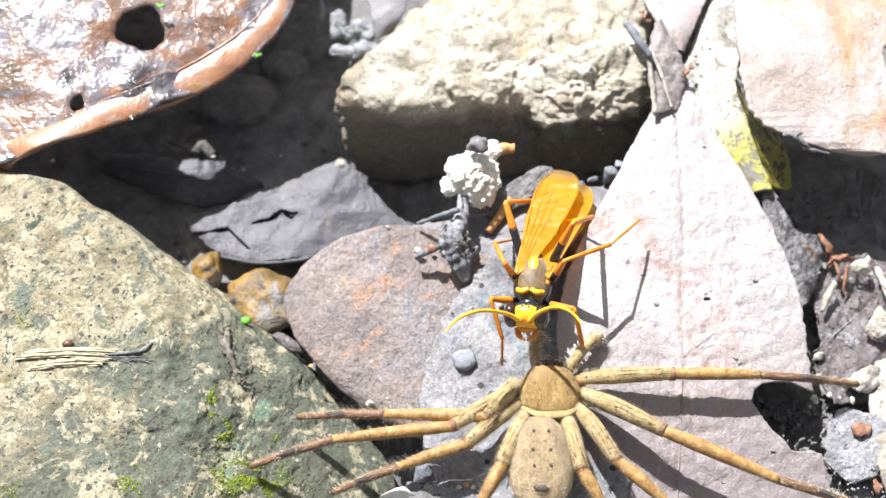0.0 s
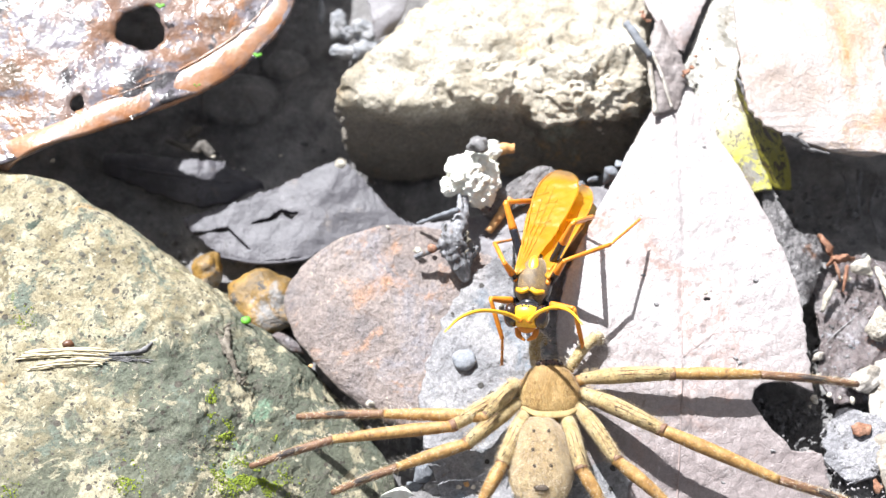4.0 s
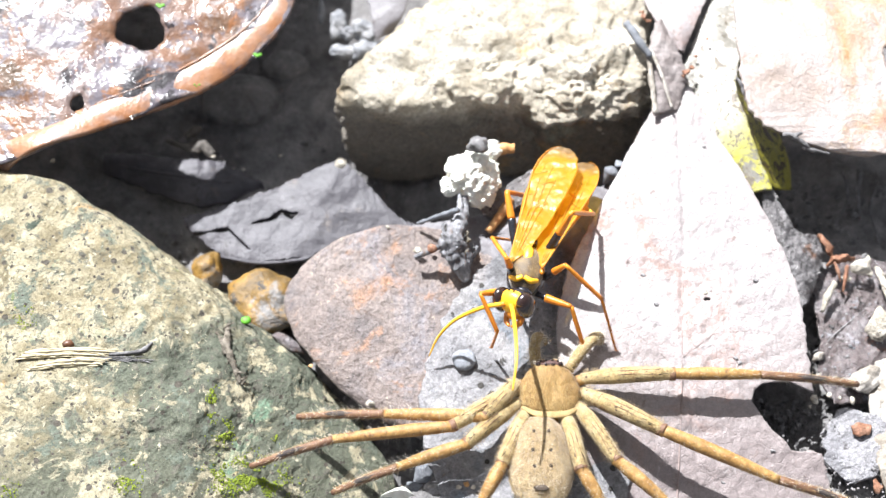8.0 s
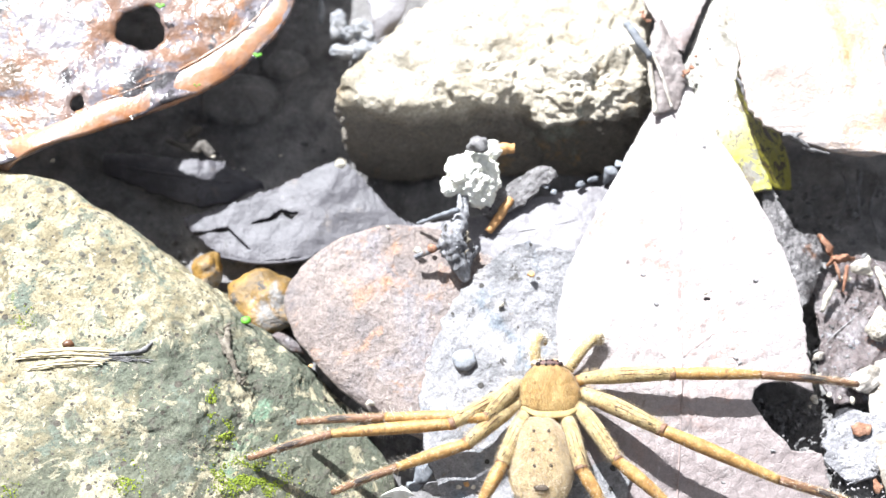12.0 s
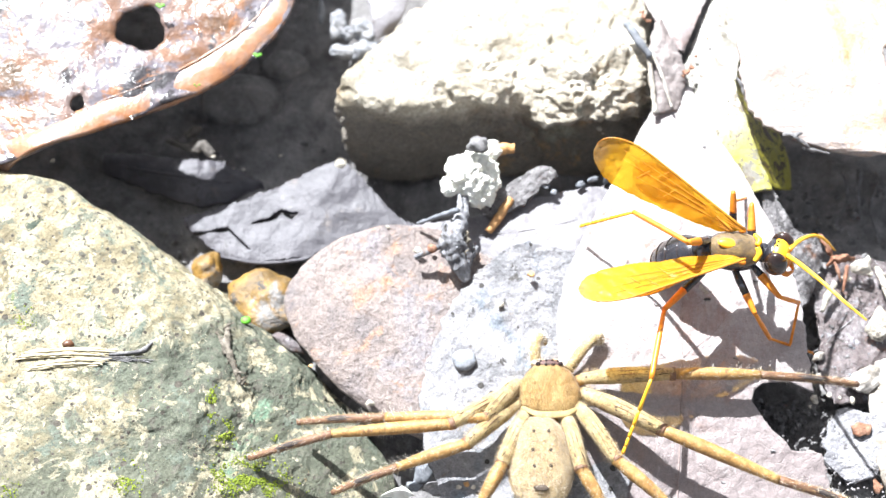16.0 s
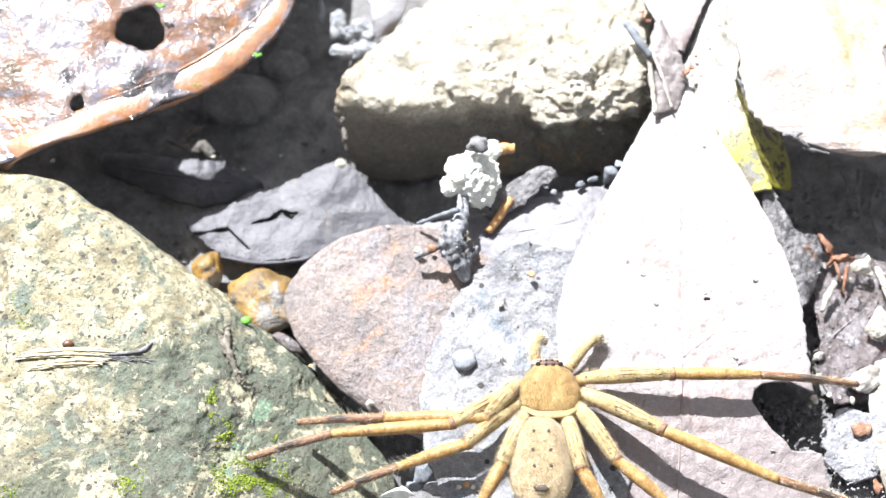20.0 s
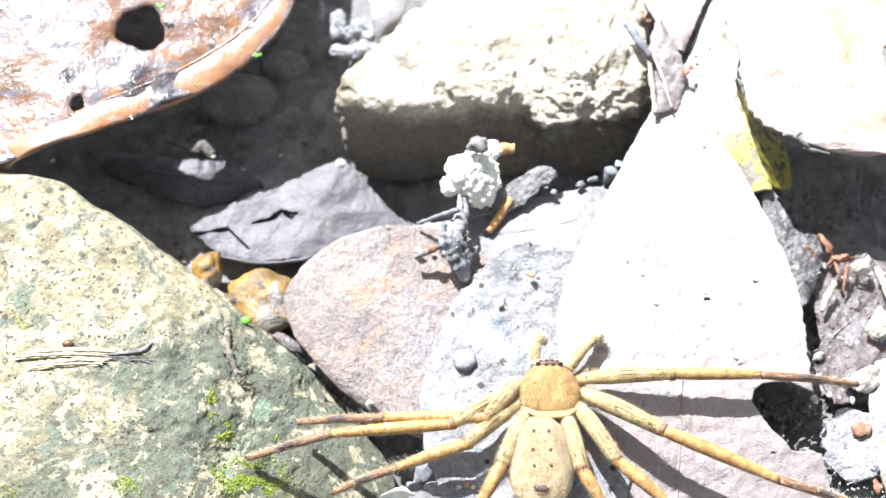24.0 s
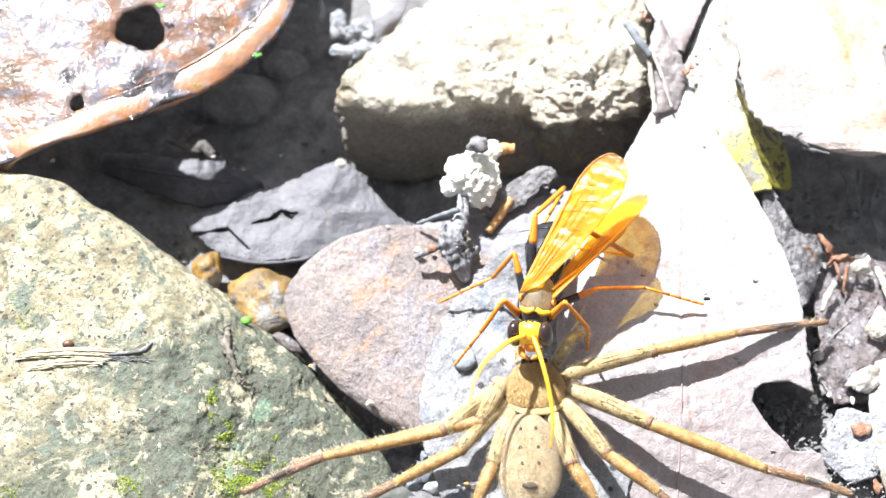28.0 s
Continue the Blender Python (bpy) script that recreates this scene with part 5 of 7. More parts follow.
single("twig", tube([(69.9, -4.7, -4.0), (68.3, -7.3, -4.2), (67.1, -10.1, -4.6)], [0.55, 0.7, 0.3], 12, 8, 0.3), STONE_PALE, (69.0, -6.6, -6.0), "short pale twig on the bank", "twig")
single("twig", tube([(72.4, -1.6, -3.5), (71.8, -4.1, -4.0), (71.4, -6.2, -5.0)], [0.3, 0.4, 0.2], 12, 8, 0.3), RUST, (72.5, -3.3, -6.0), "thin reddish twig on the bank", "twig")
single("grass_blade", sheet([((77.6, -1.2, -5.0), (78.6, -1.2, -5.0)), ((78.3, -3.7, -5.0), (79.5, -3.5, -5.0)), ((79.1, -8.6, -5.0), (80.2, -8.4, -5.0))], 6, 20, 0.3, 0.2), STONE_PALE, (79.4, -3.4, -7.0), "dry white grass blade", "grass")
single("grey_flake", sheet([((67.2, -28.2, -5.0), (69.2, -27.6, -5.0)), ((64.9, -32.4, -5.0), (74.5, -30.1, -4.5)), ((64.1, -36.8, -5.0), (74.1, -35.5, -4.5)), ((66.8, -39.6, -5.5), (72.9, -39.0, -5.0)), ((67.7, -40.7, -6.0), (69.2, -40.5, -6.0))], 50, 50, 0.6, 0.3, 0.6, 0.12, 2.0, [], 0.8, lump=0.35, lump_scale=0.4), FLAKE, (70.3, -33.5, -8.0), "pale grey mud flake with a ragged edge", "mud flake")
single("tan_scrap", sheet([((74.9, -19.6, -4.0), (79.6, -18.9, -3.0)), ((72.8, -27.8, -4.0), (82.3, -26.1, -3.0)), ((72.2, -35.5, -4.5), (81.1, -35.6, -4.0)), ((73.5, -41.1, -5.0), (79.9, -42.3, -4.0)), ((75.3, -46.6, -6.0), (79.4, -47.7, -5.0))], 30, 50, 0.5, 0.6, 0.6, 0.12, 19.0, [], 0.5, lump=0.4), TAN_SCRAP, (78.5, -30.5, -8.0), "tan torn leaf scrap at the edge of the bank", "leaf scrap")
single("tan_scrap", sheet([((69.2, -23.6, -4.5), (70.7, -21.7, -4.0)), ((70.6, -24.9, -3.5), (74.0, -20.5, -3.0)), ((72.8, -25.4, -4.5), (76.9, -22.5, -4.0))], 24, 30, 0.4, 0.8, 0.6, 0.2, 23.0, [], 0.5, lump=0.4), TAN_SCRAP, (73.5, -22.2, -7.0), "small tan torn leaf scrap", "leaf scrap")
single("rust_scrap", sheet([((68.9, -31.0, -3.8), (69.1, -32.6, -3.8)), ((70.3, -30.7, -3.6), (70.4, -33.0, -3.6)), ((72.4, -31.0, -3.8), (72.0, -32.6, -3.8))], 12, 14, 0.25, 0.3), RUST, (71.0, -31.4, -5.0), "small rust-coloured scrap on the mud flake", "leaf scrap")
single("white_petal", sheet([((-11.4, -43.4, -5.5), (-8.8, -42.9, -5.5)), ((-8.8, -42.1, -4.5), (-6.7, -43.6, -4.5)), ((-6.8, -41.3, -4.5), (-4.9, -42.6, -5.0))], 14, 20, 0.4, 0.6), FUNGUS, (-8.0, -41.9, -7.5), "white and yellow petal scrap", "petal")
for k, (p, rad) in enumerate([((-3.8, -38.0, -9.0), (2.2, 2.6, 2)), ((-2.8, -35.4, -9.0), (1.2, 1.6, 1.2)), ((-1.5, -40.3, -9.0), (2.4, 1.2, 1.2)), ((-4.7, -40.4, -10.0), (2, 1.6, 1.4))]):
    single("pebble", stone(p, rad, k + 60, 4, 12), STONE_GREY if k != 2 else GREY_BARK, (p[0], p[1], p[2] - rad[2]), "blue-grey pebble in the gap beside the stone", "pebble", "pebbles in the gap")


def crumbs(box, n, zs, sizes, seed):
    rnd = random.Random(seed)
    out = []
    for k in range(n):
        x, y = rnd.uniform(box[0], box[1]), rnd.uniform(box[2], box[3])
        out.append(stone((x, y, rnd.uniform(*zs)), rnd.uniform(*sizes), k + 100 * seed, 2, 8))
    return merge(*out)


single("soil_crumbs", crumbs((50, 74, -50, -24), 1000, (-13.5, -8.5), (0.25, 1.0), 4), GRAVEL, (65, -35, -14), "dark crumbly soil seen through the bitten leaf", "soil", kind="stuff", smooth=False)
single("soil_crumbs", crumbs((56, 86, -20, 20), 300, (-15, -11), (0.4, 1.3), 5), GRAVEL, (70, 0, -15), "dark crumbly soil on the bank", "soil", kind="stuff", smooth=False)
single("soil_crumbs", crumbs((-60, 20, 5, 60), 420, (-21, -17), (0.3, 1.2), 6), GRAVEL, (-20, 30, -20), "dark crumbly soil in the hollow", "soil", kind="stuff")


single("soil_crumbs", crumbs((64, 76, -43, -28), 260, (-6.6, -5.2), (0.12, 0.45), 8), GREY_BARK, (68, -36, -7), "pale grey gritty soil beside the bitten leaf", "soil", kind="stuff", smooth=False)
# Paler than the soil around: sunlight on it is put into the crumbs' colour.
single("soil_crumbs", crumbs((57.5, 62, -46, -43), 120, (-9, -7.6), (0.1, 0.4), 9), GREY_BARK, (61, -44, -10), "pale sunlit crumbs in the bitten hole", "soil", kind="stuff", smooth=False)
single("soil_crumbs", crumbs((66, 84, -24, -2), 240, (-6.4, -5.4), (0.08, 0.35), 10), WET_SCRAP, (74, -12, -7), "wet brown specks on the bank", "soil", kind="stuff", smooth=False)
rnd = random.Random(77)
for k in range(26):
    x, y = rnd.uniform(62, 80), rnd.uniform(-44, 2)
    z = rnd.uniform(-6.5, -4.5) if y < -8 else rnd.uniform(-8, -6)
    r = rnd.uniform(0.5, 1.5)
    p = (x, y, z)
    if k % 3 == 0:
        a = rnd.uniform(0, 6.28)
        c, d = math.cos(a), math.sin(a)
        single("leaf_flake", sheet([((x - c * r - d * 0.3, y - d * r + c * 0.3, z), (x - c * r + d * 0.3, y - d * r - c * 0.3, z)), ((x - d * r * 0.6, y + c * r * 0.6, z + 0.5), (x + d * r * 0.6, y - c * r * 0.6, z + 0.3)),
                                    ((x + c * r - d * 0.2, y + d * r + c * 0.2, z + 0.2), (x + c * r + d * 0.2, y + d * r - c * 0.2, z))], 12, 16, 0.2, 0.4, 0.5, 0.6, k * 1.0, [], 0.3),
               (RUST, GREY_BARK, TAN_SCRAP)[k // 3 % 3], (x, y, z - 1), "torn dry leaf flake among the debris", "leaf flake", "flakes on the bank")
    else:
        single("pebble", stone(p, (r * 0.8, r * 0.7, r * 0.5), k + 300, 3), (STONE_GREY, GRAVEL, STONE_PALE)[k % 3], (x, y, z - r * 0.5), "small angular stone among the debris", "pebble", "pebbles on the bank")

# ---- huntsman spider ----
def hairs(line, radii, n, length, seed, spread=1.0):
    """Fine bristles standing off a limb."""
    rnd = random.Random(seed)
    pts = glide(line, 40)
    verts, faces = [], []
    for k in range(n):
        s = rnd.uniform(0.02, 0.98)
        i = min(38, int(s * 39))
        p, d = Vector(pts[i]).lerp(Vector(pts[i + 1]), s * 39 - i), Vector(pts[i + 1] - pts[i]).normalized()
        r = float(np.interp(s, np.linspace(0, 1, len(radii)), radii))
        side = d.cross(Vector((0, 0, 1))).normalized()
        a = rnd.uniform(0, 2 * math.pi)
        out = side * math.cos(a) + side.cross(d) * math.sin(a)
        base = p + out * r * 0.9
        tip = base + (out * spread + d * rnd.uniform(0.1, 0.8)).normalized() * length * rnd.uniform(0.5, 1.3)
        w = d.cross(out) * 0.016
        b = len(verts)
        verts += [tuple(base + w), tuple(base - w), tuple(base + d * 0.03), tuple(tip)]
        faces += [(b, b + 1, b + 3), (b + 1, b + 2, b + 3), (b + 2, b, b + 3)]
    return verts, faces


SPIDER_AT = (17.6, -27.1, 3.0)
spider = thing("spider", SPIDER_AT, "tan hairy huntsman spider lying limp on the leaves", "spider")


def carapace():
    """A broad shield: narrow blunt front, full sides, straight rear."""
    v, f = ball((0, 0, 0), 1.0, 5)
    out = []
    for x, y, z in v:
        k = (abs(x) ** 2.7 + abs(y) ** 2.7 + abs(z) ** 2.7) ** (-1 / 2.7)
        x, y, z = x * k, y * k, z * k
        wide = 5.05 * (1 - 0.30 * max(0, y + 0.15) ** 1.6) * (1 - 0.10 * max(0, -y - 0.4))
        q = (x * wide, y * 4.75, z * 2.3 * (1 + 0.10 * y))
        q = Vector(q) * (1 + 0.02 * fbm(q, 1.2, 3))
        groove = 0.4 * math.exp(-(q.x / 0.4) ** 2 - ((q.y + 1.0) / 1.5) ** 2) * (z > 0)
        for a in (0.6, 1.15, 1.75):
            groove += 0.16 * math.exp(-((abs(q.x) * math.cos(a) - (q.y + 0.8) * math.sin(a)) / 0.35) ** 2) * (z > 0) * (abs(q.x) > 0.8)
        out.append((SPIDER_AT[0] + q.x, SPIDER_AT[1] + q.y, SPIDER_AT[2] + q.z - groove))
    return out, f


def abdomen_of(at):
    v, f = ball((0, 0, 0), 1.0, 5)
    out = []
    for x, y, z in v:
        k = (abs(x) ** 2.3 + abs(y) ** 2.3 + abs(z) ** 2.3) ** (-1 / 2.3)
        x, y, z = x * k, y * k, z * k
        wide = 5.3 * (1 - 0.05 * y)
        q = (x * wide, y * 7.5, z * 3.8)
        q = Vector(q) * (1 + 0.02 * fbm(q, 0.8, 3))
        out.append((at[0] + q.x, at[1] + q.y, at[2] + q.z))
    return out, f


def fur(at, rx, ry, rz, n, seed, length=0.7):
    rnd = random.Random(seed)
    verts, faces = [], []
    for k in range(n):
        d = Vector((rnd.gauss(0, 1), rnd.gauss(0, 1), abs(rnd.gauss(0, 1)) * 0.8)).normalized()
        p = Vector((at[0] + d.x * rx, at[1] + d.y * ry, at[2] + d.z * rz))
        nrm = Vector((d.x / rx, d.y / ry, d.z / rz)).normalized()
        t = p + (nrm + Vector((0, -0.9, 0))).normalized() * length * rnd.uniform(0.5, 1.2)
        w = nrm.cross(Vector((0.3, 1, 0.2))).normalized() * 0.02
        b = len(verts)
        verts += [tuple(p + w), tuple(p - w), tuple(t)]
        faces.append((b, b + 1, b + 2))
    return verts, faces


def coat_of(geo, n, seed, length=0.6, low=-0.2, width=0.012, comb=(0, -0.9, 0)):
    """Short hairs rooted all over a surface, combed one way."""
    rnd = random.Random(seed)
    verts, faces = geo
    size, spots = [], []
    for f in faces:
        a, b, c = (Vector(verts[i]) for i in f[:3])
        nrm = (b - a).cross(c - a)
        if nrm.z > low * nrm.length:
            size.append(nrm.length)
            spots.append((a, b, c, nrm.normalized()))
    out_v, out_f = [], []
    for a, b, c, nrm in rnd.choices(spots, size, k=n):
        u, v = rnd.random(), rnd.random()
        if u + v > 1:
            u, v = 1 - u, 1 - v
        p = a + (b - a) * u + (c - a) * v
        lean = Vector(comb) + Vector((rnd.uniform(-0.4, 0.4), rnd.uniform(-0.3, 0.3), 0))
        t = p + (nrm + lean).normalized() * length * rnd.uniform(0.5, 1.3)
        w = nrm.cross(Vector((0.3, 1, 0.2))).normalized() * width
        k = len(out_v)
        out_v += [tuple(p + w), tuple(p - w), tuple(t)]
        out_f.append((k, k + 1, k + 2))
    return out_v, out_f


def build_spider():
    x0, y0, z0 = SPIDER_AT
    shield = carapace()
    body = part("carapace", shield, CARAPACE, spider, "golden-brown hairy carapace")
    part("rear_band", tube([(x0 - 4.7, y0 - 3.2, z0 + 0.9), (x0 - 2.6, y0 - 4.5, z0 + 1.5), (x0, y0 - 4.8, z0 + 1.7), (x0 + 2.6, y0 - 4.5, z0 + 1.5), (x0 + 4.7, y0 - 3.2, z0 + 0.9)], [0.3, 0.6, 0.6, 0.3], 24, 10, 0.1, 1.0, 0.4), SPIDER_RIM, body, "cream band along the rear edge")
    part("hair", coat_of(shield, 5000, 3, 0.8, -0.2, 0.018), GOLD_HAIR, body)
    part("dark_hair", coat_of(shield, 1500, 23, 0.8, -0.2, 0.018), SPIDER_MID, body, "brown streaks of hair")
    part("head_patch", ball((x0, y0 + 3.9, z0 + 1.25), (2.3, 0.9, 0.75), 3), HEAD_PATCH, body, "maroon-brown eye region")
    for dx, dy, dz, r in [(-1.85, 3.9, 1.75, 0.42), (-0.6, 3.75, 1.98, 0.3), (0.6, 3.75, 1.98, 0.3), (1.85, 3.9, 1.75, 0.42), (-1.4, 4.45, 1.6, 0.22), (-0.47, 4.5, 1.75, 0.24), (0.47, 4.5, 1.75, 0.24), (1.4, 4.45, 1.6, 0.22)]:
        part("eye", ball((x0 + dx, y0 + dy, z0 + dz), r, 2), SPIDER_EYE, body)
    part("moustache", fur((x0, y0 + 4.9, z0 + 0.6), 2.6, 0.7, 0.6, 700, 12, 0.9), FRINGE, body, "pale hair below the eyes")
    for sx in (-1, 1):
        part("chelicera", tube([(x0 + sx * 1.0, y0 + 3.6, z0 - 0.9), (x0 + sx * 1.1, y0 + 5.0, z0 - 1.4), (x0 + sx * 0.9, y0 + 5.5, z0 - 2.6)], [1.0, 1.0, 0.5], 12, 10), SPIDER_MID, spider, "brown hairy jaw")
    at = (15.7, -39.4, 3.4)
    sack = abdomen_of(at)
    support("abdomen", sack)
    ab = part("abdomen", sack, SPIDER, spider)
    part("hair", coat_of(sack, 7000, 5, 0.6, -0.2, 0.012), HAIR, ab)
    part("golden_hair", coat_of(sack, 6000, 25, 0.6, -0.2, 0.014), GOLD_HAIR, ab, "golden velvety hair")
    part("fringe", coat_of(sack, 3000, 15, 1.1, -0.6, 0.009), FRINGE, ab, "pale fringe of fine hair")
    for dx, dy in [(-1.2, 4.2), (1.2, 4.2), (-1.5, 1.0), (1.4, 1.0), (-1.3, -1.6), (1.3, -1.6)]:
        part("dimple", ball((at[0] + dx, at[1] + dy, top("abdomen", at[0] + dx, at[1] + dy) + 0.12), (0.28, 0.32, 0.14), 2), ABDOMEN_SPOT, ab)
    part("tail_mark", ball((at[0] - 0.3, at[1] - 5.0, top("abdomen", at[0] - 0.3, at[1] - 5.0) + 0.35), (1.2, 0.5, 0.2), 3, 0.3, 1.0), ABDOMEN_SPOT, ab, "dark crescent above the spinnerets")
    part("spinneret", tube([(at[0] - 0.4, at[1] - 7.2, at[2] - 0.3), (at[0] - 0.5, at[1] - 8.8, at[2] - 0.6)], [0.6, 0.3], 8, 8), SPIDER_MID, ab)
    part("waist", ball((x0 - 0.3, y0 - 5.4, z0 - 0.3), (1.6, 1.6, 1.2), 3), SPIDER_MID, spider)
    for k, line in enumerate([[(15.6, -22.6, 2.2), (15.4, -20.2, 2.9), (15.7, -18.2, 2.9), (16.6, -17.8, 2.4), (17.4, -18.7, 1.8)], [(21.0, -23.4, 2.2), (22.8, -20.9, 3.6), (25.0, -18.5, 3.7), (26.3, -17.8, 3.0), (26.8, -18.6, 2.0)]]):
        palp = part("pedipalp", tube(line, [0.9, 1.0, 0.95, 1.05, 0.85, 0.4], 30, 10, 0.12), LEG, spider)
        part("hair", hairs(line, [0.95], 700, 1.0, k), FRINGE, palp)
        part("bristles", hairs(line, [0.8], 40, 1.3, k + 30), SPIDER_DARK, palp, "dark bristles")


build_spider()


# each leg: hip, knee, ankle, tip; thickness at the hip
SPIDER_LEGS = {
    "r1": ([(21.4, -25.1, 2.5), (38.0, -24.9, 4.8), (52.4, -24.9, 4.2), (70.3, -24.6, -1.5)], 1.25),
    "r2": ([(21.6, -26.7, 2.5), (35.3, -34.7, 5.5), (53.3, -42.6, 4.6), (67.8, -46.1, 0.2)], 1.35),
    "r3": ([(21.1, -28.1, 2.5), (27.7, -39.7, 5.5), (35.3, -46.2, 4.4), (42.5, -53.7, 0.2)], 1.3),
    "r4": ([(19.7, -29.6, 2.5), (22.0, -41.2, 5.5), (25.1, -46.4, 4.4), (28.1, -55.9, 0.2)], 1.3),
    "l1": ([(13.3, -24.7, 2.5), (6.8, -32.3, 5.0), (-9.6, -31.3, 3.2), (-24.6, -29.7, -3.5)], 1.3),
    "l2": ([(13.2, -26.3, 2.5), (1.5, -33.9, 5.0), (-17.9, -35.1, 1.6), (-31.8, -38.6, -2.2)], 1.25),
    "l3": ([(13.6, -28.1, 2.5), (3.8, -36.7, 4.5), (-7.3, -39.5, 0.8), (-18.3, -42.4, -4.5)], 1.25),
    "l4": ([(14.4, -29.3, 2.5), (9.4, -40.2, 5.2), (6.1, -46.0, 4.2), (2.8, -53.4, -1.5)], 1.3),
}
spider_leg = {}


def build_spider_leg(key, line, r):
    hip, knee, ankle, tip = [Vector(p) for p in line]
    o = Vector(SPIDER_AT)
    hip = hip + (knee - hip).normalized() * 1.5
    rel = lambda *ps: [tuple(p - hip) for p in ps]
    bow = (hip + knee) / 2 + Vector((0, 0, 0.7))
    femur = part("leg", tube(rel(hip, bow, knee), [r * 0.72, r * 1.12, r * 1.05, r * 0.8], 18, 12), LEG, spider, pivot=tuple(hip - o))
    part("hair", hairs(rel(hip, bow, knee), [r], 1100, 0.8, ord(key[1])), HAIR, femur, pivot=(0, 0, 0))
    over = (knee - hip).normalized().cross(Vector((0, 0, 1))).normalized() * r * 0.4
    for f in (-1, 1):
        part("leg_line", tube([tuple(hip.lerp(bow, 0.5) - hip + over * f + Vector((0, 0, r * 0.95))), tuple(bow - hip + over * f * 0.6 + Vector((0, 0, r * 1.08))), tuple(bow.lerp(knee, 0.7) - hip + over * f + Vector((0, 0, r * 0.86)))],
                              [0.04, 0.07, 0.04], 16, 5, 0.5), SPIDER_DARK, femur, "fine brown line along the thigh", pivot=(0, 0, 0))
    part("knee_mark", tube(rel(knee.lerp(hip, 0.05), knee.lerp(ankle, 0.02)), [r * 0.86, r * 0.88], 6, 12, 0.2), SPIDER_DARK, femur, "brown ring at the knee", pivot=(0, 0, 0))
    part("coxa", tube([tuple((o - hip).normalized() * 3.2 + Vector((0, 0, -0.9))), tuple((o - hip).normalized() * 1.4 + Vector((0, 0, -0.5))), tuple((knee - hip).normalized() * 0.9)], [r * 0.9, r * 0.8, r * 0.72], 12, 10), SPIDER_MID, femur, "orange-brown hip joint", pivot=(0, 0, 0))
    rnd = random.Random(key)
    spines = []
    for k in range(9):
        q = hip.lerp(knee, rnd.uniform(0.15, 0.95)) - hip
        side = (knee - hip).normalized().cross(Vector((0, 0, 1))).normalized()
        q = q + side * rnd.uniform(-0.7, 0.7) * r + Vector((0, 0, r * 0.85 + 0.4))
        spines.append(tube([tuple(q), tuple(q + (knee - hip).normalized() * 1.3 + Vector((0, 0, 0.45)) + side * rnd.uniform(-0.5, 0.5))], [0.07, 0.02], 4, 5))
    part("spines", merge(*spines), SPIDER_EYE, femur, "thin black spines", pivot=(0, 0, 0))
    shin = (knee + ankle) / 2 + Vector((0, 0, 0.3))
    part("shin", tube(rel(knee, shin, ankle), [r * 0.74, r * 0.9, r * 0.8, r * 0.56], 20, 10), SPIDER_MID, femur, "amber-brown shin", pivot=(0, 0, 0))
    part("joint", ball(tuple(knee - hip), r * 0.82, 2), SPIDER_MID, femur, "amber knee", pivot=(0, 0, 0))
    foot_mid = (ankle + tip) / 2 + Vector((0, 0, 0.5))
    part("foot", tube(rel(ankle, foot_mid, tip), [r * 0.55, r * 0.58, r * 0.5, r * 0.42], 20, 10), SPIDER_DARK, femur, "dark brown foot", pivot=(0, 0, 0))
    part("sole_pad", tube([tuple(ankle.lerp(foot_mid, 0.08) - hip + Vector((0, 0, 0.12))), tuple(foot_mid - hip + Vector((0, 0, 0.3))), tuple(foot_mid.lerp(tip, 0.5) - hip + Vector((0, 0, 0.2)))], [r * 0.36, r * 0.42, r * 0.3], 14, 8), SPIDER_PAD, femur, "dark velvety pad", pivot=(0, 0, 0))
    part("toe", tube([tuple(foot_mid.lerp(tip, 0.55) - hip), tuple(tip - hip)], [r * 0.44, r * 0.22], 8, 8), ORANGE_STICK, femur, "orange toe", pivot=(0, 0, 0))
    part("hair", hairs(rel(knee, shin, ankle, foot_mid, tip), [r * 0.8, r * 0.5], 1500, 0.45, ord(key[1]) + 5), GOLD_HAIR, femur, pivot=(0, 0, 0))
    part("long_hair", hairs(rel(knee, shin, ankle, foot_mid, tip), [r * 0.8, r * 0.5], 330, 1.3, ord(key[1]) + 9), FRINGE, femur, "long fine white hairs", pivot=(0, 0, 0))
    spider_leg[key] = (femur, hip - o)


for key, (line, r) in SPIDER_LEGS.items():
    build_spider_leg(key, line, r)

# ---- spider wasp: own space with +y towards the head, origin in the thorax ----
wasp = thing("wasp", (0, 0, 0), "large black spider wasp with amber wings, yellow face and orange legs", "wasp")
HIPS = {"front": (1.6, 3.2, -1.6), "mid": (2.0, 0.2, -2.0), "hind": (1.9, -3.2, -1.8)}
BONES = {"front": (7.0, 7.2, 7.5), "mid": (8.8, 9.0, 10.5), "hind": (12.0, 12.5, 13.0)}
wasp_leg, wing, antenna = {}, {}, {}


def own(name, geo, material, parent, label="", at=(0, 0, 0)):
    return part(name, geo, material, parent, label, pivot=at)


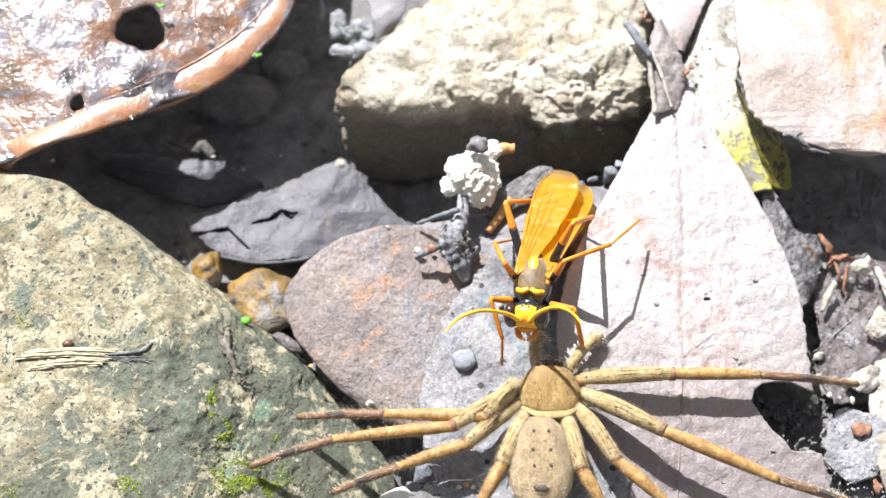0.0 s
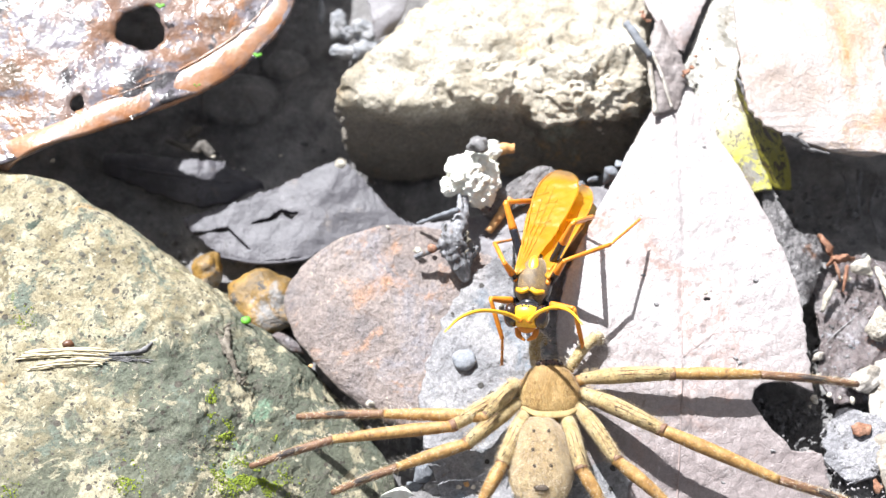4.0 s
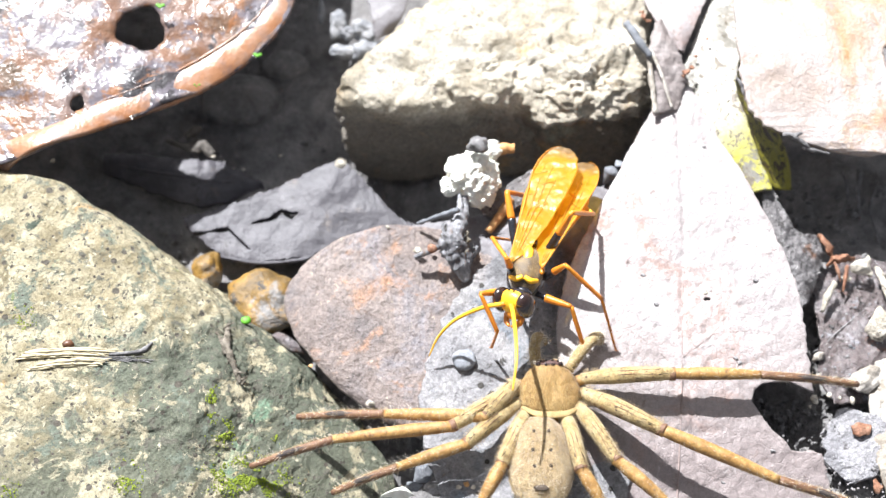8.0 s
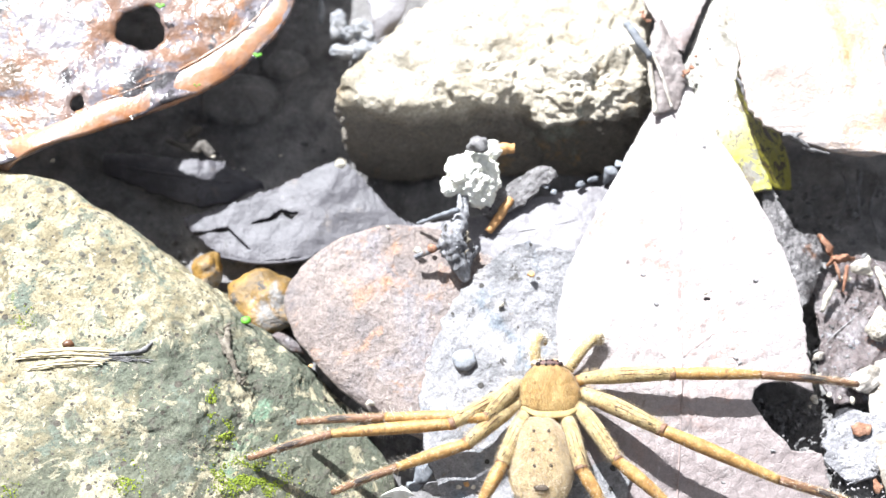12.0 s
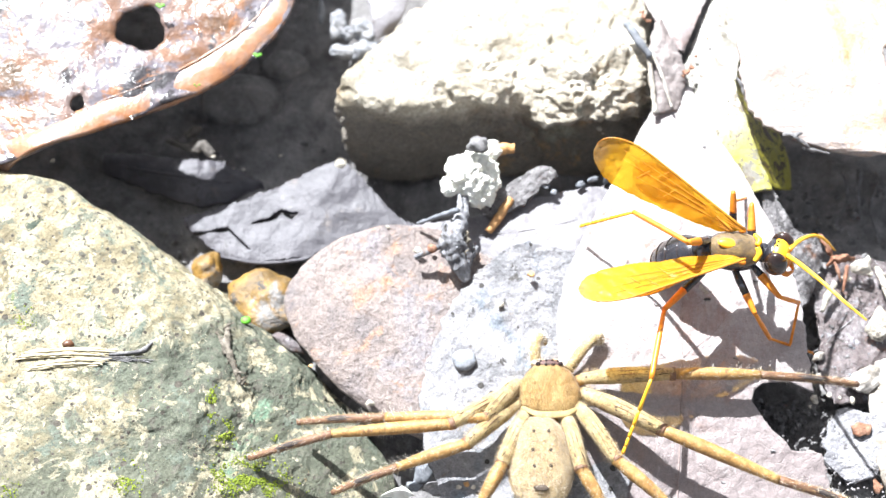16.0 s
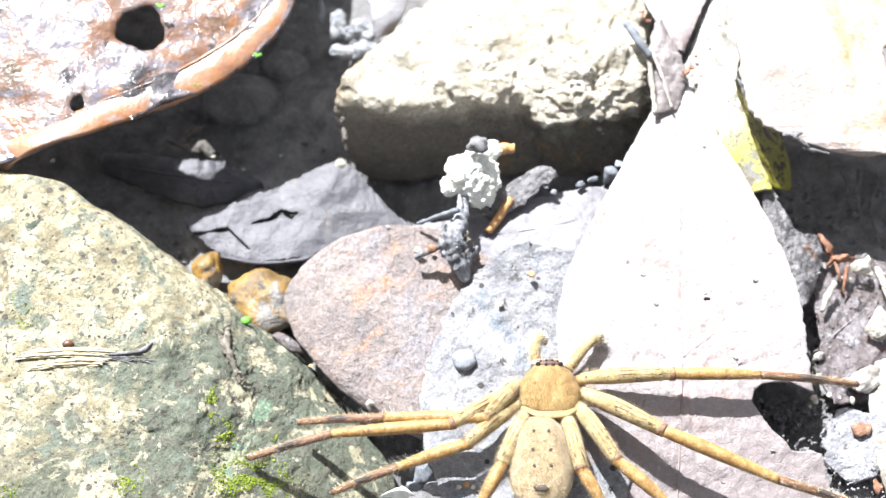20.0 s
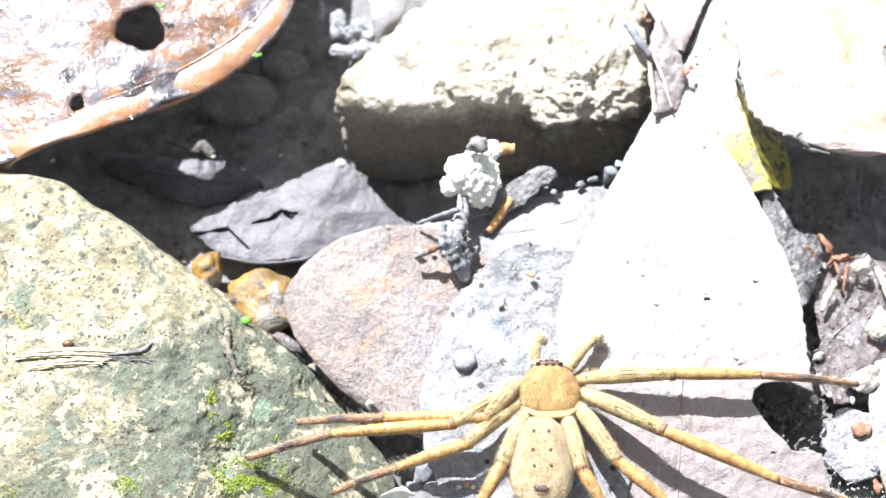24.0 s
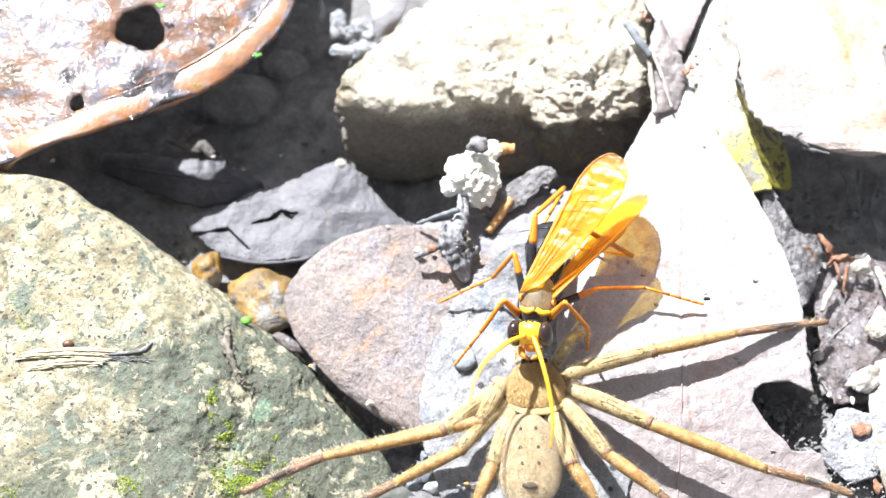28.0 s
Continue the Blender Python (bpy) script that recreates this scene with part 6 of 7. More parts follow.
def build_wasp_body():
    head = own("head", ball((0, 0, 0), (2.9, 1.9, 2.5), 4), YELLOW, wasp, "yellow face", (0, 7.0, 0.2))
    own("nape", ball((0, -0.7, 0.1), (2.8, 1.5, 2.3), 3), BLACK, head)
    for s in (-1, 1):
        own("eye", ball((s * 2.5, 0.2, 0.3), (1.35, 1.9, 2.3), 4), EYE, head)
        own("mandible", tube([(s * 1.5, 1.0, -1.9), (s * 1.3, 2.0, -2.6), (s * 0.2, 2.8, -2.8)], [0.6, 0.5, 0.2], 10, 8), ORANGE, head)
    own("mouthplate", ball((0, 1.2, -1.3), (1.5, 1.0, 1.1), 3), ORANGE, head)
    for s in (-0.5, 0, 0.5):
        own("ocellus", ball((s, -0.2 - 0.4 * (s == 0), 2.5), 0.2, 2), EYE, head)
    thorax = own("thorax", ball((0, 0, 0), (3.0, 4.6, 2.8), 4, 0.04, 0.6), OLIVE, wasp, "brown-gold hairy thorax")
    own("neck", ball((0, 4.6, 0), (1.7, 1.2, 1.5), 3), BLACK, thorax)
    own("flank", merge(ball((-1.6, 0, -1.0), (1.7, 3.9, 2.0), 3), ball((1.6, 0, -1.0), (1.7, 3.9, 2.0), 3)), BLACK, thorax)
    own("rear_thorax", ball((0, -4.2, -1.1), (2.3, 2.2, 1.8), 3), BLACK, thorax)
    for s in (-1, 1):
        own("collar_mark", tube([(s * 2.3, 2.7, 1.6), (s * 1.2, 3.3, 2.2), (s * 0.15, 2.9, 2.5)], [0.35, 0.52, 0.4], 12, 10), YELLOW, thorax, "yellow collar mark")
        own("tegula", ball((s * 2.75, 0.7, 1.6), (0.45, 0.65, 0.4), 2), ORANGE, thorax, "orange wing-base plate")
    own("back_mark", ball((0, -1.9, 2.4), (0.85, 1.7, 0.5), 3), YELLOW, thorax, "yellow back spot")
    own("hair", fur((0, 0, 0), 3.0, 4.5, 2.8, 350, 8, 0.5), HAIR, thorax)
    belly = own("abdomen", ball((0, -6.4, -1.6), (3.8, 6.4, 3.3), 4), BLACK, wasp, "glossy black abdomen", (0, -6.0, -0.6))
    own("waist", tube([(0, 1.0, 0.2), (0, -0.6, -0.4)], [0.5, 1.1], 8, 8), BLACK, belly)
    for y, r in [(-3.6, 3.36), (-6.2, 3.82), (-8.6, 3.62), (-10.6, 2.9)]:
        ring = [(r * math.cos(a), y, -1.6 + r * 0.87 * math.sin(a)) for a in np.linspace(0, 2 * math.pi, 17)]
        own("segment_edge", tube(ring, [0.1], 40, 6), EYE, belly)
    own("sting_tip", tube([(0, -12.2, -1.9), (0, -13.8, -2.4)], [0.9, 0.15], 8, 8), BLACK, belly)
    for s in (-1, 1):
        pts = [(0, 0, 0), (s * 1.0, 4.0, 0.7), (s * 1.9, 9.5, 0.5), (s * 2.0, 14.0, -0.9), (s * 1.2, 17.6, -3.0)]
        antenna[s] = own("antenna", tube(pts, [0.40, 0.36, 0.30, 0.24, 0.12], 48, 8), YELLOW, wasp, "long curved yellow antenna", (s * 0.75, 8.6, 1.2))
        own("antenna_base", ball((0, 0.2, 0), 0.5, 2), ORANGE, antenna[s])


def wing_blade(s, length, width, lead):
    """A membrane that trails along -y; s is the side."""
    rows = []
    for k in range(25):
        q = 1 - (1 - k / 24) ** 1.5
        y = -length * (q - 0.02 * q * q)
        tip = max(0.0, (q - 0.7) / 0.3)
        bend = 1 - math.sqrt(max(0.0, 1 - tip * tip))
        front = 0.6 + lead * q - 0.42 * width * bend
        back = 0.3 - width * 0.98 * q ** 0.62 * (1 - 0.08 * q) + lead * q + 0.5 * width * bend
        rows.append(((s * front, y, 0.15), (s * min(back, front - 0.1), y - 0.2 * (1 - tip), 0)))
    g = sheet(rows, 24, 90, 0.05, 0.0, 0.35, 0.25, length + s, [], 0.25)
    return g, rows


def build_wing(s, kind, length, width, base):
    g, rows = wing_blade(s, length, width, 1.2)
    ob = own(kind, g, WING, wasp, "translucent amber wing with brown veins", base)
    edge = [r[0] for r in rows]
    own("leading_vein", tube(edge, [0.24, 0.2, 0.15, 0.05], 30, 6), VEIN, ob)
    for f, end in [(0.25, 0.85), (0.45, 0.8), (0.68, 0.7)]:
        line = []
        for k in range(0, 25):
            a, b = rows[k]
            q = -a[1] / length
            if q > end:
                break
            h = f * (0.6 + 0.4 * q)
            line.append((a[0] + (b[0] - a[0]) * h, a[1] + (b[1] - a[1]) * h, 0.22))
        own("vein", tube(line, [0.08, 0.06, 0.03], 26, 5), VEIN, ob)
    for q0, f0, f1 in [(10, 0.05, 0.33), (12, 0.3, 0.6), (14, 0.05, 0.34), (8, 0.3, 0.7)]:
        a, b = rows[q0]
        p0 = (a[0] + (b[0] - a[0]) * f0, a[1] + (b[1] - a[1]) * f0, 0.2)
        p1 = (a[0] + (b[0] - a[0]) * f1, a[1] + (b[1] - a[1]) * f1 - 0.9, 0.2)
        own("cross_vein", tube([p0, p1], [0.05], 6, 5), VEIN, ob)
    wing[(kind, s)] = (ob, Vector(base))


def build_wasp_leg(kind, s):
    a, b, c = BONES[kind]
    h = HIPS[kind]
    hip = (s * h[0], h[1], h[2])
    r = 0.75 if kind == "hind" else 0.65
    # each bone points along +y from its joint
    dark = 0.35 if kind == "front" else 0.62
    girth = lambda q: float(np.interp(q, [0, 0.4, 0.75, 1], [r * 0.7, r * 1.15, r * 0.85, r * 0.62]))
    leg = own("leg", tube([(0, 0, 0), (0, a * dark * 0.5, 0), (0, a * dark, 0)], [girth(0), girth(dark * 0.5), girth(dark)], 14, 10), BLACK, wasp, "black thigh", hip)
    own("knee", tube([(0, a * dark * 0.97, 0), (0, a * (1 + dark) / 2, 0), (0, a, 0)], [girth(dark) * 1.02, girth((1 + dark) / 2), girth(1)], 12, 10), ORANGE, leg, "orange knee end")
    tibia = own("shin", merge(tube([(0, 0, 0), (0, b * 0.5, 0), (0, b, 0)], [r * 0.5, r * 0.62, r * 0.55], 12, 8),
                              *[tube([(0, b * q, 0), (0.5 * (-1) ** i, b * q + 0.5, 0.3)], [0.08, 0.03], 3, 4) for i, q in enumerate((0.3, 0.45, 0.6, 0.75, 0.9))]), ORANGE, leg, "spiny orange shin", (0, a, 0))
    joints = [(0.0, 0.42), (0.42, 0.62), (0.62, 0.78), (0.78, 0.9), (0.9, 1.0)]
    tarsus = own("foot", merge(*[tube([(0, c * q0, 0), (0, c * q1, 0)], [r * 0.34, r * 0.42], 4, 7) for q0, q1 in joints],
                               tube([(0, c, 0), (0.3, c + 0.4, -0.2)], [0.14, 0.05], 4, 5), tube([(0, c, 0), (-0.3, c + 0.4, -0.2)], [0.14, 0.05], 4, 5)), YELLOW if kind == "hind" else ORANGE, leg, "jointed yellow-orange foot", (0, a, 0))
    wasp_leg[(kind, s)] = (leg, tibia, tarsus, Vector(hip))


build_wasp_body()
for s in (-1, 1):
    build_wing(s, "forewing", 28.2, 9.8, (s * 2.2, 0.6, 2.3 + 0.25 * (s > 0)))
    build_wing(s, "hindwing", 19.5, 7.2, (s * 2.0, -1.2, 1.7 + 0.25 * (s > 0)))
    for kind in BONES:
        build_wasp_leg(kind, s)


# ---- what moves ----
# seconds, head, back, wings (right opening and raise, left opening and raise), antennae (right and left spread, right and left
# pitch), then the head's turn, nod and lean, the body's lean and the abdomen's droop
WASP_WAY = [
    (0, (13.6, -16.6, 10.9), (15.1, -8.3, 9.9), (-3, -14, 11, -19), (34, 45, 47, 51), (0, 7, 3, 8, 32)),
    (6.2, (13.6, -16.6, 10.9), (15.1, -8.3, 9.9), (-3, -14, 11, -19), (34, 45, 47, 51), (0, 7, 3, 8, 32)),
    (7, (13.6, -16.6, 10.9), (15.1, -8.3, 9.9), (0, -5, 11, -11), (22, 9, 10, 24), (0, 7, 3, 8, 24)),
    (7.6, (13.5, -14.5, 8.0), (15.3, -6.6, 8.0), (-3, -16, 6, -19), (20, 10, -22, -22), (0, 0, 0, 0, 32)),
    (8, (12.5, -14.7, 11.7), (14.2, -6.5, 10.2), (-4, -3, 15, -7), (53, 31, -18, 3), (-25, 5, 23, 5, 20)),
    (8.6, (11.2, -10.0, 13.0), (14.3, -2.6, 12.0), (-2, -16, 5, -18), (45, 10, -12, -12), (0, 0, 0, 0, 31)),
    (9, (12.7, -7.2, 15.4), (16.4, 0.2, 13.4), (12, -12, 2, -24), (23, 20, 33, -27), (19, 9, 3, 19, 37)),
    (9.4, (10.0, -7.4, 15.0), (14.4, -0.5, 13.0), (-3, -16, 3, -18), (25, -20, -10, -10), (0, 0, 0, 0, 31)),
    (10, (14.9, -12.8, 13.2), (16.7, -4.5, 12.9), (3, -12, 10, -20), (-12, 19, -30, -25), (11, -9, -22, 9, 33)),
    (10.3, (16.4, -12.6, 13.0), (17.9, -3.7, 13.0), (-5, -17, 9, -22), (8, 12, -15, -15), (0, 0, 0, 0, 35)),
    (10.6, (19.4, -16.4, 12.0), (19.8, -8.1, 12.0), (11, 9, 9, 3), (14, 20, -10, -10), (0, 0, 0, 0, 25)),
    (10.8, (15.3, -22.0, 12.0), (15.9, -13.8, 12.0), (10, 30, 10, 23), (20, 28, -8, -8), (0, 0, 0, 0, 34)),
    (11, (11.9, -30.6, 13.0), (12.5, -22.2, 11.4), (16, 17, 23, 27), (42, 21, 35, 31), (-1, 11, 6, 2, 34)),
    (11.2, (10.5, -45.8, 12.0), (11.5, -38.7, 12.0), (19, -1, 9, -5), (60, 30, -8, -8), (0, 0, 0, 0, 34)),
    (11.3, (9.5, -57.2, 12.0), (10.4, -49.3, 12.0), (8, 10, 8, 10), (30, 30, -8, -8), (0, 0, 0, 0, 34)),
    (11.5, (2.8, -80.6, 12.0), (4.5, -74.2, 12.0), (2, 4, 2, 4), (20, 20, -8, -8), (0, 0, 0, 0, 10)),
    (12, (5.9, -89.2, 10.0), (1.3, -85.6, 10.0), (-2, 0, -2, 0), (10, 10, -8, -8), (0, 0, 0, 0, 13)),
    (12.7, (13.7, -90.6, 10.0), (6.7, -90.6, 10.0), (-2, 0, -2, 0), (10, 10, -8, -8), (0, 0, 0, 0, 13)),
    (13.4, (20.2, -86.4, 10.0), (15.3, -91.4, 10.0), (-2, 0, -2, 0), (20, 20, -8, -8), (0, 0, 0, 0, 13)),
    (14.1, (23.5, -69.0, 10.0), (23.1, -76.0, 10.0), (-3, 0, -3, 0), (30, 30, 0, 0), (0, 0, 0, 0, 13)),
    (14.5, (27.5, -25.2, 13.0), (27.4, -33.6, 13.0), (-2, 2, -2, 2), (50, 60, 5, 5), (0, 0, 0, 0, 11)),
    (14.7, (26.9, -24.0, 13.0), (27.9, -32.4, 13.0), (-1, 2, -1, 2), (50, 60, 5, 5), (0, 0, 0, 0, 11)),
    (14.9, (40.5, -2.3, 14.0), (38.9, -11.5, 14.0), (-4, 9, 10, 15), (30, 10, 10, 10), (0, 0, 0, 0, 10)),
    (15, (41.1, -1.2, 12.9), (38.9, -9.3, 14.3), (7, -12, 4, -3), (22, -18, 36, 32), (12, 26, 14, -3, 25)),
    (15.2, (47.8, -1.7, 15.0), (41.7, -6.9, 15.0), (0, 0, 0, 0), (20, 5, 10, 10), (0, 0, 0, 0, 13)),
    (15.3, (51.9, -1.7, 15.0), (44.4, -3.6, 15.0), (34, 17, 8, 6), (-10, 10, 5, 5), (0, 0, 0, 0, 60)),
    (15.5, (52.9, -2.3, 15.0), (44.6, -4.0, 15.0), (34, 16, 12, -6), (-14, 10, 8, 8), (0, 0, 0, 0, 60)),
    (15.75, (53.8, -3.0, 15.0), (45.4, -4.8, 15.0), (19, 10, 25, 1), (-12, 14, 8, 8), (0, 0, 0, 0, 60)),
    (15.9, (54.9, -8.9, 16.0), (47.4, -7.2, 16.0), (29, 5, 19, 10), (12, -4, 5, 5), (0, 0, 0, 0, 60)),
    (16, (54.9, -7.6, 15.6), (46.4, -6.9, 16.3), (24, 3, 30, 6), (33, 61, 12, -27), (-15, 19, -21, 5, 62)),
    (16.1, (55.0, -8.4, 16.0), (47.4, -7.1, 16.0), (26, 4, 21, 10), (14, -2, 5, 5), (0, 0, 0, 0, 60)),
    (16.3, (56.9, -6.3, 16.0), (48.6, -6.3, 16.0), (9, -11, 24, 7), (0, 0, 5, 5), (0, 0, 0, 0, 60)),
    (16.5, (53.8, -3.8, 16.0), (45.4, -5.1, 16.0), (13, 15, 29, 5), (0, 20, 10, 10), (0, 0, 0, 0, 60)),
    (16.7, (54.7, 0.7, 16.0), (46.6, 1.2, 16.0), (40, 21, 11, 2), (20, 40, 10, 10), (0, 0, 0, 0, 40)),
    (16.85, (47.1, 15.0, 15.0), (40.6, 8.4, 15.0), (10, 28, -5, 24), (10, 10, 10, 10), (0, 0, 0, 0, 10)),
    (17, (44.5, 24.7, 11.9), (40.3, 17.7, 14.3), (6, -28, 2, -25), (-65, 54, -32, -33), (3, 29, 3, -2, 41)),
    (17.2, (40.0, 28.8, 14.0), (38.7, 18.8, 14.0), (-8, 7, 4, 5), (10, -10, 15, 15), (0, 0, 0, 0, 10)),
    (17.4, (38.6, 30.6, 14.0), (37.5, 20.7, 14.0), (-8, 28, 19, 15), (20, 20, 15, 15), (0, 0, 0, 0, 10)),
    (17.5, (50.0, 23.5, 14.0), (41.6, 20.7, 14.0), (0, 6, 0, 6), (20, 20, 10, 10), (0, 0, 0, 0, 10)),
    (17.6, (50.8, 15.9, 19.0), (42.0, 15.0, 19.0), (-2, -8, 2, 11), (20, 0, 10, 10), (0, 0, 0, 0, 21)),
    (17.75, (51.1, 14.5, 20.0), (42.4, 14.4, 20.0), (3, -8, -4, 10), (20, 0, 10, 10), (0, 0, 0, 0, 21)),
    (17.9, (57.4, 0.9, 22.0), (50.6, 5.3, 22.0), (28, 9, 18, 23), (40, -4, 0, 0), (0, 0, 0, 0, 60)),
    (18, (58.4, 1.9, 19.3), (50.9, 5.6, 21.2), (23, 3, 27, 13), (-45, 18, 5, -49), (0, 10, 0, 2, 62)),
    (18.2, (77.7, 6.5, 25.0), (69.6, 8.6, 25.0), (24, 22, 24, 22), (20, 0, 0, 0), (0, 0, 0, 0, 10)),
    (18.4, (123.4, 15.0, 30.0), (115.3, 15.0, 30.0), (14, 10, 14, 10), (10, 0, 0, 0), (0, 0, 0, 0, 10)),
    (20, (140.5, 43.2, 30.0), (131.6, 38.5, 30.0), (4, 5, 4, 5), (10, 10, 0, 0), (0, 0, 0, 0, 10)),
    (22, (121.9, 111.5, 30.0), (113.9, 99.3, 30.0), (2, 5, 2, 5), (10, 10, 0, 0), (0, 0, 0, 0, 10)),
    (23.6, (58.0, 127.5, 30.0), (67.0, 127.5, 30.0), (2, 5, 2, 5), (10, 10, 0, 0), (0, 0, 0, 0, 10)),
    (25.2, (30.5, 110.1, 26.0), (32.9, 122.9, 26.0), (2, 5, 2, 5), (10, 10, -5, -5), (0, 0, 0, 0, 10)),
    (25.4, (29.1, 37.7, 20.0), (30.4, 48.2, 20.0), (4, 8, 4, 8), (15, 15, -10, -10), (0, 0, 0, 0, 10)),
    (25.5, (22.7, -12.1, 13.0), (22.9, -3.4, 13.0), (2, 4, 2, 4), (20, 20, -15, -15), (0, 0, 0, 0, 10)),
    (25.6, (28.0, -25.4, 12.0), (27.8, -17.1, 12.0), (0, 2, -4, 2), (10, 10, -15, -15), (0, 0, 0, 0, 11)),
    (25.75, (19.7, -21.3, 11.0), (23.6, -13.4, 11.0), (14, 13, -12, 12), (20, 20, -15, -15), (0, 0, 0, 0, 10)),
    (25.9, (27.1, -20.8, 10.0), (28.9, -12.6, 10.0), (-6, -3, 8, -7), (5, 20, -15, -15), (0, 0, 0, 0, 20)),
    (26, (26.7, -19.7, 11.5), (31.5, -12.7, 12.1), (12, -11, 0, -16), (57, 14, -42, -32), (3, -9, 11, 10, 29)),
    (26.1, (20.9, -15.7, 11.0), (26.7, -10.2, 11.0), (9, -19, -6, -14), (10, 10, -15, -15), (0, 0, 0, 0, 32)),
    (26.25, (19.0, -17.4, 10.0), (23.3, -9.7, 10.0), (0, 0, -1, -1), (20, 20, -20, -20), (0, 0, 0, 0, 14)),
    (26.4, (18.6, -17.8, 10.0), (22.7, -9.9, 10.0), (-2, 2, 1, 1), (20, 20, -20, -20), (0, 0, 0, 0, 12)),
    (26.6, (16.9, -19.2, 11.0), (20.3, -11.7, 11.0), (34, 31, 0, -3), (20, 20, -20, -20), (0, 0, 0, 0, 16)),
    (26.8, (18.0, -18.4, 11.0), (21.1, -10.4, 11.0), (18, 10, 4, -29), (20, 20, -20, -20), (0, 0, 0, 0, 42)),
    (27, (16.9, -18.4, 11.6), (19.2, -10.2, 11.0), (-9, 34, 24, 6), (62, 31, -41, -14), (-23, 14, 25, 4, 7)),
    (27.2, (16.4, -16.8, 11.0), (21.0, -9.0, 11.0), (-10, 1, 10, -1), (30, 10, -20, -20), (0, 0, 0, 0, 14)),
    (27.5, (16.9, -18.8, 10.0), (21.0, -10.8, 10.0), (-17, 2, 13, -3), (20, 10, -20, -20), (0, 0, 0, 0, 16)),
    (27.8, (14.8, -19.3, 10.0), (17.4, -11.3, 10.0), (-19, 10, 19, -1), (15, 5, -20, -20), (0, 0, 0, 0, 14)),
    (28, (14.2, -20.6, 11.7), (15.8, -12.3, 11.3), (-21, 17, 31, -4), (14, 11, 10, -35), (-2, 25, 11, 3, 17)),
]
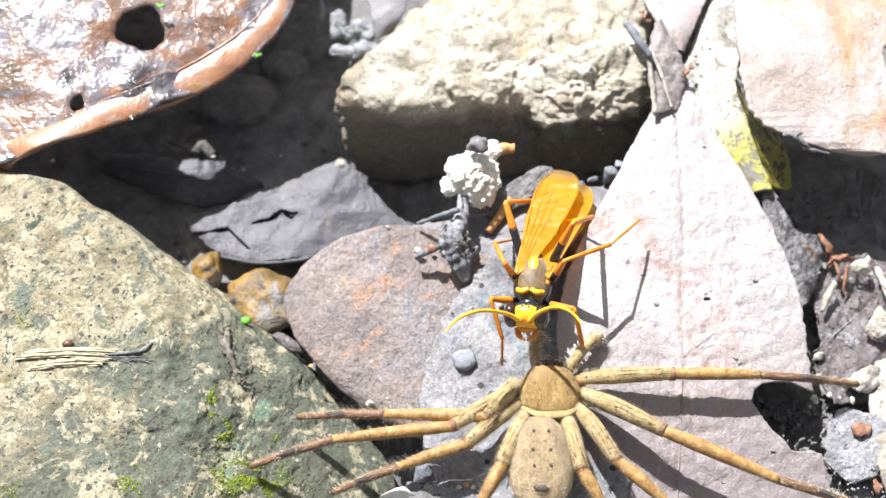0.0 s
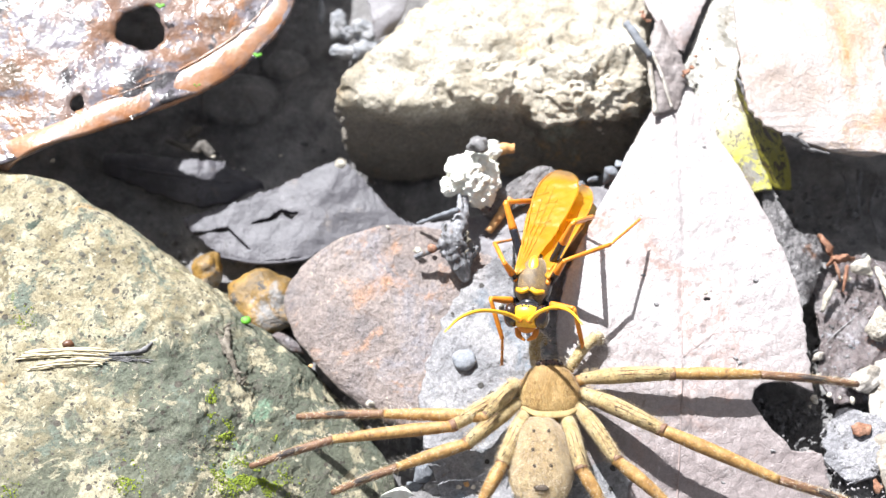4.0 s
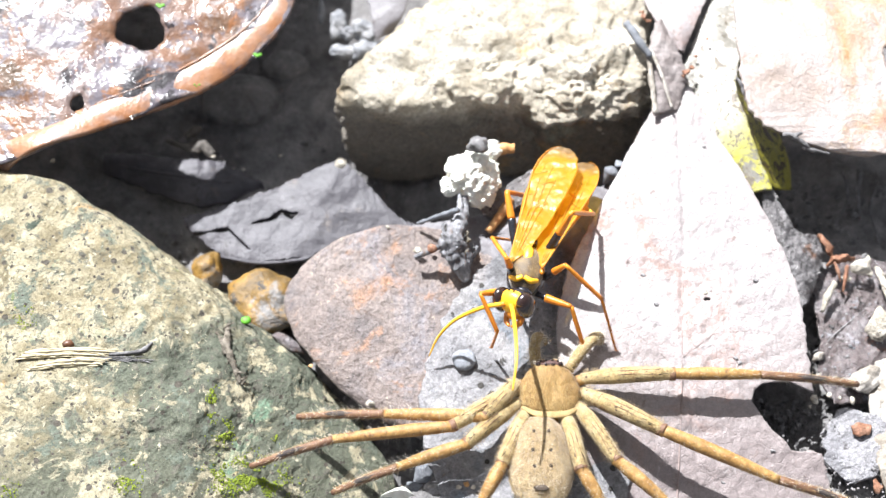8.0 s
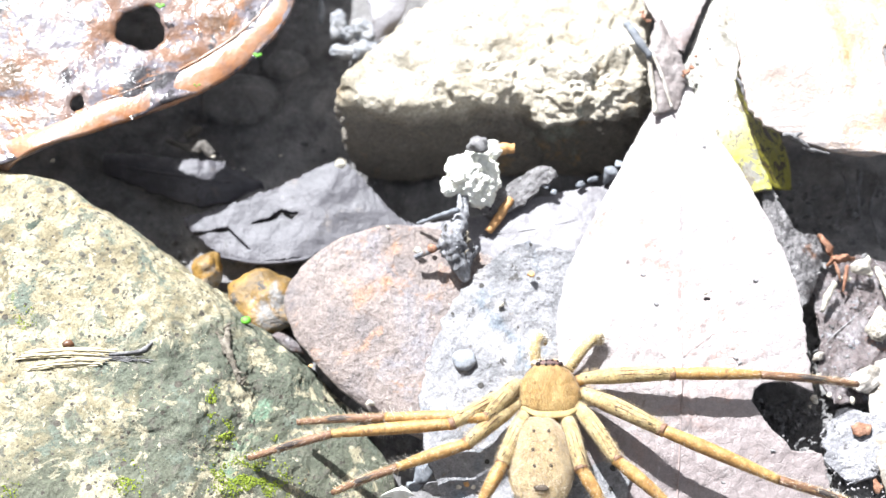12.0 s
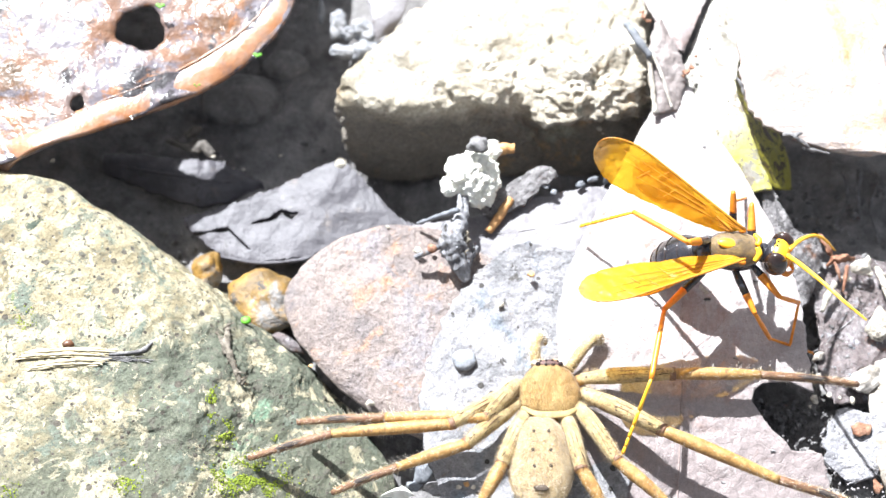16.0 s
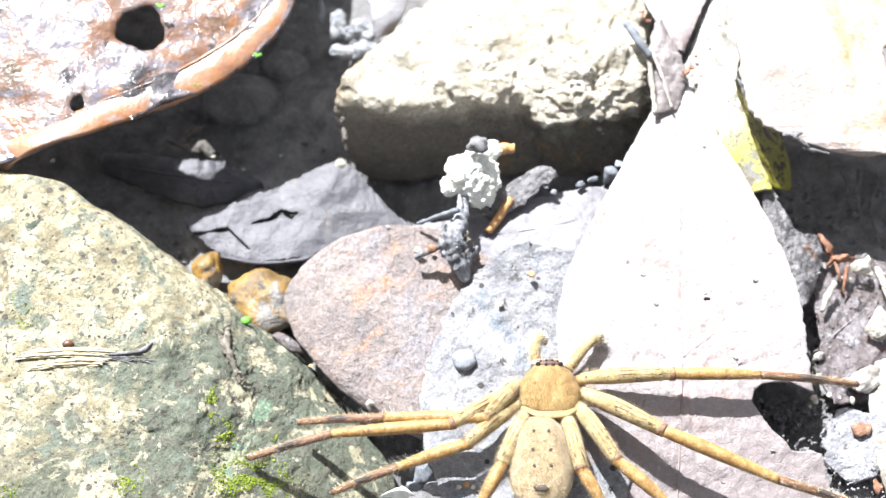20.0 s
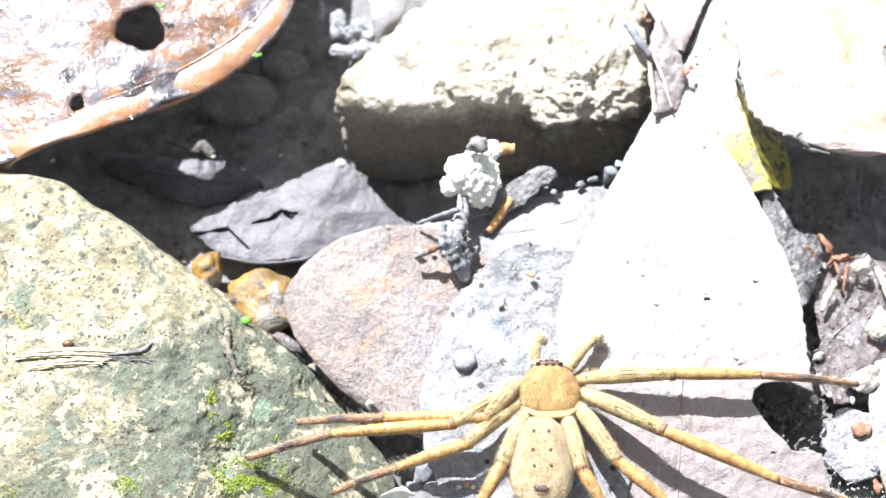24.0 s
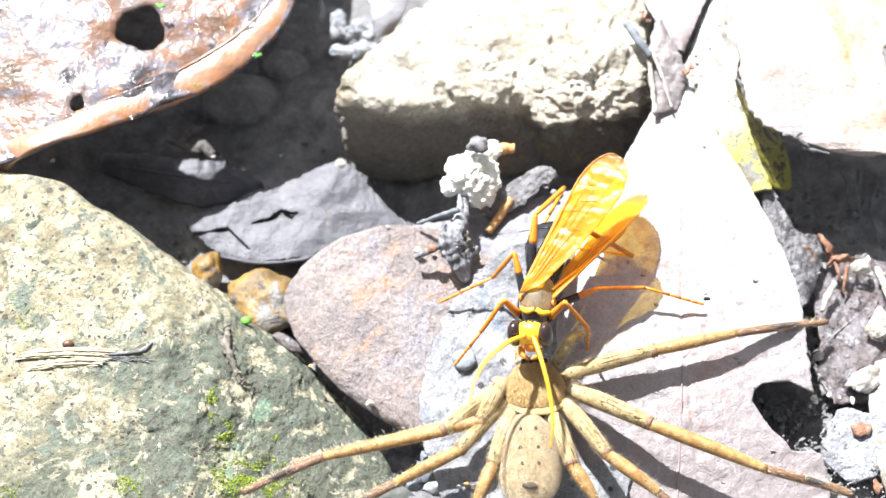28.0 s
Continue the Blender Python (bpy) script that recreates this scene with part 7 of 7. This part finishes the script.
# where each foot stands, with its knee and ankle, at some times: right front, mid, hind, then left front, mid, hind
STANDS = {
    0.0: [(10.0, -21.5, -0.2), (7.7, -14.3, 11.5), (9.8, -19.7, 7.0), (12.2, 2.0, -0.5), (10.0, -9.2, 14.4), (8.8, -2.8, 8.3), (14.4, -3.5, -1.4), (10.6, 3.8, 11.0), (16.3, 9.0, 1.2), (23.5, -20.5, -1.5), (21.4, -16.1, 11.6), (23.1, -20.2, 5.9), (33.8, 1.9, 7.9), (19.8, -9.1, 15.0), (27.8, -5.2, 13.0), (15.8, 4.6, -0.9), (21.3, -3.3, 17.3), (25.8, 2.7, 7.3)],
    8.0: [(8.3, -18.4, -0.3), (6.1, -13.3, 11.3), (9.0, -18.5, 7.2), (12.1, 1.5, 0.5), (10.3, -8.8, 15.4), (8.3, -2.3, 9.5), (14.9, -2.0, -1.5), (11.0, 6.0, 10.1), (14.8, 11.0, -0.7), (24.2, -19.5, -3.0), (21.3, -15.0, 9.6), (23.3, -19.5, 4.4), (29.2, -19.6, 1.6), (19.9, -9.9, 15.0), (26.2, -13.6, 9.7), (20.0, 13.7, 0.9), (21.1, -1.3, 16.8), (26.1, 3.7, 6.5)],
    9.0: [(8.7, -13.2, 5.7), (10.6, -5.1, 17.3), (8.9, -11.2, 13.0), (3.1, 3.1, -1.6), (8.9, -0.7, 16.5), (5.4, 0.5, 8.3), (20.0, 26.0, -1.3), (14.1, 12.8, 8.7), (16.8, 13.6, -3.4), (8.7, -16.6, 2.9), (16.5, -12.2, 14.0), (13.5, -12.9, 7.5), (31.1, -21.7, 1.1), (26.3, -7.2, 10.5), (28.5, -11.7, 3.1), (24.7, 12.8, 1.7), (23.7, 0.1, 21.6), (26.6, 2.8, 9.7)],
    10.0: [(8.2, -9.4, 0.7), (10.1, -7.7, 14.9), (8.7, -9.9, 8.2), (3.6, 1.7, 1.6), (11.9, -5.4, 17.3), (6.8, -1.0, 11.2), (20.0, -1.3, -0.9), (13.0, 8.0, 14.3), (16.5, 10.7, 2.6), (22.1, -16.6, -0.1), (22.5, -13.0, 14.0), (22.7, -15.2, 7.2), (31.7, -22.2, 4.3), (24.3, -9.3, 16.0), (28.6, -13.3, 9.2), (20.6, 10.6, 2.0), (22.9, -3.0, 21.2), (26.3, 3.2, 10.9)],
    11.0: [(6.7, -28.5, -1.6), (4.6, -27.4, 12.5), (7.2, -27.7, 5.8), (-1.9, -27.6, -8.2), (1.6, -24.0, 10.3), (-1.5, -25.8, 2.1), (10.9, -9.9, -0.9), (8.3, -9.7, 10.7), (-1.0, -13.3, 3.1), (27.6, -36.9, 0.9), (19.2, -32.1, 8.8), (20.6, -36.8, 3.6), (30.3, -17.2, -5.1), (22.4, -21.1, 11.6), (27.8, -19.4, 4.8), (30.4, 12.4, 8.6), (20.8, -10.9, 12.1), (26.1, 0.0, 9.0)],
    15.0: [(53.4, -2.3, 3.8), (46.3, -7.6, 15.3), (49.9, -6.2, 9.2), (62.4, -19.8, 0.8), (49.4, -11.7, 12.2), (54.2, -15.2, 5.5), (47.7, -43.1, -3.7), (43.7, -24.3, 8.6), (44.7, -37.0, 7.3), (33.3, 3.0, 2.0), (32.9, -5.0, 14.3), (33.1, -1.7, 7.9), (21.0, -26.9, -3.1), (30.3, -14.0, 7.2), (25.2, -21.5, 4.8), (26.3, -44.8, 4.4), (31.3, -21.9, 6.3), (30.0, -33.0, 0.5)],
    16.0: [(58.9, -18.5, 1.2), (55.3, -14.5, 11.6), (59.8, -12.9, 6.2), (63.8, -18.5, -2.8), (51.0, -17.1, 10.9), (55.1, -18.1, 3.0), (28.6, -38.7, 6.2), (35.8, -16.7, 12.8), (32.7, -28.7, 13.6), (55.3, 5.4, 1.7), (51.3, 1.2, 15.1), (52.5, 2.6, 8.1), (54.2, 8.9, 2.5), (47.4, 1.4, 19.0), (49.7, 4.0, 10.6), (23.8, 1.6, 6.0), (38.5, -9.3, 22.4), (31.3, -0.9, 16.4)],
    17.0: [(55.4, 10.2, 3.4), (46.8, 13.8, 11.0), (52.2, 16.2, 6.9), (42.2, -6.8, 4.5), (40.9, 10.0, 15.2), (40.8, 2.1, 10.3), (57.3, -14.2, 3.9), (48.4, 5.3, 8.2), (49.6, -6.7, 11.4), (18.6, 25.1, 5.3), (33.6, 22.6, 8.7), (25.8, 23.6, 7.6), (26.5, 4.5, 2.6), (32.1, 17.3, 15.3), (26.9, 11.4, 10.6), (30.9, 6.4, 2.4), (25.8, 16.0, 14.5), (18.8, 9.4, 6.4)],
    18.0: [(58.8, -1.8, 4.0), (54.5, -4.4, 17.9), (56.4, -3.2, 11.0), (56.2, -10.7, -0.1), (48.9, -5.1, 17.0), (52.0, -7.1, 8.7), (24.8, -10.7, 4.2), (38.1, 4.8, 11.2), (33.0, -1.1, 1.4), (65.3, 20.1, 11.2), (56.9, 12.0, 20.4), (61.0, 16.0, 15.9), (67.7, 23.1, 3.1), (58.7, 13.5, 17.4), (62.4, 17.4, 10.2), (41.6, 31.4, -5.3), (48.2, 17.1, 10.2), (46.0, 28.8, 6.6)],
    26.0: [(16.7, -14.6, -0.0), (23.4, -13.5, 12.9), (20.4, -14.9, 6.5), (15.4, -2.1, -1.2), (24.8, -6.0, 10.7), (23.7, 0.6, 4.7), (38.2, -0.4, 1.8), (25.8, -0.2, 12.8), (29.9, -9.7, 5.8), (41.5, -30.6, 7.5), (34.7, -19.2, 14.4), (37.9, -24.3, 10.3), (51.9, -16.4, 6.3), (35.7, -16.7, 17.0), (42.6, -15.9, 11.2), (64.0, 1.2, 1.2), (44.9, -7.0, 14.3), (55.3, -1.2, 10.6)],
    27.0: [(5.6, -18.4, 3.5), (13.5, -11.7, 13.5), (10.1, -16.8, 9.4), (9.6, -1.9, -1.2), (15.3, -3.5, 11.1), (17.8, 1.7, 4.1), (19.8, -0.7, -0.8), (18.9, 3.0, 13.3), (22.9, 10.8, 4.4), (30.3, -23.5, 3.7), (23.4, -16.2, 14.1), (27.0, -21.0, 10.0), (46.4, -11.9, 1.7), (29.3, -10.3, 8.9), (36.5, -8.9, 3.7), (54.4, 7.9, 7.5), (31.3, -2.2, 11.7), (42.0, 3.8, 9.2)],
    28.0: [(1.9, -23.1, 3.8), (9.8, -15.6, 14.0), (6.1, -19.3, 8.9), (-0.4, -9.5, -1.4), (11.8, -5.4, 11.4), (8.7, -6.7, 3.0), (15.2, -0.2, -0.5), (15.5, 0.9, 13.4), (21.4, 9.1, 6.1), (24.4, -19.7, 1.9), (19.6, -16.2, 14.6), (23.8, -18.7, 9.3), (44.4, -12.0, 3.4), (25.8, -11.3, 8.7), (34.3, -9.9, 5.8), (20.9, 0.2, 1.5), (22.0, -0.2, 10.9), (32.6, -3.9, 5.5)],
}
STAND_TIMES = [(0.0, 7.6, 0.0), (7.9, 8.1, 8.0), (8.9, 9.1, 9.0), (9.9, 10.35, 10.0), (10.95, 11.05, 11.0), (14.85, 15.1, 15.0),
               (15.85, 16.35, 16.0), (16.95, 17.05, 17.0), (17.85, 18.06, 18.0), (25.85, 26.15, 26.0), (26.2, 27.25, 27.0), (27.4, 28.0, 28.0)]


def wasp_pose(n, b, lean):
    n, b = Vector(n), Vector(b)
    fwd = (n - b).normalized()
    right = fwd.cross(Vector((0, 0, 1))).normalized()
    m = Matrix((right, fwd, right.cross(fwd))).transposed().to_4x4() @ pose(0, 0, 0, 0, lean, 0)
    at = n - fwd * 7.0 - m.col[2].to_3d() * 1.6
    m.translation = at
    return m


def aim(d, ref, at):
    """A pose at a point whose y axis looks along d."""
    y = d.normalized()
    x = y.cross(ref).normalized()
    z = x.cross(y)
    m = Matrix((x, y, z)).transposed().to_4x4()
    m.translation = at
    return m


def metres(m):
    m = m.copy()
    m.translation = m.translation * MM
    return m


def leg_rows(kind, s, body_rows):
    """Thigh, shin and foot poses that reach from the hip to the foothold."""
    leg, tibia, tarsus, hip = wasp_leg[(kind, s)]
    a, b, c = BONES[kind]
    stance = {"front": (6.5, 10.5), "mid": (11.5, 0.5), "hind": (9.5, -15.0)}[kind]
    rows = ([], [], [])
    for t, m in body_rows:
        foot = m @ Vector((s * stance[0], stance[1], 0))
        foot.z = 0.6 if foot.x > 20 else -1.5
        bent = None
        for t0, t1, k in STAND_TIMES:
            if t0 <= t <= t1:
                i = 3 * (("front", "mid", "hind").index(kind) + (3 if s < 0 else 0))
                foot, bent = Vector(STANDS[k][i]), [m.inverted() @ Vector(q) for q in STANDS[k][i + 1:i + 3]]
        f = m.inverted() @ foot
        span = f - hip
        # the ankle stands back from the foot tip towards the hip, a little raised
        back = Vector((-span.x, -span.y, 0)).normalized() * 0.62 + Vector((0, 0, 0.78))
        ankle = f + back.normalized() * c
        v = ankle - hip
        d = min(max(v.length, abs(a - b) + 0.5), a + b - 0.3)
        v = v.normalized() * d
        ankle = hip + v
        pole = Vector((s * 1.1, -0.2, 0.7)) if kind == "hind" else Vector((s * 0.6, 0, 1.0))
        pole = (pole - v.normalized() * pole.dot(v.normalized())).normalized()
        x = (a * a - b * b + d * d) / (2 * d)
        knee = hip + v.normalized() * x + pole * math.sqrt(max(0.05, a * a - x * x))
        if bent:
            knee = hip + (bent[0] - hip).normalized() * a
            ankle = knee + (bent[1] - knee).normalized() * b
        side = Vector((-(knee - hip).y * s, (knee - hip).x * s, 0)).normalized()
        m1 = aim(knee - hip, side, hip)
        inv = m1.inverted()
        k1, k2 = inv @ ankle, inv @ f
        m2 = aim(k1 - Vector((0, a, 0)), Vector((0, 0, 1)), Vector((0, a, 0)))
        m3 = aim(k2 - k1, Vector((0, 0, 1)), k1)
        for out, q in zip(rows, (m1, m2, m3)):
            out.append((t, metres(q)))
    return rows


def wasp_motion():
    body = [(t, wasp_pose(n, b, turns[3])) for t, n, b, wings, feelers, turns in WASP_WAY]
    walk(wasp, [(t, metres(m)) for t, m in body])
    for (kind, s), bones in wasp_leg.items():
        for ob, rows in zip(bones, leg_rows(kind, s, body)):
            walk(ob, rows)
    for (kind, s), (ob, base) in wing.items():
        rows = []
        for t, n, b, wings, feelers, turns in WASP_WAY:
            spread, lift = wings[:2] if s > 0 else wings[2:]
            if kind == "hindwing":
                spread, lift = spread * 1.1 + 2, lift - 3
            twist = 8 - 1.9 * max(0, spread - 4)
            m = pose(0, 0, 0, 0, 0, s * spread) @ pose(0, 0, 0, -lift) @ pose(0, 0, 0, 0, s * twist, 0)
            m.translation = base
            rows.append((t, metres(m)))
        walk(ob, rows)
    # the head nods about the neck and carries the antennae
    head = next(o for o in wasp.children if o.name.startswith("head"))
    nods = [(t, pose(0, 5.2, 0.1) @ pose(0, 0, 0, 0, 0, turns[0]) @ pose(0, 0, 0, turns[1]) @ pose(0, 0, 0, 0, turns[2], 0) @ pose(0, 1.8, 0.1)) for t, n, b, wings, feelers, turns in WASP_WAY]
    walk(head, [(t, metres(m)) for t, m in nods])
    for s, ob in antenna.items():
        rows = []
        for (t, m), (_, n, b, wings, feelers, turns) in zip(nods, WASP_WAY):
            spread, pitch = (feelers[0], feelers[2]) if s > 0 else (feelers[1], feelers[3])
            rows.append((t, metres(m @ pose(s * 0.75, 1.6, 1.0) @ pose(0, 0, 0, 0, 0, -s * spread) @ pose(0, 0, 0, pitch))))
        walk(ob, rows)
    belly = next(o for o in wasp.children if o.name.startswith("abdomen"))
    base = belly.location / MM
    rows = []
    for t, n, b, wings, feelers, turns in WASP_WAY:
        m = pose(0, 0, 0, turns[4])
        m.translation = base
        rows.append((t, metres(m)))
    walk(belly, rows)


def spider_motion():
    x, y, z = SPIDER_AT
    still = pose(x * MM, y * MM, z * MM)
    pulled = pose((x - 2.4) * MM, (y + 0.4) * MM, (z + 0.3) * MM, 0, 0, 2)
    walk(spider, [(0.0, still), (27.3, still), (27.6, pose((x - 0.8) * MM, y * MM, z * MM, 0, 0, 1)), (28.0, pulled)])
    turns = {"l1": (1.5, 10, 0), "l2": (-1.8, 6, 0), "l3": (0, 7, 0), "l4": (0, 3, 0), "r1": (0, 11, 11), "r2": (0, 0, 0), "r3": (0, 2, 0), "r4": (0, 2, 0)}
    for key, (ob, at) in spider_leg.items():
        a, b, c = turns[key]
        base = Vector(at) * MM
        rows = [(0.0, 0), (10.7, 0), (11.0, a), (27.25, a), (27.4, a + c), (27.6, a + c), (28.0, a + b)]
        walk(ob, [(t, pose(*base, 0, 0, d)) for t, d in rows])


def motions():
    wasp_motion()
    spider_motion()


motions()
